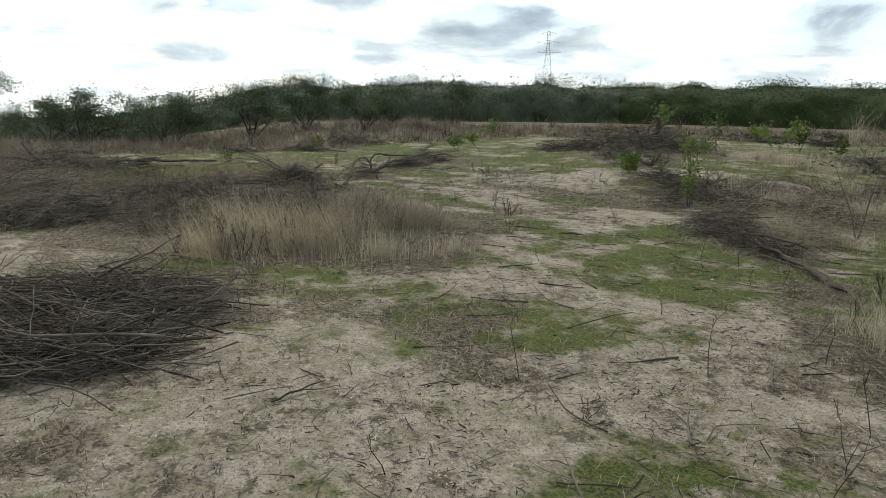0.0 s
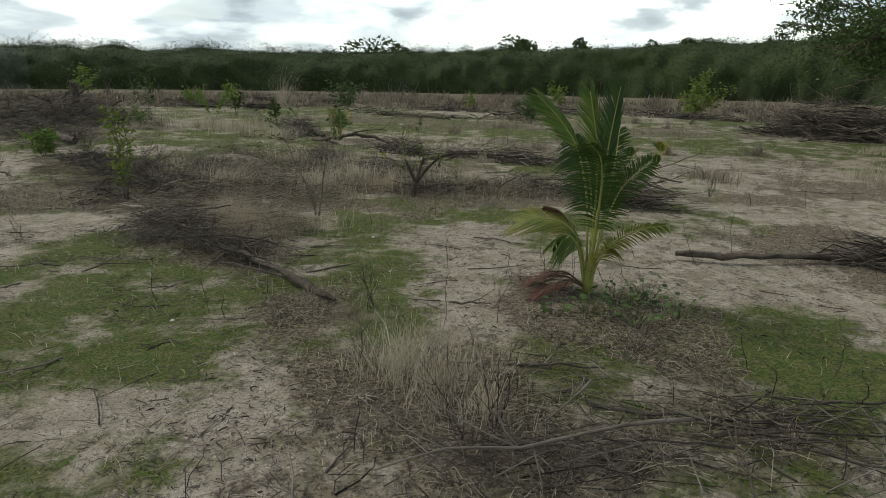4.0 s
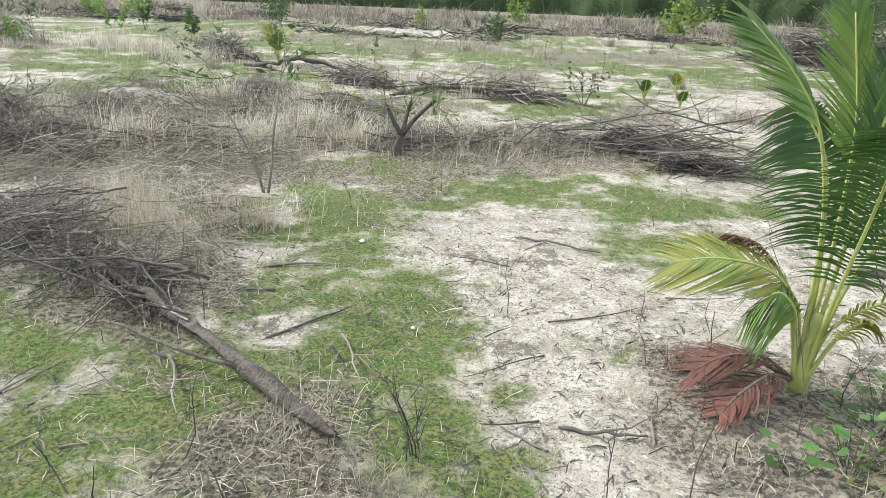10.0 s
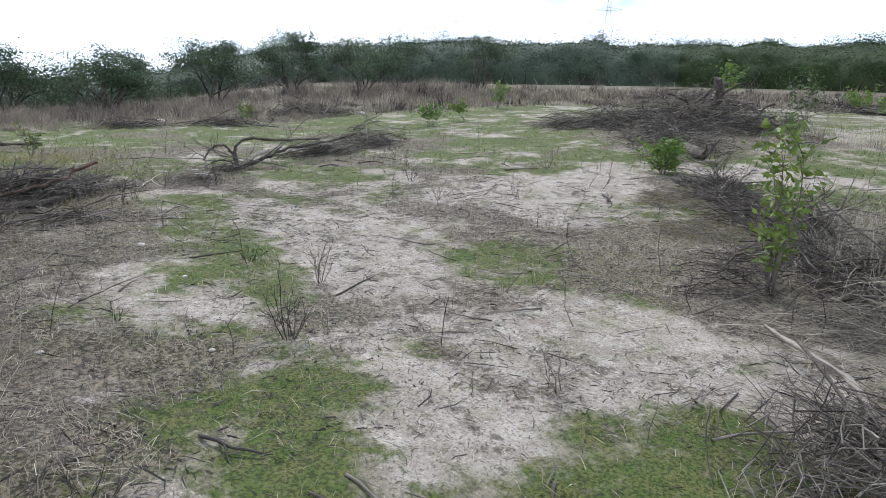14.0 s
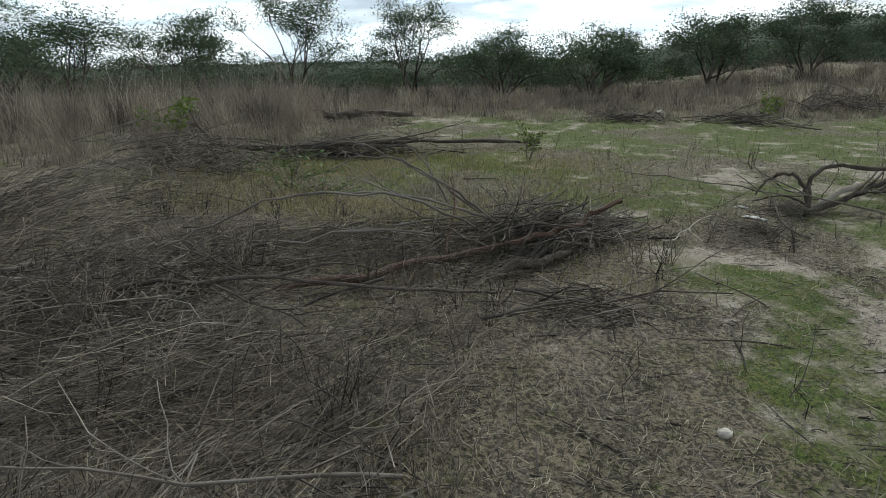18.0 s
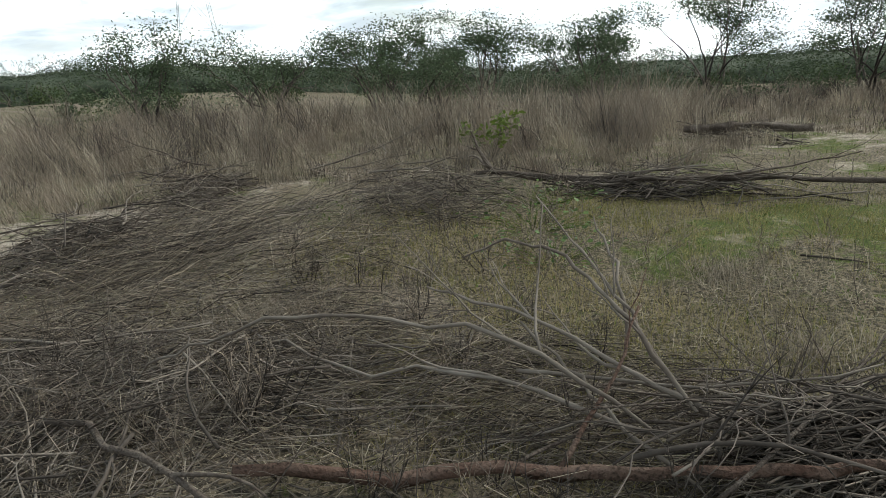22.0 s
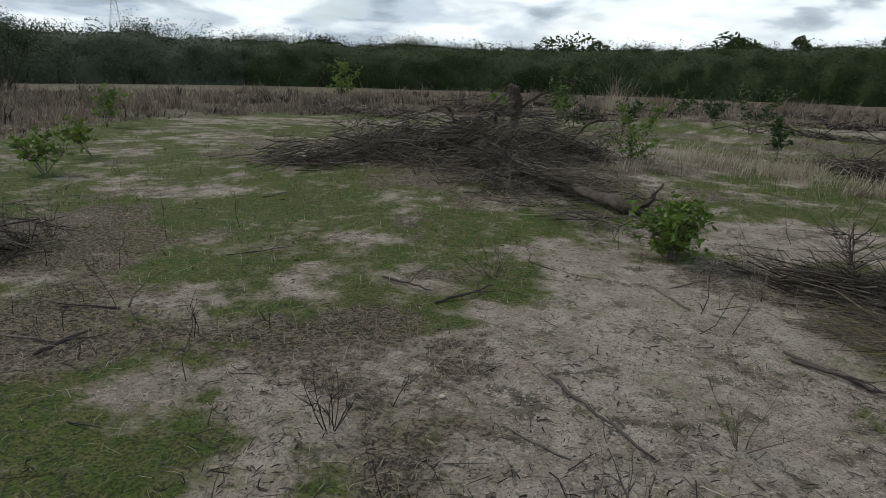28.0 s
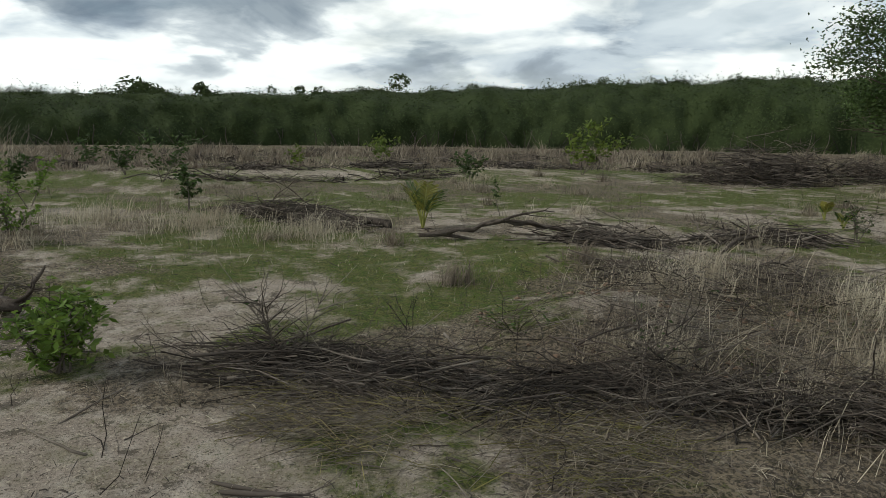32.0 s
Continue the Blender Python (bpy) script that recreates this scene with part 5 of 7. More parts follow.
brush_pile(-10.2, 7.6, 1.0, 0.7, 0.12, 130, 700, 4, 0.9, TWIG, (0.25, 0.8), 0.003)
brush_pile(-14.9, 5.0, 1.1, 0.7, 0.36, 20, 600, 5, 1.2, TWIG, **FINE)
brush_pile(-13.2, 3.0, 1.2, 0.8, 0.34, 60, 1000, 9, 1.0, TWIG, **NEAR)
brush_pile(-11.4, 4.4, 1.3, 0.8, 0.25, 80, 1500, 12, 1.1, TWIG, **NEAR)
brush_pile(-14.6, 1.4, 1.2, 0.8, 0.4, 60, 420, 8, 1.0, TWIG, **NEAR)
brush_pile(-17.5, 6.2, 1.6, 0.35, 0.20, 122, 180, 14, 0.4, DARKTWIG, **HEAP)
brush_pile(-21.3, 5.2, 1.0, 0.25, 0.16, 70, 70, 4, 0.3, DARKTWIG, **HEAP)
brush_pile(-22.0, 10.3, 1.2, 0.4, 0.14, 75, 90, 4, 0.9, DARKTWIG, **HEAP)
brush_pile(-21.8, 12.5, 1.2, 0.4, 0.14, 70, 90, 4, 0.9, DARKTWIG, **HEAP)
brush_pile(-24.0, 14.8, 1.6, 0.8, 0.3, 70, 200, 7, 1.0, DARKTWIG, **HEAP)
brush_pile(-14.4, 10.4, 0.46, 0.28, 0.05, 30, 300, 1, 1.2, TWIG, (0.12, 0.4), 0.0018)
brush_pile(-15.1, 11.0, 0.30, 0.26, 0.08, 30, 160, 1, 1.2, TWIG, (0.15, 0.45), 0.0022, "dry twigs round the roots of the felled shrub")
brush_pile(-12.6, 9.0, 0.5, 0.3, 0.06, 130, 70, 2, 0.5, TWIG, **NEAR)
for i in range(16):
    x = -24 + 30 * i / 15 + rng.normal(0, 1.2)
    brush_pile(x, 30 + 4.5 * (i % 3) + rng.normal(0, 1.2), rng.uniform(1.6, 2.8), 0.5, rng.uniform(0.2, 0.4), rng.normal(-12, 14), 130, 3, 0.6, DARKTWIG, (0.6, 1.6), 0.012, "low row of dead brush far out on the field", "far brush rows")


def tangle(x, y, rx, ry, turn, n, long, thick, lift, spread, material, label):
    """Long thin stems lying crosswise over the ground, in uneven swaths."""
    a, rr = rng.uniform(0, 2 * math.pi, n), np.sqrt(rng.uniform(0, 1, n))
    c, s = math.cos(radians(turn)), math.sin(radians(turn))
    u, v = rx * rr * np.cos(a), ry * rr * np.sin(a)
    px, py = x + c * u - s * v, y + s * u + c * v
    keep = rng.uniform(0, 1, n) < 0.15 + 0.85 * smooth(fbm(px, py, 0.8, 151, 3), 0.36, 0.60)
    px, py = px[keep], py[keep]
    n = len(px)
    ang = radians(turn) + 1.6 * (fbm(px, py, 1.1, 157, 2) - 0.5) + rng.normal(0, spread, n) + np.where(rng.uniform(0, 1, n) < 0.3, math.pi, 0)
    ln = rng.uniform(*long, n)
    d = np.stack([np.cos(ang), np.sin(ang)], -1) * (ln / 2)[:, None]
    heap = 0.3 + 0.7 * smooth(fbm(px, py, 0.7, 163, 3), 0.35, 0.7)
    ends = []
    for sgn in (-1, 1):
        ex, ey = px + sgn * d[:, 0], py + sgn * d[:, 1]
        ends.append(np.stack([ex, ey, height(ex, ey) + 0.008 + lift * heap * rng.uniform(0, 1, n) ** (2.2 if sgn < 0 else 1.2)], -1))
    soup = Soup()
    r = thick * rng.uniform(0.55, 1.7, n)
    twig_mass(soup, ends[0], ends[1], r, r * 0.4, 0.055)
    return tagged(new("dry_stem_tangle", soup.mesh("dry_stem_tangle", material)), label, "plant litter", kind="stuff")


FLAT, GREYT = "flattened long dry stems lying across the soil", "tangle of thin grey dead stems and twigs"
for mat, n, k in ((TWIG, 2600, 1.0), (DARKTWIG, 1200, 1.1), (MAUVE, 2000, 0.85), (DRY, 1900, 0.8), (PALE, 900, 0.75)):
    tangle(-11.6, 6.5, 2.3, 1.9, 140, n, (0.2, 0.9), 0.0019 * k, 0.22, 0.5, mat, FLAT)
    tangle(-12.6, 4.6, 2.2, 1.5, 150, n // 2, (0.25, 0.9), 0.0024 * k, 0.25, 0.6, mat, FLAT)
for mat, n, k in ((TWIG, 1000, 1.0), (DARKTWIG, 600, 1.1), (DRY, 1000, 0.85)):
    tangle(-13.2, 7.6, 1.3, 0.8, 120, int(n * 0.7), (0.2, 0.8), 0.0020 * k, 0.14, 0.5, mat, FLAT)
    tangle(-8.9, 7.5, 1.1, 0.8, 135, n // 2, (0.2, 0.7), 0.0024 * k, 0.22, 0.6, mat, FLAT)
    tangle(-8.2, 14.9, 1.5, 1.0, -30, int(n * 0.6), (0.2, 0.75), 0.0024 * k, 0.30, 0.8, mat, GREYT)
    tangle(-10.2, 14.7, 1.2, 0.6, -35, n, (0.12, 0.5), 0.0017 * k, 0.10, 0.7, OLIVE if mat is DARKTWIG else mat, GREYT)
    tangle(-6.4, 15.9, 1.6, 0.9, -20, n // 4, (0.2, 0.8), 0.0030 * k, 0.34, 0.8, mat, GREYT)
    tangle(-2.5, 8.7, 1.0, 0.5, 5, n // 12, (0.2, 0.7), 0.0022 * k, 0.14, 0.7, mat, GREYT)
    tangle(-4.0, 14.9, 1.7, 0.7, 10, n // 4, (0.2, 0.7), 0.0034 * k, 0.28, 0.8, mat, GREYT)
for mat, n, k in ((TWIG, 1200, 1.0), (DARKTWIG, 700, 1.0), (DRY, 900, 0.8)):
    tangle(-15.2, 20.0, 2.2, 1.5, 25, n, (0.25, 0.8), 0.0045 * k, 0.75, 1.2, mat, "grey mound of brittle dead stems")
    tangle(-13.8, 18.2, 1.9, 0.9, -38, n // 2, (0.2, 0.7), 0.0038 * k, 0.28, 0.8, mat, GREYT)
    tangle(-14.7, 4.3, 1.9, 1.3, 150, n // 2, (0.2, 0.8), 0.0030 * k, 0.32, 0.9, mat, FLAT)
for mat, n, k in ((TWIG, 320, 1.0), (DRY, 420, 0.8), (PALE, 420, 0.8)):
    tangle(-6.2, 12.0, 1.0, 0.7, -35, n, (0.2, 0.7), 0.0022 * k, 0.26, 0.7, mat, GREYT)
    tangle(-6.9, 13.4, 1.3, 0.9, 40, n, (0.2, 0.7), 0.0024 * k, 0.30, 0.9, mat, GREYT)


def bark_rough(soup, r):
    """Ridges and knots on a gathered trunk."""
    if r < 0.02:
        return
    soup.v = [v + rng.normal(0, 0.20 * r, v.shape) for v in soup.v]


def log_line(name, pts, r0, r1, material, label, category="log", forks=(), sides=9, group="", knob=0.0):
    """A trunk or limb through a few points, crooked, with forks given as (index, direction, length, radius)."""
    pts = np.array(pts, float)
    t = np.linspace(0, len(pts) - 1, 4 * (len(pts) - 1) + 1)
    fine = np.stack([np.interp(t, np.arange(len(pts)), pts[:, k]) for k in range(3)], -1)
    fine[1:-1] = (fine[:-2] + 2 * fine[1:-1] + fine[2:]) / 4
    base = pts[0].copy()
    base[2] = ground_z(base[0], base[1])
    fine[1:-1] += rng.normal(0, min(0.012, 0.10 * np.linalg.norm(fine[1] - fine[0])), fine[1:-1].shape)
    rad = np.linspace(r0, r1, len(fine)) * rng.uniform(0.85, 1.15, len(fine))
    rad[0] *= 0.6
    ob = thing(name, base[0], base[1], base[2], 0, label, category, group)
    s = Soup()
    s.tube(fine - base, rad, sides)
    bark_rough(s, max(r0, r1))
    part("trunk", s, material, ob)
    for at, way, length, radius in forks:
        f = Soup()
        k = min(int(at * 4), len(fine) - 1)
        fp, fr = wander(fine[k] - base, way, length, 7, 0.14, radius, radius * 0.3)
        f.tube(fp, fr, 6)
        for _ in range(2):
            j = rng.integers(2, 7)
            d = fp[j] - fp[j - 1]
            tp, tr = wander(fp[j], d / np.linalg.norm(d) + rng.normal(0, 0.5, 3), length * 0.4, 4, 0.18, fr[j] * 0.6, 0.002)
            f.tube(tp, tr, 4)
        part("limb", f, material, ob)
    return ob


def at(x, y, up):
    return (x, y, ground_z(x, y) + up)


log_line("fallen_log", [at(-4.3, 9.97, 0.04), at(-4.75, 10.33, 0.05), at(-5.3, 10.75, 0.06), at(-6.0, 11.25, 0.08)], 0.032, 0.018, BARK, "rotting dark log with peeling bark", forks=((1.5, (-0.8, 0.9, 0.15), 1.1, 0.012), (2.0, (-1, 0.4, 0.2), 0.9, 0.011), (1.0, (-0.9, 0.1, 0.1), 1.2, 0.010)))
log_line("pale_branch", [at(-6.35, 11.5, 0.08), at(-6.75, 11.78, 0.14), at(-7.2, 12.1, 0.14), at(-7.75, 12.4, 0.10)], 0.022, 0.010, BARE, "bleached broken branch with a fork", "branch", ((0.1, (0.8, 0.35, 0.25), 0.42, 0.016), (1.2, (-0.3, 0.9, 0.1), 0.35, 0.010)))
log_line("root_stump", [at(-12.55, 17.5, 0.06), at(-12.9, 17.65, 0.10), at(-13.6, 18.1, 0.08), at(-14.5, 18.9, 0.10)], 0.072, 0.03, BARK, "dark uprooted stump with broken roots and its trunk", "stump", ((0.2, (0.6, 0.3, 0.9), 0.35, 0.03), (0.3, (0.7, -0.6, 0.2), 0.35, 0.025), (0.6, (0.2, 0.8, 0.6), 0.3, 0.02)))
log_line("standing_stump", [at(-14.75, 20.3, 0.40), at(-14.72, 20.3, 0.70), at(-14.78, 20.28, 0.92)], 0.09, 0.07, BARK, "dark broken stump upright in the brush heap", "stump")
for i in range(6):
    a, r, lift = rng.uniform(0, 2 * math.pi), rng.uniform(0.2, 1.1), rng.uniform(0.10, 0.45)
    px, py, ln = -15.2 + 1.3 * r * math.cos(a), 20.1 + 0.8 * r * math.sin(a), rng.uniform(0.4, 0.8)
    b = rng.uniform(0, 2 * math.pi)
    z0 = 0.45 - 0.2 * r
    log_line("heap_limb", [at(px, py, max(z0, 0.1)), at(px + 0.5 * ln * math.cos(b), py + 0.5 * ln * math.sin(b), z0 + 0.15 + lift * 0.5), at(px + ln * math.cos(b), py + ln * math.sin(b), z0 + 0.12 + lift)],
             rng.uniform(0.025, 0.045), 0.012, BARK, "dark broken limb jutting from the brush heap", "branch", ((1.0, (math.cos(b), math.sin(b + 0.5), 0.6), 0.4, 0.010),), 7, "limbs in the brush heap")
log_line("arched_log", [at(-8.4, 19.75, 0.05), at(-7.9, 19.6, 0.12), at(-7.3, 19.4, 0.26), at(-6.8, 19.45, 0.20), at(-6.3, 19.0, 0.05)], 0.036, 0.024, BARK, "dark crooked log arched over the grass", forks=((0.6, (1, 0.1, 0.05), 1.0, 0.03), (1.6, (0.9, -0.5, 0.0), 1.1, 0.025), (0.3, (0.2, 0.9, 0.2), 0.6, 0.02)))
log_line("long_limb", [at(-10.7, 23.2, 0.05), at(-10.0, 22.4, 0.14), at(-9.2, 21.6, 0.10), at(-8.5, 20.6, 0.05)], 0.035, 0.05, BARK, "long dark limb lying in a row of brush", "branch")
log_line("side_limb", [at(-5.4, 17.6, 0.04), at(-4.6, 17.9, 0.16), at(-3.6, 18.0, 0.10), at(-2.9, 18.3, 0.04)], 0.03, 0.018, BARK, "thin dark limb on sparse grass", "branch", ((1.0, (0.8, 0.6, 0.3), 0.7, 0.012),))
log_line("felled_shrub", [at(-15.1, 11.0, 0.02), at(-15.45, 11.55, 0.14), at(-15.85, 12.0, 0.18), at(-16.3, 12.7, 0.2), at(-17.0, 13.7, 0.25)], 0.028, 0.014, BARK, "felled dead shrub with curled root limbs", "dead shrub",
         ((0.2, (-0.9, 0.6, 0.12), 1.3, 0.013), (1.0, (-0.8, 0.8, 0.2), 1.5, 0.013), (0.0, (0.7, -0.5, 0.1), 0.3, 0.016), (1.6, (-0.6, 0.9, 0.25), 1.2, 0.012), (0.6, (-1.0, 0.35, 0.10), 0.9, 0.008), (1.3, (-0.3, 1.0, 0.35), 1.1, 0.009), (2.0, (-0.9, 0.6, 0.2), 1.0, 0.009), (2.4, (-0.4, 0.9, 0.45), 0.8, 0.008), (0.2, (0.3, -0.9, 0.25), 0.35, 0.010), (0.1, (0.9, 0.3, 0.1), 0.3, 0.011)))
log_line("curled_root", [at(-15.17, 11.08, 0.05), at(-15.2, 11.04, 0.22), at(-15.2, 10.95, 0.34), at(-15.24, 10.82, 0.34), at(-15.3, 10.72, 0.26), at(-15.32, 10.66, 0.13)], 0.020, 0.010, BARK, "dark curled root limb of the felled shrub", "root", ((0.8, (-0.3, -0.8, 0.1), 0.35, 0.009),))
log_line("upright_root", [at(-15.22, 11.1, 0.04), at(-15.22, 11.06, 0.3), at(-15.26, 11.2, 0.42), at(-15.6, 11.9, 0.35), at(-16.15, 12.65, 0.28)], 0.022, 0.010, BARK, "dark bent limb of the felled shrub", "root", ((0.9, (0.1, 0.05, 1.0), 0.12, 0.018), (2.0, (-0.8, 0.5, 0.1), 0.8, 0.007)))
log_line("low_root", [at(-15.15, 11.06, 0.08), at(-15.24, 10.93, 0.14), at(-15.37, 10.81, 0.10), at(-15.5, 10.7, 0.03)], 0.013, 0.006, BARK, "thin dark root curling to the ground", "root")
log_line("bare_trunk_piece", [at(-15.2, 11.15, 0.06), at(-15.36, 11.42, 0.20), at(-15.48, 11.6, 0.24)], 0.026, 0.022, BARE, "peeled pale piece of trunk", "log")
log_line("red_limb", [at(-12.25, 7.25, 0.05), at(-12.76, 7.83, 0.08), at(-13.18, 8.35, 0.14), at(-13.45, 8.8, 0.22), at(-13.6, 9.05, 0.29), at(-13.82, 9.3, 0.36)], 0.027, 0.012, REDBARK, "thick reddish-barked limb on a heap of branches", "branch", ((1.5, (-0.7, -0.1, 0.35), 0.7, 0.012),))
log_line("grey_limb", [at(-13.54, 8.53, 0.16), at(-13.42, 8.39, 0.28), at(-13.35, 8.13, 0.38), at(-13.38, 7.7, 0.43), at(-13.38, 7.28, 0.40), at(-13.5, 6.95, 0.32)], 0.012, 0.005, TWIG, "grey limb arching out of the brush heap", "branch", ((2.2, (-0.1, -0.9, -0.15), 0.5, 0.008), (3.0, (-0.3, -0.8, 0.25), 0.5, 0.007)))
log_line("grey_limb", [at(-13.25, 8.49, 0.10), at(-13.27, 8.09, 0.22), at(-13.36, 7.84, 0.32), at(-13.36, 7.66, 0.40)], 0.009, 0.005, TWIG, "grey limb crossing the brush heap", "branch")
log_line("thin_limb", [at(-13.39, 8.4, 0.28), at(-13.49, 8.14, 0.45), at(-13.57, 7.89, 0.55), at(-13.62, 7.64, 0.62), at(-13.64, 7.37, 0.62), at(-13.57, 7.14, 0.50)], 0.011, 0.004, TWIG, "thin arching limb above the brush heap", "branch", ((1.2, (-0.15, -0.5, 0.3), 0.45, 0.005), (1.8, (-0.2, -0.3, 0.5), 0.35, 0.004)))
log_line("thin_limb", [at(-13.46, 8.29, 0.32), at(-13.67, 7.91, 0.50), at(-13.89, 7.54, 0.60), at(-14.22, 7.08, 0.68)], 0.010, 0.003, TWIG, "thin limb rising from the brush heap", "branch", ((1.0, (-0.2, -0.4, 0.7), 0.4, 0.005),))
log_line("thin_limb", [at(-13.55, 8.04, 0.36), at(-13.78, 7.83, 0.58), at(-13.89, 7.66, 0.72)], 0.010, 0.003, TWIG, "thin limb rising from the brush heap", "branch")
log_line("long_low_limb", [at(-13.35, 8.35, 0.18), at(-13.23, 7.69, 0.2), at(-12.87, 7.02, 0.15), at(-12.86, 6.27, 0.08)], 0.010, 0.006, TWIG, "long thin limb lying over the straw", "branch", ((1.0, (0.3, -0.8, 0.2), 0.6, 0.007),))
log_line("long_limb", [at(-11.6, 6.1, 0.05), at(-11.9, 6.57, 0.15), at(-12.0, 7.34, 0.22), at(-12.1, 8.08, 0.2), at(-12.37, 8.5, 0.13)], 0.015, 0.008, BARK, "long dark limb lying over flattened straw", "branch", ((2.0, (-0.4, 0.8, 0.1), 0.6, 0.008),))
log_line("arching_limb", [at(-13.23, 8.32, 0.26), at(-13.1, 7.82, 0.5), at(-12.75, 7.36, 0.55), at(-12.48, 6.98, 0.45), at(-12.35, 6.67, 0.28), at(-12.2, 6.3, 0.05)], 0.009, 0.005, TWIG, "thin limb arched over the flattened straw", "branch", ((1.0, (0.1, -0.6, 0.35), 0.6, 0.005), (0.8, (-0.3, -0.7, 0.45), 0.7, 0.006)))
log_line("split_log", [at(-12.9, 8.35, 0.04), at(-13.3, 8.8, 0.06), at(-13.7, 9.0, 0.04)], 0.034, 0.022, BARK, "split greyish log end under branches", "log")
log_line("far_fallen_tree", [at(-16.5, 4.7, 0.18), at(-17.1, 5.3, 0.10), at(-17.5, 6.5, 0.20), at(-18.4, 7.5, 0.12), at(-18.9, 8.6, 0.05)], 0.040, 0.014, BARK, "fallen dead tree with dark roots on the grass", "dead tree",
         ((0.0, (0.2, -0.5, 0.8), 0.5, 0.03), (0.0, (0.5, -0.8, 0.2), 0.6, 0.025), (0.1, (-0.5, -0.7, 0.5), 0.6, 0.025), (1.0, (-0.2, 0.9, 0.12), 1.6, 0.018), (1.5, (-0.8, 0.8, 0.08), 1.7, 0.016), (2.2, (-0.3, 1, 0.12), 1.3, 0.014)))
log_line("far_log", [at(-20.9, 4.6, 0.15), at(-21.3, 5.3, 0.20), at(-21.7, 6.1, 0.12)], 0.065, 0.04, BARK, "dark log lying by the tall grass", "log")
log_line("dragged_branch", [at(-1.75, 11.85, 0.06), at(-1.2, 11.9, 0.06), at(-0.5, 12.15, 0.05), at(0.2, 12.3, 0.08)], 0.025, 0.03, BARK, "long dark branch lying on sand", "branch")
log_line("curved_branch", [at(-15.4, 11.1, 0.10), at(-15.9, 10.7, 0.08), at(-16.4, 10.2, 0.05), at(-16.9, 9.6, 0.02)], 0.009, 0.004, TWIG, "thin curved dead branch over the grass", "branch")


def y_stump():
    ob = thing("forked_stump", -4.8, 14.3, label="forked cut stump with new leafy shoots", category="stump")
    s, tips = Soup(), []
    pts, rad = wander((0, 0, -0.05), (0.05, 0, 1), 0.24, 4, 0.06, 0.045, 0.036)
    s.tube(pts, rad, 8)
    for w, ln in (((-0.55, 0.1, 0.9), 0.34), ((0.75, -0.1, 0.85), 0.48), ((0.35, 0.3, 1.0), 0.34)):
        p, r = wander(pts[-1], w, ln, 5, 0.09, 0.026, 0.015)
        s.tube(p, r, 7)
        tips.append(p[-1])
    part("trunk", s, BARK, ob)
    sh, lf = Soup(), Soup()
    for t in tips:
        for _ in range(6):
            p, r = wander(t - np.array([0, 0, rng.uniform(0, 0.15)]), rng.normal(0, 0.5, 3) + np.array([0, 0, 1]), rng.uniform(0.2, 0.45), 5, 0.15, 0.005, 0.0015)
            sh.tube(p, r, 4)
            leaf_quads(lf, p[rng.integers(1, 6, 9)] + rng.normal(0, 0.025, (9, 3)), 0.026)
    part("shoot", sh, TWIG, ob)["kind"] = "stuff"
    part("leaves", lf, LEAFY, ob, smooth_shade=False)["kind"] = "stuff"


y_stump()


def sapling(x, y, tall, wide, leaves, leaf, material, stems=1, label="young broad-leaved sapling in the field", bare=0.25, group="saplings", sway=0.35):
    ob = thing("sapling", x, y, turn=rng.uniform(0, 360), label=label, category="sapling", group=group)
    s, lf, ends = Soup(), Soup(), []
    for i in range(stems):
        main = Soup()
        lean = rng.normal(0, 0.16 if stems == 1 else sway, 2)
        p, r = wander((rng.normal(0, 0.02), rng.normal(0, 0.02), -0.03), (lean[0], lean[1], 1), tall * rng.uniform(0.85, 1.0), 8, 0.07, 0.006 + 0.006 * tall, 0.002)
        main.tube(p, r, 5)
        part("stem", main, TWIG, ob)
        for k in range(2, 9):
            if p[k][2] < tall * bare:
                continue
            for _ in range(3):
                d = rng.normal(0, 1, 3)
                d[2] = abs(d[2]) * 0.6 + 0.2
                q, qr = wander(p[k], d, wide * 0.5 * rng.uniform(0.5, 1.1), 4, 0.15, 0.004, 0.0015)
                s.tube(q, qr, 3)
                ends.extend(q[1:])
        ends.append(p[-1])
    ends = np.array(ends)
    if s.n:
        part("twig", s, TWIG, ob)["kind"] = "stuff"
    leaf_quads(lf, ends[rng.integers(0, len(ends), leaves)] + rng.normal(0, 0.03 * max(tall, 0.5), (leaves, 3)), leaf)
    part("leaves", lf, material, ob, smooth_shade=False)["kind"] = "stuff"
    return ob


sapling(-8.24, 13.13, 1.15, 0.36, 520, 0.034, LEAFY, 3, "slim sapling with yellow-green leaves in a twig heap", 0.15, sway=0.14)
sapling(-5.6, 12.9, 1.15, 0.9, 90, 0.034, LEAF, 2, "thin crooked sapling with few leaves at the top", 0.7)
sapling(-12.19, 16.27, 0.48, 0.46, 1100, 0.036, LEAFB, 7, "bright green leafy bush by the row of twigs", 0.05, sway=0.42)
sapling(-13.36, 24.26, 0.85, 0.45, 260, 0.05, LEAFB, 2)
sapling(-11.0, 23.2, 0.72, 0.4, 240, 0.055, LEAF, 2, "dark green sapling beside a brush row")
sapling(-12.1, 32.7, 0.85, 0.7, 260, 0.07, LEAF, 4, "dark low bush far out in the field")
sapling(-14.05, 26.9, 0.95, 0.5, 260, 0.055, LEAF, 2)
sapling(-3.4, 35.1, 1.35, 0.9, 320, 0.08, LEAFY, 2, "yellow-green sapling standing before the woods")
sapling(0.94, 29.1, 1.65, 1.3, 620, 0.085, LEAFY, 3, "bright yellow-green young tree before dark woods", 0.2)
sapling(-4.14, 26.9, 0.75, 0.7, 320, 0.06, LEAF, 4, "dark green bush in the open field")
sapling(-11.2, 29.5, 1.25, 0.9, 320, 0.06, LEAF, 3)
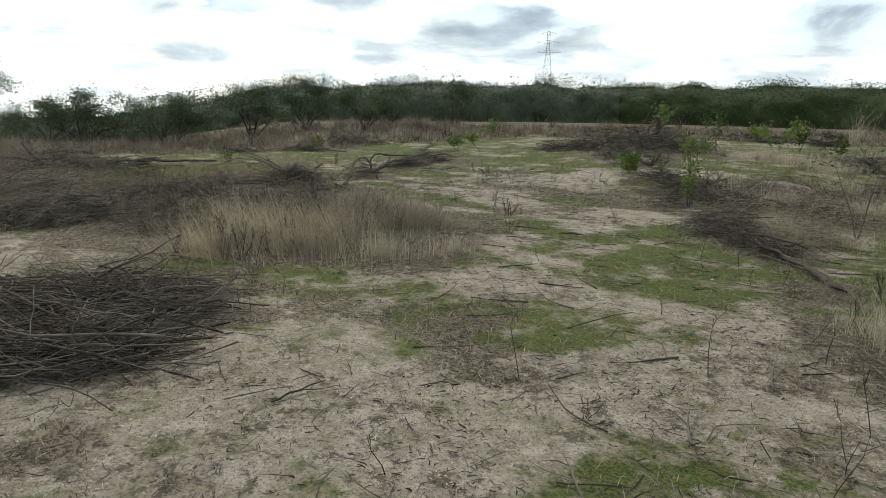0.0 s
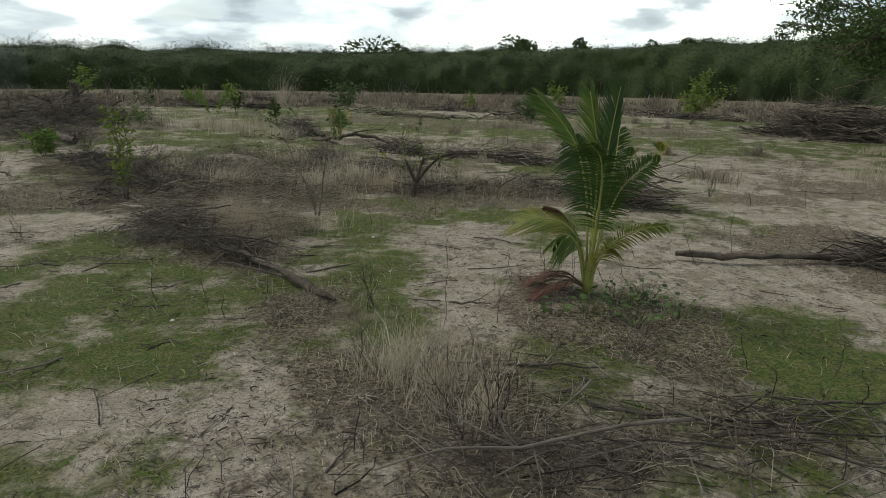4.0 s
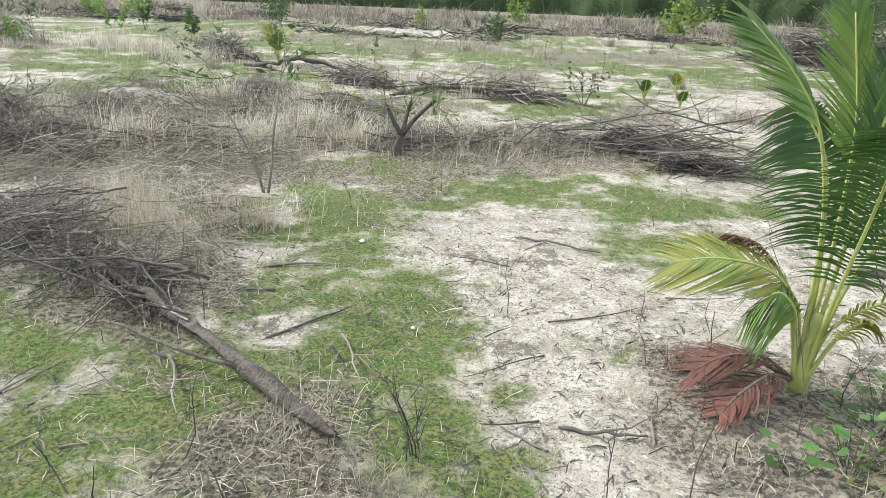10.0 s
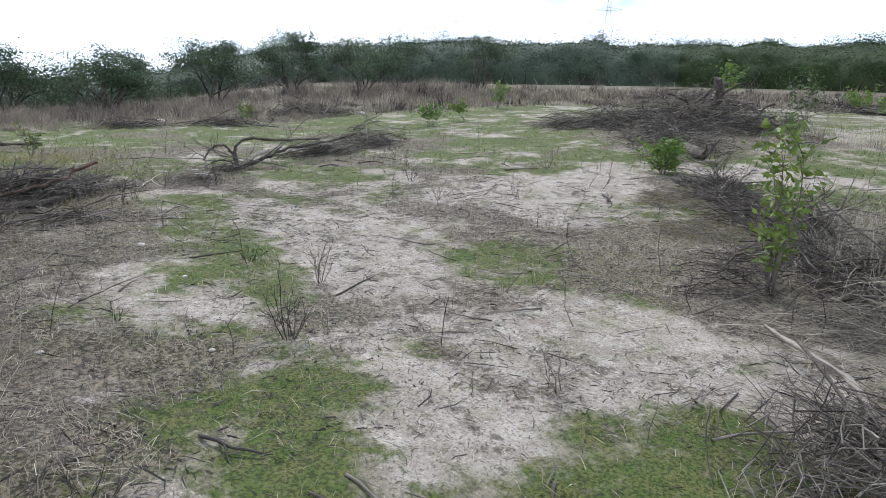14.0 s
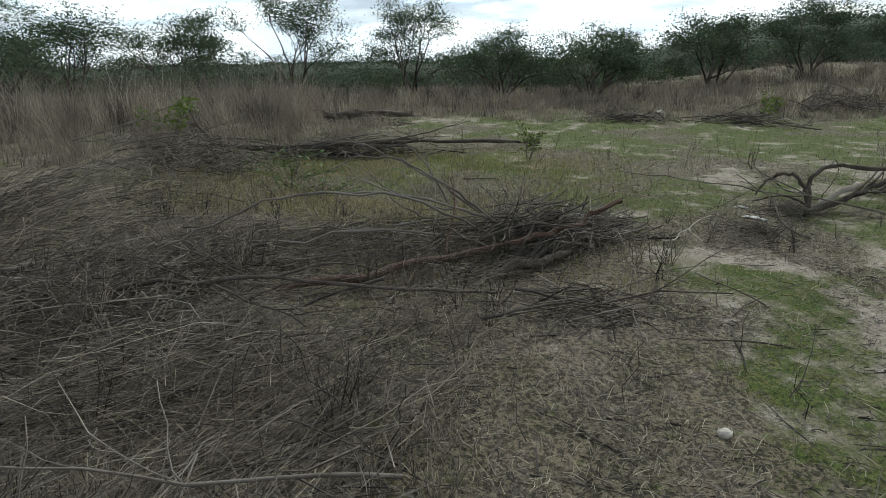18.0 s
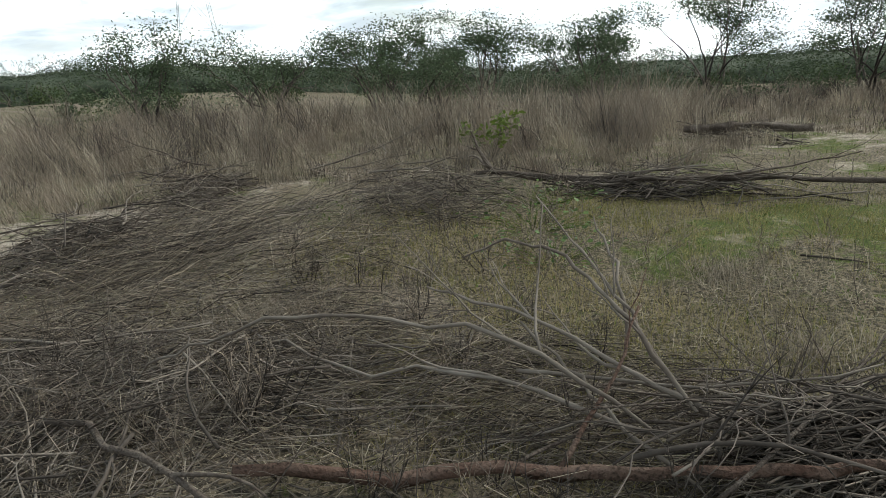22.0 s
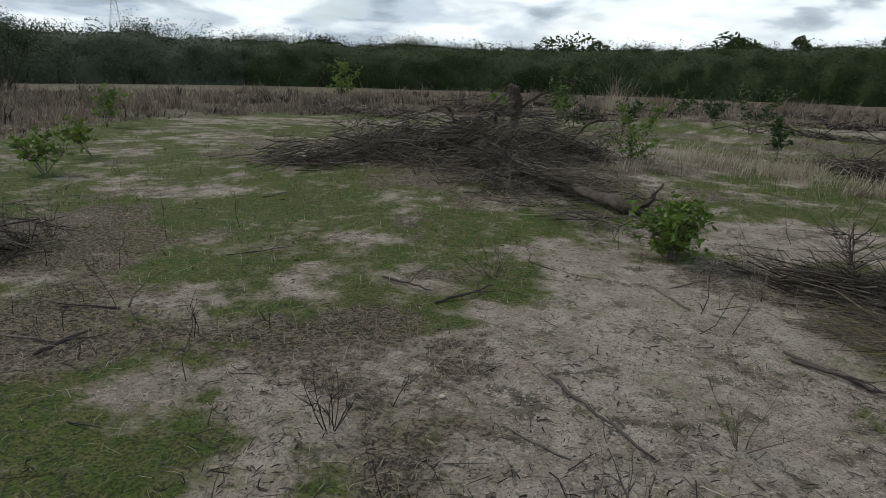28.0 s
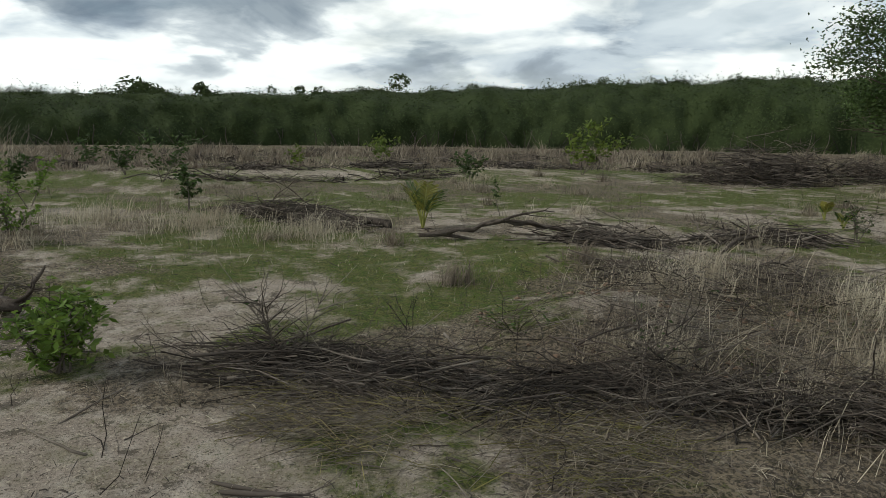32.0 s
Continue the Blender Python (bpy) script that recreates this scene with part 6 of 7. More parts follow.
sapling(-16.5, 31.0, 1.0, 0.8, 300, 0.07, LEAFB, 3)
sapling(-18.6, 32.0, 0.9, 0.7, 260, 0.07, LEAFB, 3)
sapling(-13.3, 35.4, 1.0, 0.7, 220, 0.07, LEAF, 2)
sapling(-7.0, 33.5, 0.8, 0.5, 160, 0.06, LEAFY, 2)
sapling(-6.4, 21.2, 0.62, 0.22, 40, 0.04, LEAF, 1, "thin shoot with a few dark leaves")
sapling(-23.7, 21.0, 0.8, 0.6, 260, 0.06, LEAFB, 3)
sapling(-26.5, 35.0, 1.7, 1.2, 380, 0.08, LEAFB, 3)
sapling(-14.2, 22.4, 1.35, 0.9, 300, 0.05, LEAF, 3, "leafy sapling growing behind the brush heap", 0.3)
sapling(-19.8, 16.6, 0.5, 0.6, 260, 0.055, LEAFB, 4, "green shrub at the end of the felled branches")
sapling(-20.6, 18.0, 0.6, 0.5, 160, 0.06, LEAFY, 2)
sapling(-17.6, 8.5, 0.40, 0.4, 130, 0.032, LEAFY, 3, "small yellow-green plant by a bare patch")
sapling(-18.4, 3.0, 0.75, 0.5, 240, 0.05, LEAFY, 3, "yellow-green plant in front of tall brown grass")
sapling(-13.0, 20.2, 0.45, 0.4, 160, 0.04, LEAFB, 3, "green sprout at the foot of the brush heap")
sapling(-22.6, 12.9, 0.45, 0.4, 160, 0.045, LEAFY, 3)
sapling(-9.0, 14.7, 0.5, 0.7, 26, 0.02, LEAF, 3, "bare thorny shoot rising from a row of twigs", 0.1)
sapling(-10.9, 15.9, 0.55, 0.8, 18, 0.02, LEAF, 4, "bare thorny shoot rising from a row of twigs", 0.1)
sapling(-2.7, 17.7, 0.5, 0.6, 130, 0.03, LEAF, 4, "low dark shrub beside thin branches")


# ---- coconut palm ----
def frond(parent, base, az, el, length, bend, leaf_len, material, wind, stalk=0.3, pairs=34, hang=0.25, stalk_mat=RACHIS, label="", roll=0.0, sweep=1.0):
    """A feather leaf: a tapering stalk with two rows of folded leaflets."""
    a = radians(az)
    steps = 22
    p = np.array(base, float)
    pts, up = [p.copy()], radians(el)
    for i in range(steps):
        f = (i + 1) / steps
        e = up - radians(bend) * f * f
        p = p + np.array([math.cos(a) * math.cos(e), math.sin(a) * math.cos(e), math.sin(e)]) * length / steps
        pts.append(p.copy())
    pts = np.array(pts)
    s = Soup()
    s.tube(pts, np.linspace(0.015, 0.003, len(pts)), 6)
    rib = part("frond", s, stalk_mat, parent, label)
    lf = Soup()
    side0 = np.array([-math.sin(a + roll), math.cos(a + roll), 0])
    wind = np.array(wind, float)
    V, Q, T = [], [], []
    n = 0
    for i in range(pairs):
        f = stalk + (1 - stalk) * (i + 0.5) / pairs
        k = f * steps
        j = min(int(k), steps - 1)
        at0 = pts[j] + (pts[j + 1] - pts[j]) * (k - j)
        along = pts[j + 1] - pts[j]
        along /= np.linalg.norm(along)
        for sgn in (-1, 1):
            ln = leaf_len * (0.55 + 0.6 * math.sin(math.pi * min(1, 0.25 + 0.8 * (f - stalk) / (1 - stalk)))) * rng.uniform(0.85, 1.1)
            d = along * sweep * (0.55 + 0.35 * f) + sgn * side0 * 0.85 + wind * rng.uniform(0.6, 1.2) + rng.normal(0, 0.05, 3)
            d /= np.linalg.norm(d)
            w = np.cross(d, np.cross(along, side0))
            w = w / (np.linalg.norm(w) + 1e-9) * 0.0095
            m1 = at0 + d * ln * 0.4 + np.array([0, 0, -hang * ln * 0.10])
            m2 = at0 + d * ln * 0.75 + np.array([0, 0, -hang * ln * 0.35])
            e = at0 + d * ln + wind * ln * 0.15 + np.array([0, 0, -hang * ln * 0.7])
            V += [at0 - w * 0.5, at0 + w * 0.5, m1 + w, m1 - w, m2 + w * 0.75, m2 - w * 0.75, e]
            Q += [(n, n + 1, n + 2, n + 3), (n + 3, n + 2, n + 4, n + 5)]
            T += [(n + 5, n + 4, n + 6)]
            n += 7
    lf.add(V, Q, T)
    part("leaflet", lf, material, rib, smooth_shade=False)["kind"] = "stuff"
    return rib


def feather(parent, line, side, leaf_len, pairs, stalk, sweep, hang, wind, material, label="", stalk_mat=RACHIS, width=0.0056, thick=0.010):
    """A palm frond whose stalk follows a smooth line; side is where its leaflets spread."""
    line = np.array(line, float)
    t = np.linspace(0, len(line) - 1, 25)
    pts = np.stack([np.interp(t, np.arange(len(line)), line[:, k]) for k in range(3)], -1)
    for _ in range(6):
        pts[1:-1] = (pts[:-2] + 2 * pts[1:-1] + pts[2:]) / 4
    s = Soup()
    s.tube(pts, np.linspace(thick, 0.0025, len(pts)), 7)
    rib = part("frond", s, stalk_mat, parent, label)
    wind, side, down = np.array(wind, float), np.array(side, float), np.array((0, 0, -1.0))
    V, Q, T, n = [], [], [], 0
    pairs = int(pairs * 1.3)
    for i in range(pairs):
        f = stalk + (1 - stalk) * (i + 0.5) / pairs
        k = min(int(f * 24), 23)
        root = pts[k] + (pts[k + 1] - pts[k]) * (f * 24 - k)
        along = pts[k + 1] - pts[k]
        along /= np.linalg.norm(along)
        out = side - along * (side @ along)
        out /= np.linalg.norm(out)
        g = (f - stalk) / (1 - stalk)
        for sgn in (-1, 1):
            if rng.uniform() < 0.04:
                continue
            ln = leaf_len * (0.45 + 0.7 * math.sin(math.pi * min(1, 0.22 + 0.72 * g))) * rng.uniform(0.82, 1.12)
            d = along * sweep * (0.7 + 0.5 * g) + sgn * out + rng.normal(0, 0.06, 3)
            d = d / np.linalg.norm(d)
            w = np.cross(d, np.cross(along, out))
            w = w / (np.linalg.norm(w) + 1e-9) * width
            pull = (wind + down * hang) * rng.uniform(0.75, 1.25)
            row = [root + d * ln * q * (1 - 0.15 * q * np.linalg.norm(pull)) + pull * ln * q * q for q in (0, 0.33, 0.66, 1.0)]
            V += [row[0] - w * 0.5, row[0] + w * 0.5, row[1] + w, row[1] - w, row[2] + w * 0.75, row[2] - w * 0.75, row[3]]
            Q += [(n, n + 1, n + 2, n + 3), (n + 3, n + 2, n + 4, n + 5)]
            T += [(n + 5, n + 4, n + 6)]
            n += 7
    lf = Soup()
    lf.add(V, Q, T)
    part("leaflet", lf, material, rib, smooth_shade=False)["kind"] = "stuff"


def palm():
    ob = thing("coconut_palm", -2.55, 10.49, turn=-17, label="young coconut palm with wind-blown green and yellow fronds", category="palm")
    s = Soup()
    s.tube([(0, 0, -0.05), (0.005, 0, 0.08), (0.01, 0, 0.2), (0.015, 0, 0.34)], [0.042, 0.038, 0.028, 0.016], 10)
    part("stem", s, RACHIS, ob, "yellowish sheathed stem")
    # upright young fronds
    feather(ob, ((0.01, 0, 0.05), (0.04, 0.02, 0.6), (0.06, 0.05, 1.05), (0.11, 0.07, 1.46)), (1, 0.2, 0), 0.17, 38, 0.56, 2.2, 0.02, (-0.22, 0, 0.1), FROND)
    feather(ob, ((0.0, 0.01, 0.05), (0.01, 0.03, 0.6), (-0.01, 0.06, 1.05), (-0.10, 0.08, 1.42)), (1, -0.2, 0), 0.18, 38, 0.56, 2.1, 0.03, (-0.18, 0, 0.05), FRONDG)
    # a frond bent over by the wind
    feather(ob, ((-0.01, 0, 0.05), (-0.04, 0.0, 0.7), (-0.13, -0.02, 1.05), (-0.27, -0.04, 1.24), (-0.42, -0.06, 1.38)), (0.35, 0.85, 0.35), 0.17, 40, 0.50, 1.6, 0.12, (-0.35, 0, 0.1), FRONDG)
    # dense fronds facing the path, their shade put into the darker green
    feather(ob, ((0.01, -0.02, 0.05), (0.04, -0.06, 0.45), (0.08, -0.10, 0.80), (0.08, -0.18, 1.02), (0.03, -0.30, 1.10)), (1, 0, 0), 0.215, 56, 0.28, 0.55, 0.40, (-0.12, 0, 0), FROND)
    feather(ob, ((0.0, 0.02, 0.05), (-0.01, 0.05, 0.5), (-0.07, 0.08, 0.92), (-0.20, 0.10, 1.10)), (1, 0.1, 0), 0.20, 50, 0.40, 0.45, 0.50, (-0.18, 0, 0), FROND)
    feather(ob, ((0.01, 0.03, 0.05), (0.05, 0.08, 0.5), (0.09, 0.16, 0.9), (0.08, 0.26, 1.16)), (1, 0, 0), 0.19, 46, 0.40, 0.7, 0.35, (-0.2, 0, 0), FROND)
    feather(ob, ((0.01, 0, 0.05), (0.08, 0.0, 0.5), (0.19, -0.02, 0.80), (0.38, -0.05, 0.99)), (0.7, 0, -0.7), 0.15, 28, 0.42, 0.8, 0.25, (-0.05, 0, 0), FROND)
    # yellowing lower fronds
    feather(ob, ((-0.02, 0, 0.05), (-0.05, -0.02, 0.36), (-0.18, -0.05, 0.51), (-0.38, -0.08, 0.53), (-0.53, -0.08, 0.48)), (0, 0.8, 0.5), 0.21, 32, 0.36, 0.9, 0.22, (-0.45, 0, 0), FRONDY, "yellowing lower frond")
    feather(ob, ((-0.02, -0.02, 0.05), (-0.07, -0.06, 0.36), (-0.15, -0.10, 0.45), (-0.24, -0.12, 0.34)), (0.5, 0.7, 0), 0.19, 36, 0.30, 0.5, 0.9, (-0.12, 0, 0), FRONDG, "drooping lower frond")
    feather(ob, ((0.02, 0, 0.05), (0.05, 0, 0.28), (0.16, 0, 0.40), (0.34, -0.02, 0.52), (0.50, -0.02, 0.56)), (0.2, 0.5, -0.8), 0.11, 26, 0.34, 0.8, 0.3, (0, 0, 0), FRONDY, "small yellowing frond with a brown tip")
    feather(ob, ((0.02, -0.02, 0.05), (0.07, -0.04, 0.24), (0.13, -0.06, 0.35), (0.17, -0.07, 0.37)), (0.3, 0.6, -0.6), 0.13, 16, 0.4, 0.6, 0.5, (-0.05, 0, 0), FRONDY, "yellowing lower frond")
    feather(ob, ((-0.01, 0.02, 0.05), (-0.10, 0.02, 0.42), (-0.24, 0.02, 0.58), (-0.36, 0.0, 0.60)), (0, 0.7, -0.6), 0.07, 16, 0.5, 0.6, 0.6, (-0.2, 0, 0), FRONDD, "brown withered frond")
    # dead fronds that droop to the ground
    for line, ln in ((((-0.03, -0.03, 0.06), (-0.14, -0.06, 0.15), (-0.28, -0.10, 0.14), (-0.40, -0.14, 0.05)), 0.19), (((-0.03, -0.04, 0.06), (-0.12, -0.14, 0.12), (-0.22, -0.26, 0.07), (-0.28, -0.36, 0.02)), 0.17),
                     (((-0.03, -0.03, 0.05), (-0.16, -0.0, 0.10), (-0.30, 0.02, 0.07), (-0.42, 0.02, 0.02)), 0.15)):
        feather(ob, line, (0.4, -0.8, 0), ln, 20, 0.2, 0.9, 0.22, (-0.30, -0.05, 0), FRONDD, "dead red-brown frond drooping to the ground", REDBARK, 0.005, 0.009)


def palm_seedling(x, y, tall, fronds, label="palm seedling with narrow yellow-green fronds"):
    ob = thing("palm_seedling", x, y, turn=rng.uniform(0, 360), label=label, category="palm", group="palm seedlings")
    for i in range(fronds):
        frond(ob, (0, 0, 0), 360 * i / fronds + rng.normal(0, 15), rng.uniform(70, 84), tall * rng.uniform(0.8, 1.1), rng.uniform(20, 45), tall * 0.32, FRONDY if i % 3 else FROND, (-0.2, 0, 0.1), 0.35, 16, 0.4)


palm_seedling(-8.04, 20.5, 0.72, 6)
palm_seedling(-1.7, 18.6, 0.32, 4)
palm_seedling(-1.3, 18.0, 0.30, 3)
palm_seedling(-1.05, 19.4, 0.35, 3)
palm()


def weed(x, y, wide, leaves, leaf, material=LEAFW, label="low broad-leaved weed at the palm's foot"):
    ob = thing("weed", x, y, label=label, category="weed", group="weeds")
    s, lf = Soup(), Soup()
    for _ in range(leaves):
        a, r = rng.uniform(0, 2 * math.pi), wide * math.sqrt(rng.uniform(0, 1))
        top = np.array([r * math.cos(a), r * math.sin(a), rng.uniform(0.04, 0.16)])
        s.tube([(top[0] * 0.3, top[1] * 0.3, 0), top * np.array([0.7, 0.7, 0.7]), top], [0.002, 0.0018, 0.0012], 3)
        n = np.array([rng.normal(0, 0.4), rng.normal(0, 0.4), 1.0])
        n /= np.linalg.norm(n)
        u = np.cross(n, (math.cos(a), math.sin(a), 0.1))
        u /= np.linalg.norm(u)
        v = np.cross(n, u)
        k = leaf * rng.uniform(0.6, 1.3)
        ring = [top + k * (math.cos(t) * u * 0.75 + math.sin(t) * v * (1.0 + 0.25 * math.sin(t))) - n * 0.10 * k * abs(math.cos(t)) for t in np.linspace(0, 2 * math.pi, 9)[:-1]]
        b = [top] + ring
        lf.add(b, None, [(0, i, i % 8 + 1) for i in range(1, 9)])
    part("stem", s, BLADE, ob)["kind"] = "stuff"
    part("leaves", lf, material, ob)["kind"] = "stuff"


for spot in ((-2.35, 10.25, 0.20, 24, 0.022), (-2.15, 10.4, 0.22, 22, 0.020), (-2.55, 10.0, 0.18, 18, 0.026), (-2.25, 9.95, 0.22, 22, 0.022), (-2.75, 9.98, 0.12, 8, 0.028), (-1.95, 10.15, 0.2, 16, 0.020)):
    weed(*spot)
for spot in ((-16.0, 5.6, 0.7, 90, 0.022), (-15.4, 6.1, 0.6, 70, 0.02), (-15.0, 6.6, 0.5, 60, 0.02), (-9.2, 15.9, 0.35, 40, 0.016), (-10.6, 10.2, 0.2, 20, 0.014)):
    weed(*spot, label="patch of low green weeds in thin grass")


# ---- shade tree, crate, poles ----
def shade_tree():
    ob = thing("shade_tree", 5.15, 19.6, label="spreading dark thorn tree with two leaning trunks", category="tree")
    wood, tips = Soup(), []
    for start, way, ln, r in (((-0.15, 0.1, -0.1), (-0.10, 0.15, 1.0), 1.3, 0.13), ((0.2, 0.0, -0.1), (0.42, -0.05, 1.0), 1.5, 0.17)):
        pts, rad = wander(start, way, ln, 6, 0.06, r, r * 0.72)
        wood.tube(pts, rad, 10)
        for i in range(5):
            a = rng.uniform(0, 2 * math.pi)
            d = np.array([math.cos(a), math.sin(a), rng.uniform(0.45, 0.9)])
            branching(wood, pts[rng.integers(4, 7)], d, 1.7, r * 0.5, 3, tips, 0.13, (2, 4), 0.005)
    for d in ((-1.0, 0.0, 0.42), (-0.9, -0.5, 0.38), (0.9, 0.3, 0.5), (-0.8, 0.6, 0.4)):
        branching(wood, np.array((-0.1, 0.1, 1.35)), d, 1.75, 0.075, 3, tips, 0.10, (2, 4), 0.0)
    part("trunk", wood, BARK, ob)
    tips = np.array(tips)
    tips = tips[(tips[:, 2] > 1.9) & (tips[:, 0] > -3.3)]
    crown = Soup()
    n = 80000
    leaf_quads(crown, tips[rng.integers(0, len(tips), n)] + rng.normal(0, 0.24, (n, 3)) * np.array([1.2, 1.2, 0.7]), 0.05)
    part("crown", crown, LEAF, ob, smooth_shade=False)


shade_tree()


def box_part(name, parent, cx, cy, cz, sx, sy, sz, material, bevel=0.006, turn=0.0):
    bm = bmesh.new()
    bmesh.ops.create_cube(bm, size=1.0, matrix=pose(cx, cy, cz, 0, 0, turn) @ Matrix.Diagonal((sx, sy, sz, 1)))
    bmesh.ops.bevel(bm, geom=bm.edges[:], offset=bevel, segments=2, affect="EDGES")
    me = bpy.data.meshes.new(name)
    bm.to_mesh(me)
    bm.free()
    me.materials.append(material)
    ob = new(name, me)
    ob.parent = parent
    return ob


def crate():
    ob = thing("plastic_crate", 4.55, 19.45, turn=-10, label="open green plastic crate at the tree's foot", category="crate")
    box_part("base", ob, 0, 0, 0.02, 0.52, 0.34, 0.02, GREENBOX)
    for nm, x, y, sx, sy in (("side", 0, 0.165, 0.54, 0.02), ("side", 0, -0.165, 0.54, 0.02), ("end", 0.26, 0, 0.02, 0.31), ("end", -0.26, 0, 0.02, 0.31)):
        box_part(nm, ob, x, y, 0.12, sx, sy, 0.22, GREENBOX)


crate()
for dx, lean in ((-0.02, 0.55), (0.18, 0.42), (0.28, 0.38)):
    b = at(4.35 + dx, 19.25, 0.0)
    log_line("leaning_pole", [b, (b[0] + 0.2 + lean * 0.4, b[1] + 0.1, b[2] + 0.55), (b[0] + 0.4 + lean * 0.75, b[1] + 0.2, b[2] + 1.1)], 0.016, 0.011, BARE, "thin pale pole leaning on the tree trunk", "pole", group="leaning poles")


def lumps(name, x, y, rx, ry, n, size, material, label, category, high=0.03):
    """A scatter of small uneven lumps gathered as one thing."""
    s = Soup()
    for _ in range(n):
        a, r = rng.uniform(0, 2 * math.pi), math.sqrt(rng.uniform(0, 1))
        px, py = x + rx * r * math.cos(a), y + ry * r * math.sin(a)
        k = size * rng.uniform(0.5, 1.4)
        base = np.array([(1, 0, 0), (0.3, 0.95, 0), (-0.8, 0.6, 0), (-0.8, -0.6, 0), (0.3, -0.95, 0), (0.2, 0.1, 0.8), (-0.2, -0.1, 0.7)]) * k + rng.normal(0, 0.15 * k, (7, 3))
        c = np.array([px, py, ground_z(px, py) + rng.uniform(0, high) - 0.2 * k])
        s.add(base + c, None, [(0, 1, 5), (1, 2, 5), (2, 6, 5), (2, 3, 6), (3, 4, 6), (4, 0, 6), (0, 5, 6), (0, 4, 3), (0, 3, 2), (0, 2, 1)])
    ob = new(name, s.mesh(name, material))
    return tagged(ob, label, category, kind="stuff")


lumps("fire_spot", 1.75, 14.35, 0.55, 0.22, 160, 0.035, ASH, "black charred remains of a small fire on sand", "ash", 0.06)
lumps("soil_clods", -7.5, 15.5, 2.2, 1.6, 140, 0.03, surface("clods", (0.30, 0.21, 0.15), (0.22, 0.15, 0.11), 20, bump=0.5), "reddish soil clods on the little mounds", "soil")


def stone(x, y, r, label="small pale stone on the soil"):
    bm = bmesh.new()
    bmesh.ops.create_icosphere(bm, subdivisions=2, radius=r)
    for v in bm.verts:
        v.co *= 1 + 0.25 * noise.noise(v.co * (1.5 / r) + Vector((x, y, 0)))
        v.co.z *= 0.6
    me = bpy.data.meshes.new("stone")
    bm.to_mesh(me)
    bm.free()
    me.materials.append(STONE)
    ob = new("stone", me)
    ob.matrix_world = pose(x, y, ground_z(x, y) + r * 0.35, 0, 0, rng.uniform(0, 360))
    return tagged(ob, label, "stone", "stones")


for x, y, r in ((-6.42, 13.28, 0.055), (-4.63, 11.97, 0.018), (-4.15, 10.88, 0.012), (-11.36, 9.5, 0.03), (-12.98, 13.35, 0.016), (-10.3, 9.69, 0.018), (-9.14, 8.86, 0.018), (-8.95, 9.63, 0.016),
                (-3.0, 10.9, 0.015), (-5.2, 9.4, 0.015), (-13.4, 12.2, 0.018), (-23.5, 11.0, 0.10), (-24.0, 16.5, 0.09)):
    stone(x, y, r)


def white_scrap(x, y, size, turn):
    """A crumpled scrap of white sheet."""
    ob = thing("plastic_scrap", x, y, ground_z(x, y) + 0.004, turn, "crumpled dirty white plastic scrap on the grass", "litter", "plastic scraps")
    n = 13
    u, v = np.meshgrid(np.linspace(-1, 1, n), np.linspace(-1, 1, 9))
    X, Yv = u * size, v * size * 0.32 * (0.6 + 0.5 * np.cos(u * 3.5) ** 2)
    Z = 0.03 + 0.03 * fbm(u * 3 + x, v * 3 + y, 1.0, 17) * (1 - 0.5 * u * u)
    s = Soup()
    i, j = np.meshgrid(np.arange(8), np.arange(n - 1), indexing="ij")
    a = i * n + j
    s.add(np.stack([X.ravel(), Yv.ravel(), Z.ravel() - 0.03], -1), np.stack([a, a + 1, a + n + 1, a + n], -1).reshape(-1, 4))
    o = part("sheet", s, WHITE, ob)
    m = o.modifiers.new("thick", "SOLIDIFY")
    m.thickness = 0.004


white_scrap(-14.89, 10.55, 0.10, 55)
white_scrap(-15.3, 10.54, 0.06, 70)


def rope():
    x, y = -14.05, 9.8
    ob = thing("rope", x, y, label="knotted piece of pale rope on dry grass", category="rope")
    base = np.array((x, y, 0.0))

    def strand(pts, r):
        pts = np.array([at(*p) for p in pts]) - base - np.array((0, 0, ground_z(x, y)))
        t = np.linspace(0, len(pts) - 1, 6 * len(pts))
        k = np.stack([np.interp(t, np.arange(len(pts)), pts[:, i]) for i in range(3)], -1)
        for _ in range(4):
            k[1:-1] = (k[:-2] + 2 * k[1:-1] + k[2:]) / 4
        s = Soup()
        s.tube(k, np.full(len(k), r), 6)
        part("strand", s, ROPE, ob)

    strand(((-13.98, 9.64, 0.03), (-13.97, 9.70, 0.03), (-14.01, 9.75, 0.04), (-14.10, 9.78, 0.06), (-14.12, 9.85, 0.08)), 0.0065)
    strand(((-14.12, 9.85, 0.08), (-14.10, 9.88, 0.06), (-14.05, 9.95, 0.02)), 0.006)
    strand(((-14.12, 9.85, 0.08), (-14.20, 9.89, 0.10), (-14.31, 9.96, 0.12), (-14.39, 10.07, 0.14)), 0.004)
    k = Soup()
    c = np.array(at(-14.12, 9.85, 0.08)) - base - np.array((0, 0, ground_z(x, y)))
    k.tube([c - (0.012, 0.012, 0), c, c + (0.010, 0.016, 0.002)], [0.010, 0.015, 0.009], 8)
    part("knot", k, ROPE, ob)


rope()


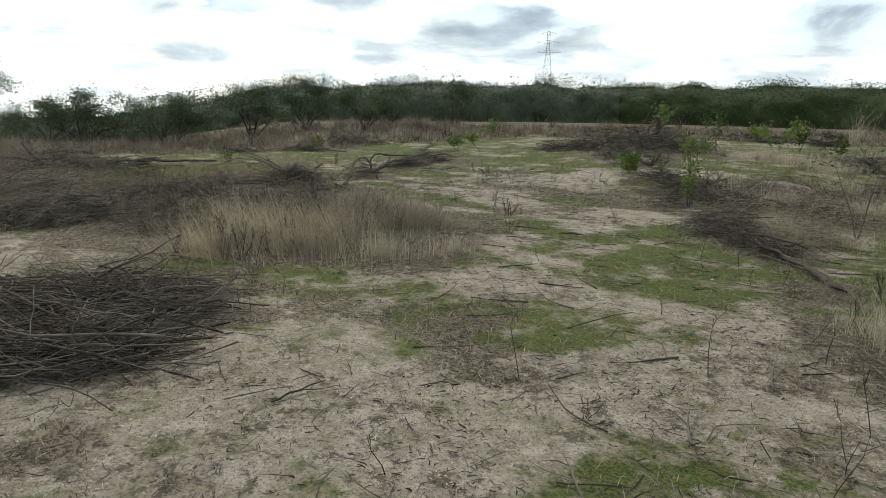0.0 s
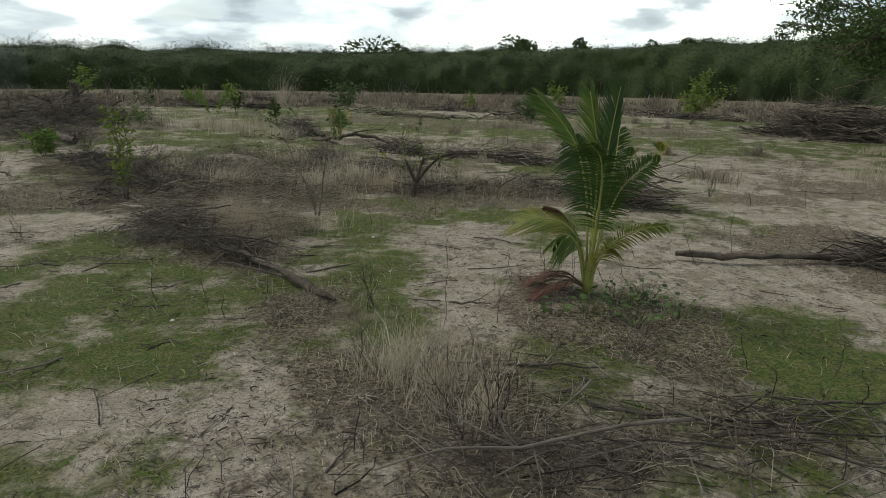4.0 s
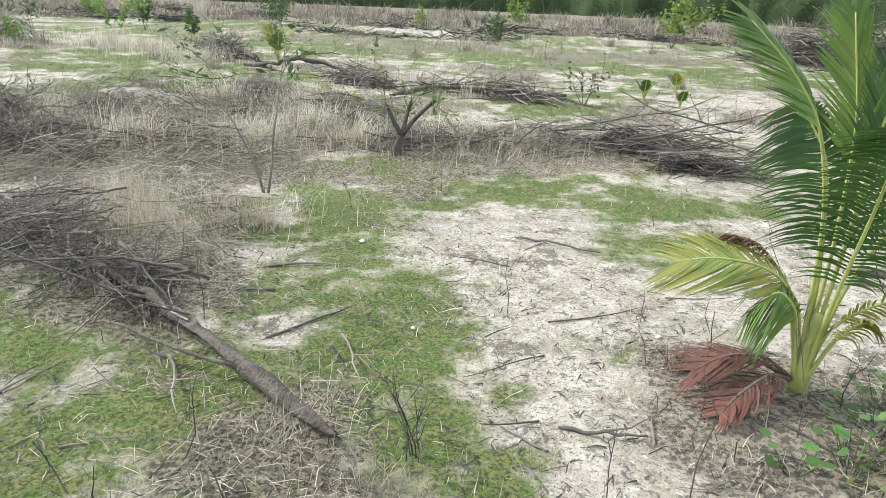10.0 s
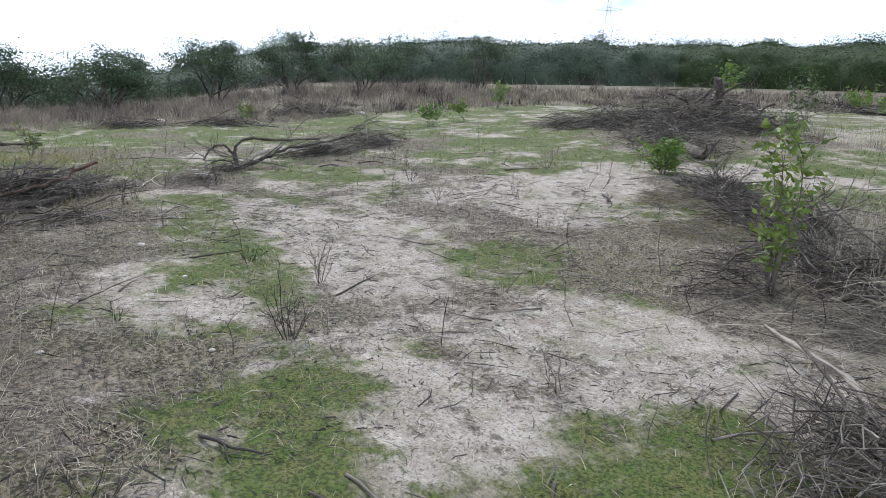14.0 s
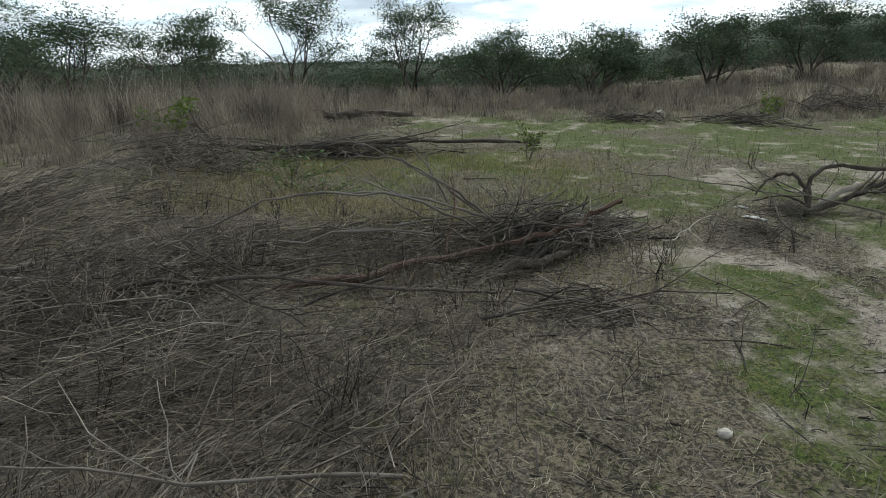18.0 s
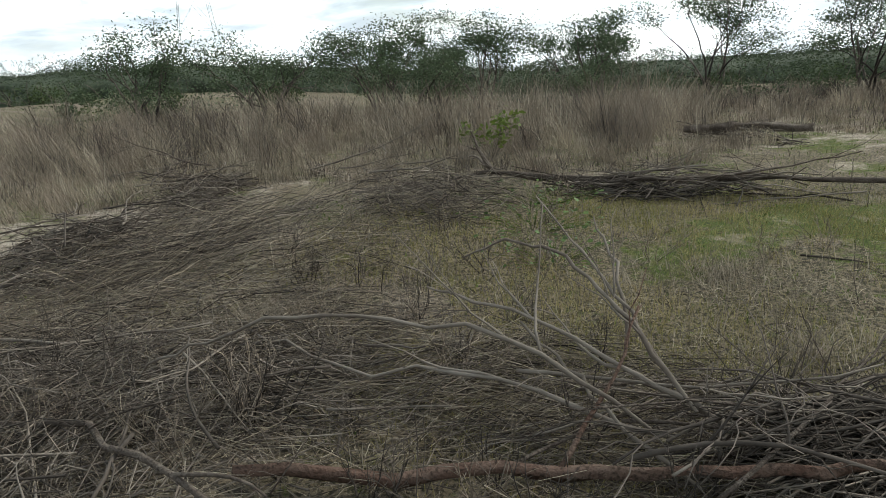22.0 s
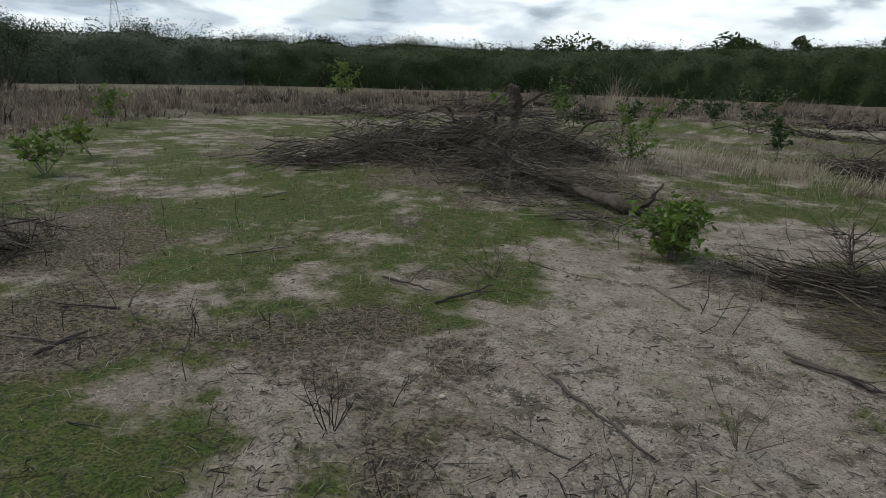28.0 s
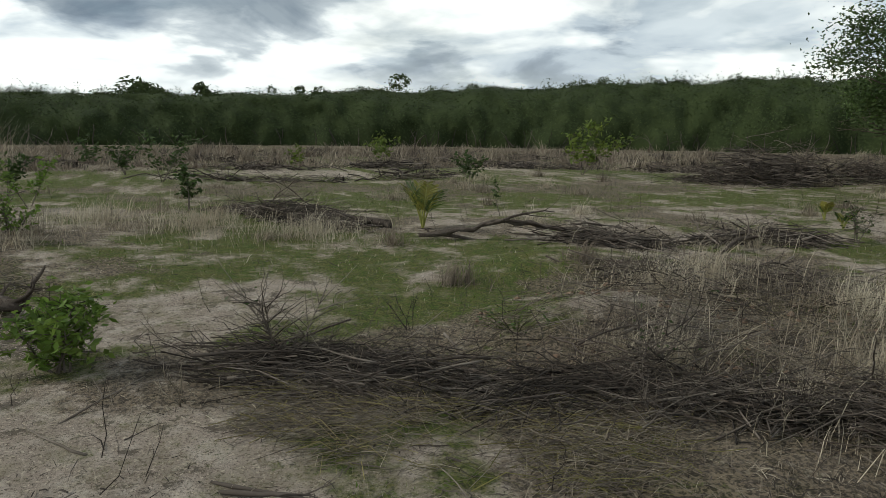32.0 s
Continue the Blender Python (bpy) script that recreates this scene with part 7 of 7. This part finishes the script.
def concrete_ring(x, y):
    """A squat tapered ring of whitewashed concrete with an open top."""
    ob = thing("concrete_ring", x, y, label="whitewashed tapered concrete ring on sandy ground", category="concrete ring")
    prof = [(0.46, 0.0), (0.47, 0.03), (0.44, 0.35), (0.40, 0.66), (0.37, 0.70), (0.33, 0.70), (0.31, 0.66), (0.30, 0.30)]
    n = 40
    th = np.linspace(0, 2 * math.pi, n, endpoint=False)
    v = [(r * math.cos(t) * (1 + 0.01 * math.sin(5 * t)), r * math.sin(t), z) for r, z in prof for t in th]
    q = [(i * n + k, i * n + (k + 1) % n, (i + 1) * n + (k + 1) % n, (i + 1) * n + k) for i in range(len(prof) - 1) for k in range(n)]
    s = Soup()
    s.add(v, q)
    part("wall", s, WHITE, ob)


concrete_ring(4.75, 15.0)


# ---- loose sticks ----
STICKS = []
for i in range(10):
    s = Soup()
    ln = rng.uniform(0.3, 0.8)
    p, r = wander((-ln / 2, 0, 0.012), (1, 0, 0), ln, 6, 0.12, rng.uniform(0.005, 0.011), 0.003)
    p[:, 2] = 0.006 + np.abs(p[:, 2] - 0.012) * 0.5
    s.tube(p, r, 5)
    if i % 2:
        k = 3
        q, qr = wander(p[k], (0.7, rng.choice([-0.7, 0.7]), 0.1), ln * 0.35, 4, 0.15, r[k] * 0.7, 0.002)
        q[:, 2] = np.maximum(q[:, 2], 0.004)
        s.tube(q, qr, 4)
    me = s.mesh("stick", (DARKTWIG, TWIG, BARK)[i % 3])
    me.polygons.foreach_set("use_smooth", np.ones(len(me.polygons), bool))
    STICKS.append(me)
sx, sy = scatter(2200, -18, 1, 4, 19, lambda x, y: 0.05 + 0.5 * nearness(x, y, 3.0))
for x, y in list(zip(sx, sy))[:290]:
    ob = new("stick", STICKS[rng.integers(0, len(STICKS))])
    dzx, dzy = (ground_z(x + 0.15, y) - ground_z(x - 0.15, y)) / 0.3, (ground_z(x, y + 0.15) - ground_z(x, y - 0.15)) / 0.3
    ob.matrix_world = Matrix.Translation((x, y, ground_z(x, y))) @ Euler((math.atan(dzy), -math.atan(dzx), 0)).to_matrix().to_4x4() @ pose(0, 0, 0, 0, 0, rng.uniform(0, 360)) @ Matrix.Scale(rng.uniform(0.3, 0.85), 4)
    tagged(ob, "broken dry stick lying on the soil", "stick", "fallen sticks")


def weed_stems():
    """Thin bare stems standing all over the field."""
    s = Soup()
    x, y = scatter(2200, -19, 2, 5, 26, lambda x, y: 0.10 + 0.35 * strawiness(x, y))
    z = height(x, y)
    n = len(x)
    ln = rng.uniform(0.10, 0.42, n)
    p0 = np.stack([x, y, z - 0.01], -1)
    d = np.stack([rng.normal(0, 0.25, n), rng.normal(0, 0.25, n), np.ones(n)], -1) * ln[:, None]
    twig_mass(s, p0, p0 + d, np.full(n, 0.0032), np.full(n, 0.0014), 0.05)
    k = np.repeat(np.arange(n), 2)
    q0 = p0[k] + d[k] * rng.uniform(0.4, 0.9, (2 * n, 1))
    twig_mass(s, q0, q0 + d[k] * 0.3 + rng.normal(0, 0.05, (2 * n, 3)), np.full(2 * n, 0.002), np.full(2 * n, 0.001), 0.08)
    tagged(new("weed_stems", s.mesh("weed_stems", DARKTWIG)), "thin bare weed stems standing in the field", "weed", kind="stuff")


weed_stems()


# ---- dead weeds ----
def dead_weed_mesh(tall, stems, material):
    """A dry many-stemmed weed with forked twigs."""
    s = Soup()
    for _ in range(stems):
        a, lean = rng.uniform(0, 2 * math.pi), abs(rng.normal(0, 0.55))
        p, r = wander((0.02 * math.cos(a), 0.02 * math.sin(a), -0.01), (lean * math.cos(a), lean * math.sin(a), 1), tall * rng.uniform(0.6, 1.1), 6, 0.13, 0.0032, 0.0012)
        s.tube(p, r, 3)
        for _ in range(5):
            k = rng.integers(2, 6)
            d = p[k] - p[k - 1]
            q, qr = wander(p[k], d / np.linalg.norm(d) + rng.normal(0, 0.6, 3), tall * rng.uniform(0.15, 0.4), 4, 0.18, 0.0018, 0.0008)
            s.tube(q, qr, 3)
    me = s.mesh("dead_weed", material)
    me.polygons.foreach_set("use_smooth", np.ones(len(me.polygons), bool))
    return me


WEEDS = [dead_weed_mesh(rng.uniform(0.22, 0.36), rng.integers(4, 9), m) for m in (DARKTWIG, TWIG, DRY, DARKTWIG, TWIG, MAUVE)]
wx1, wy1 = scatter(900, -14.2, -8.0, 5.2, 8.6, lambda x, y: 0.45 * strawiness(x, y) + 0 * x)
wx2, wy2 = scatter(1500, -18, 0, 4.5, 18.5, lambda x, y: 0.02 + 0.16 * strawiness(x, y))
for x, y in list(zip(wx1, wy1))[:170] + list(zip(wx2, wy2))[:120]:
    if np.min(np.hypot(TRACK[:, 0] - x, TRACK[:, 1] - y)) < 0.7:
        continue
    ob = new("dead_weed", WEEDS[rng.integers(0, len(WEEDS))])
    ob.matrix_world = pose(x, y, ground_z(x, y), 0, 0, rng.uniform(0, 360)) @ Matrix.Scale(rng.uniform(0.5, 1.25), 4)
    tagged(ob, "dry brown dead weed with forked thin stems", "weed", "dead weeds")


# sticks that stand out along the way
for x0, y0, x1, y1, r in ((-3.51, 10.15, -3.20, 10.10, 0.008), (-3.66, 12.23, -3.13, 12.02, 0.008), (-4.77, 5.09, -4.89, 5.44, 0.007), (-12.59, 13.77, -12.02, 13.21, 0.009), (-11.45, 14.5, -11.07, 14.26, 0.013),
                          (-15.03, 12.86, -15.03, 13.2, 0.014), (-13.5, 14.47, -13.25, 14.9, 0.011), (-14.04, 14.79, -13.6, 14.64, 0.010), (-11.47, 14.6, -10.9, 14.14, 0.010), (-8.1, 9.43, -7.85, 9.62, 0.009),
                          (-7.57, 9.71, -7.27, 9.86, 0.009), (-2.99, 9.19, -2.46, 9.22, 0.010), (-2.55, 8.8, -1.44, 8.64, 0.012), (-2.1, 8.75, -1.3, 8.95, 0.010), (-1.71, 8.2, -1.6, 7.7, 0.016), (-2.03, 8.0, -1.4, 7.92, 0.012),
                          (-14.89, 12.18, -14.96, 12.52, 0.013)):
    m = ((x0 + x1) / 2 + 0.02, (y0 + y1) / 2 - 0.02)
    log_line("fallen_branch", [at(x0, y0, r), at(*m, r + 0.02), at(x1, y1, r + 0.01)], r, r * 0.5, DARKTWIG, "dark broken branch lying on the ground", "branch", ((1.0, (x1 - x0 + 0.15, y1 - y0 - 0.1, 0.06), 0.22, r * 0.5),), 6, "fallen branches")


# ---- far towers and trees on the skyline ----
def tower(x, y, tall, base, turn):
    ob = thing("transmission_tower", x, y, ground_z(x, y), turn, "steel lattice power-line tower far behind the woods", "tower", "transmission towers")
    levels = [0, 0.22, 0.42, 0.58, 0.72, 0.84, 1.0]

    def half(f):
        return base / 2 * max(0.16, 1 - 1.05 * f) if f < 0.8 else base / 2 * 0.16

    braces = Soup()
    corners = ((1, 1), (-1, 1), (-1, -1), (1, -1))
    for cx, cy in corners:
        legs = Soup()
        legs.tube([(cx * half(f), cy * half(f), f * tall) for f in levels], np.full(len(levels), 0.048), 4)
        part("leg", legs, STEEL, ob)
    for f0, f1 in zip(levels[:-1], levels[1:]):
        for i in range(4):
            a, b = corners[i], corners[(i + 1) % 4]
            braces.tube([(a[0] * half(f0), a[1] * half(f0), f0 * tall), (b[0] * half(f1), b[1] * half(f1), f1 * tall)], [0.025, 0.025], 3)
            braces.tube([(b[0] * half(f0), b[1] * half(f0), f0 * tall), (a[0] * half(f1), a[1] * half(f1), f1 * tall)], [0.025, 0.025], 3)
            braces.tube([(a[0] * half(f1), a[1] * half(f1), f1 * tall), (b[0] * half(f1), b[1] * half(f1), f1 * tall)], [0.035, 0.035], 3)
    for f, w in ((0.74, 0.17), (0.86, 0.14), (0.97, 0.10)):
        for s in (-1, 1):
            arms = Soup()
            arms.tube([(0, 0, f * tall), (s * w * tall, 0, f * tall + 0.2)], [0.09, 0.04], 4)
            arms.tube([(0, 0, f * tall + 1.2), (s * w * tall, 0, f * tall + 0.2)], [0.07, 0.035], 4)
            part("crossarm", arms, STEEL, ob)
    part("bracing", braces, STEEL, ob)


tower(-225.0, 205.0, 33.0, 7.0, 40)
tower(-75.0, -127.0, 43.0, 9.0, 70)


def skyline_tree(x, y, top, wide, n):
    ob = thing("skyline_tree", x, y, ground_z(x, y), 0, "dark round tree crown rising over the far woods", "tree", "skyline trees")
    s = Soup()
    p, r = wander((0, 0, -0.1), (0, 0, 1), top * 0.8, 5, 0.06, 0.25, 0.1)
    s.tube(p, r, 6)
    part("trunk", s, BARK, ob)
    c = Soup()
    crown_blob(c, 0, 0, top * 0.35, top * 0.72, wide, n, 0.3)
    part("crown", c, WOODS, ob, smooth_shade=False)


for spot in ((-12.2, 105.2, 7.0, 5.0, 1200), (-2.0, 118.0, 7.6, 3.0, 600), (15.7, 136.9, 9.2, 4.0, 900), (8.0, 128.0, 8.2, 3.5, 500), (24.0, 112.0, 9.0, 5.5, 900), (40.0, 110.0, 9.6, 4.0, 600), (-30.0, 95.0, 5.9, 6.0, 900)):
    skyline_tree(*spot)
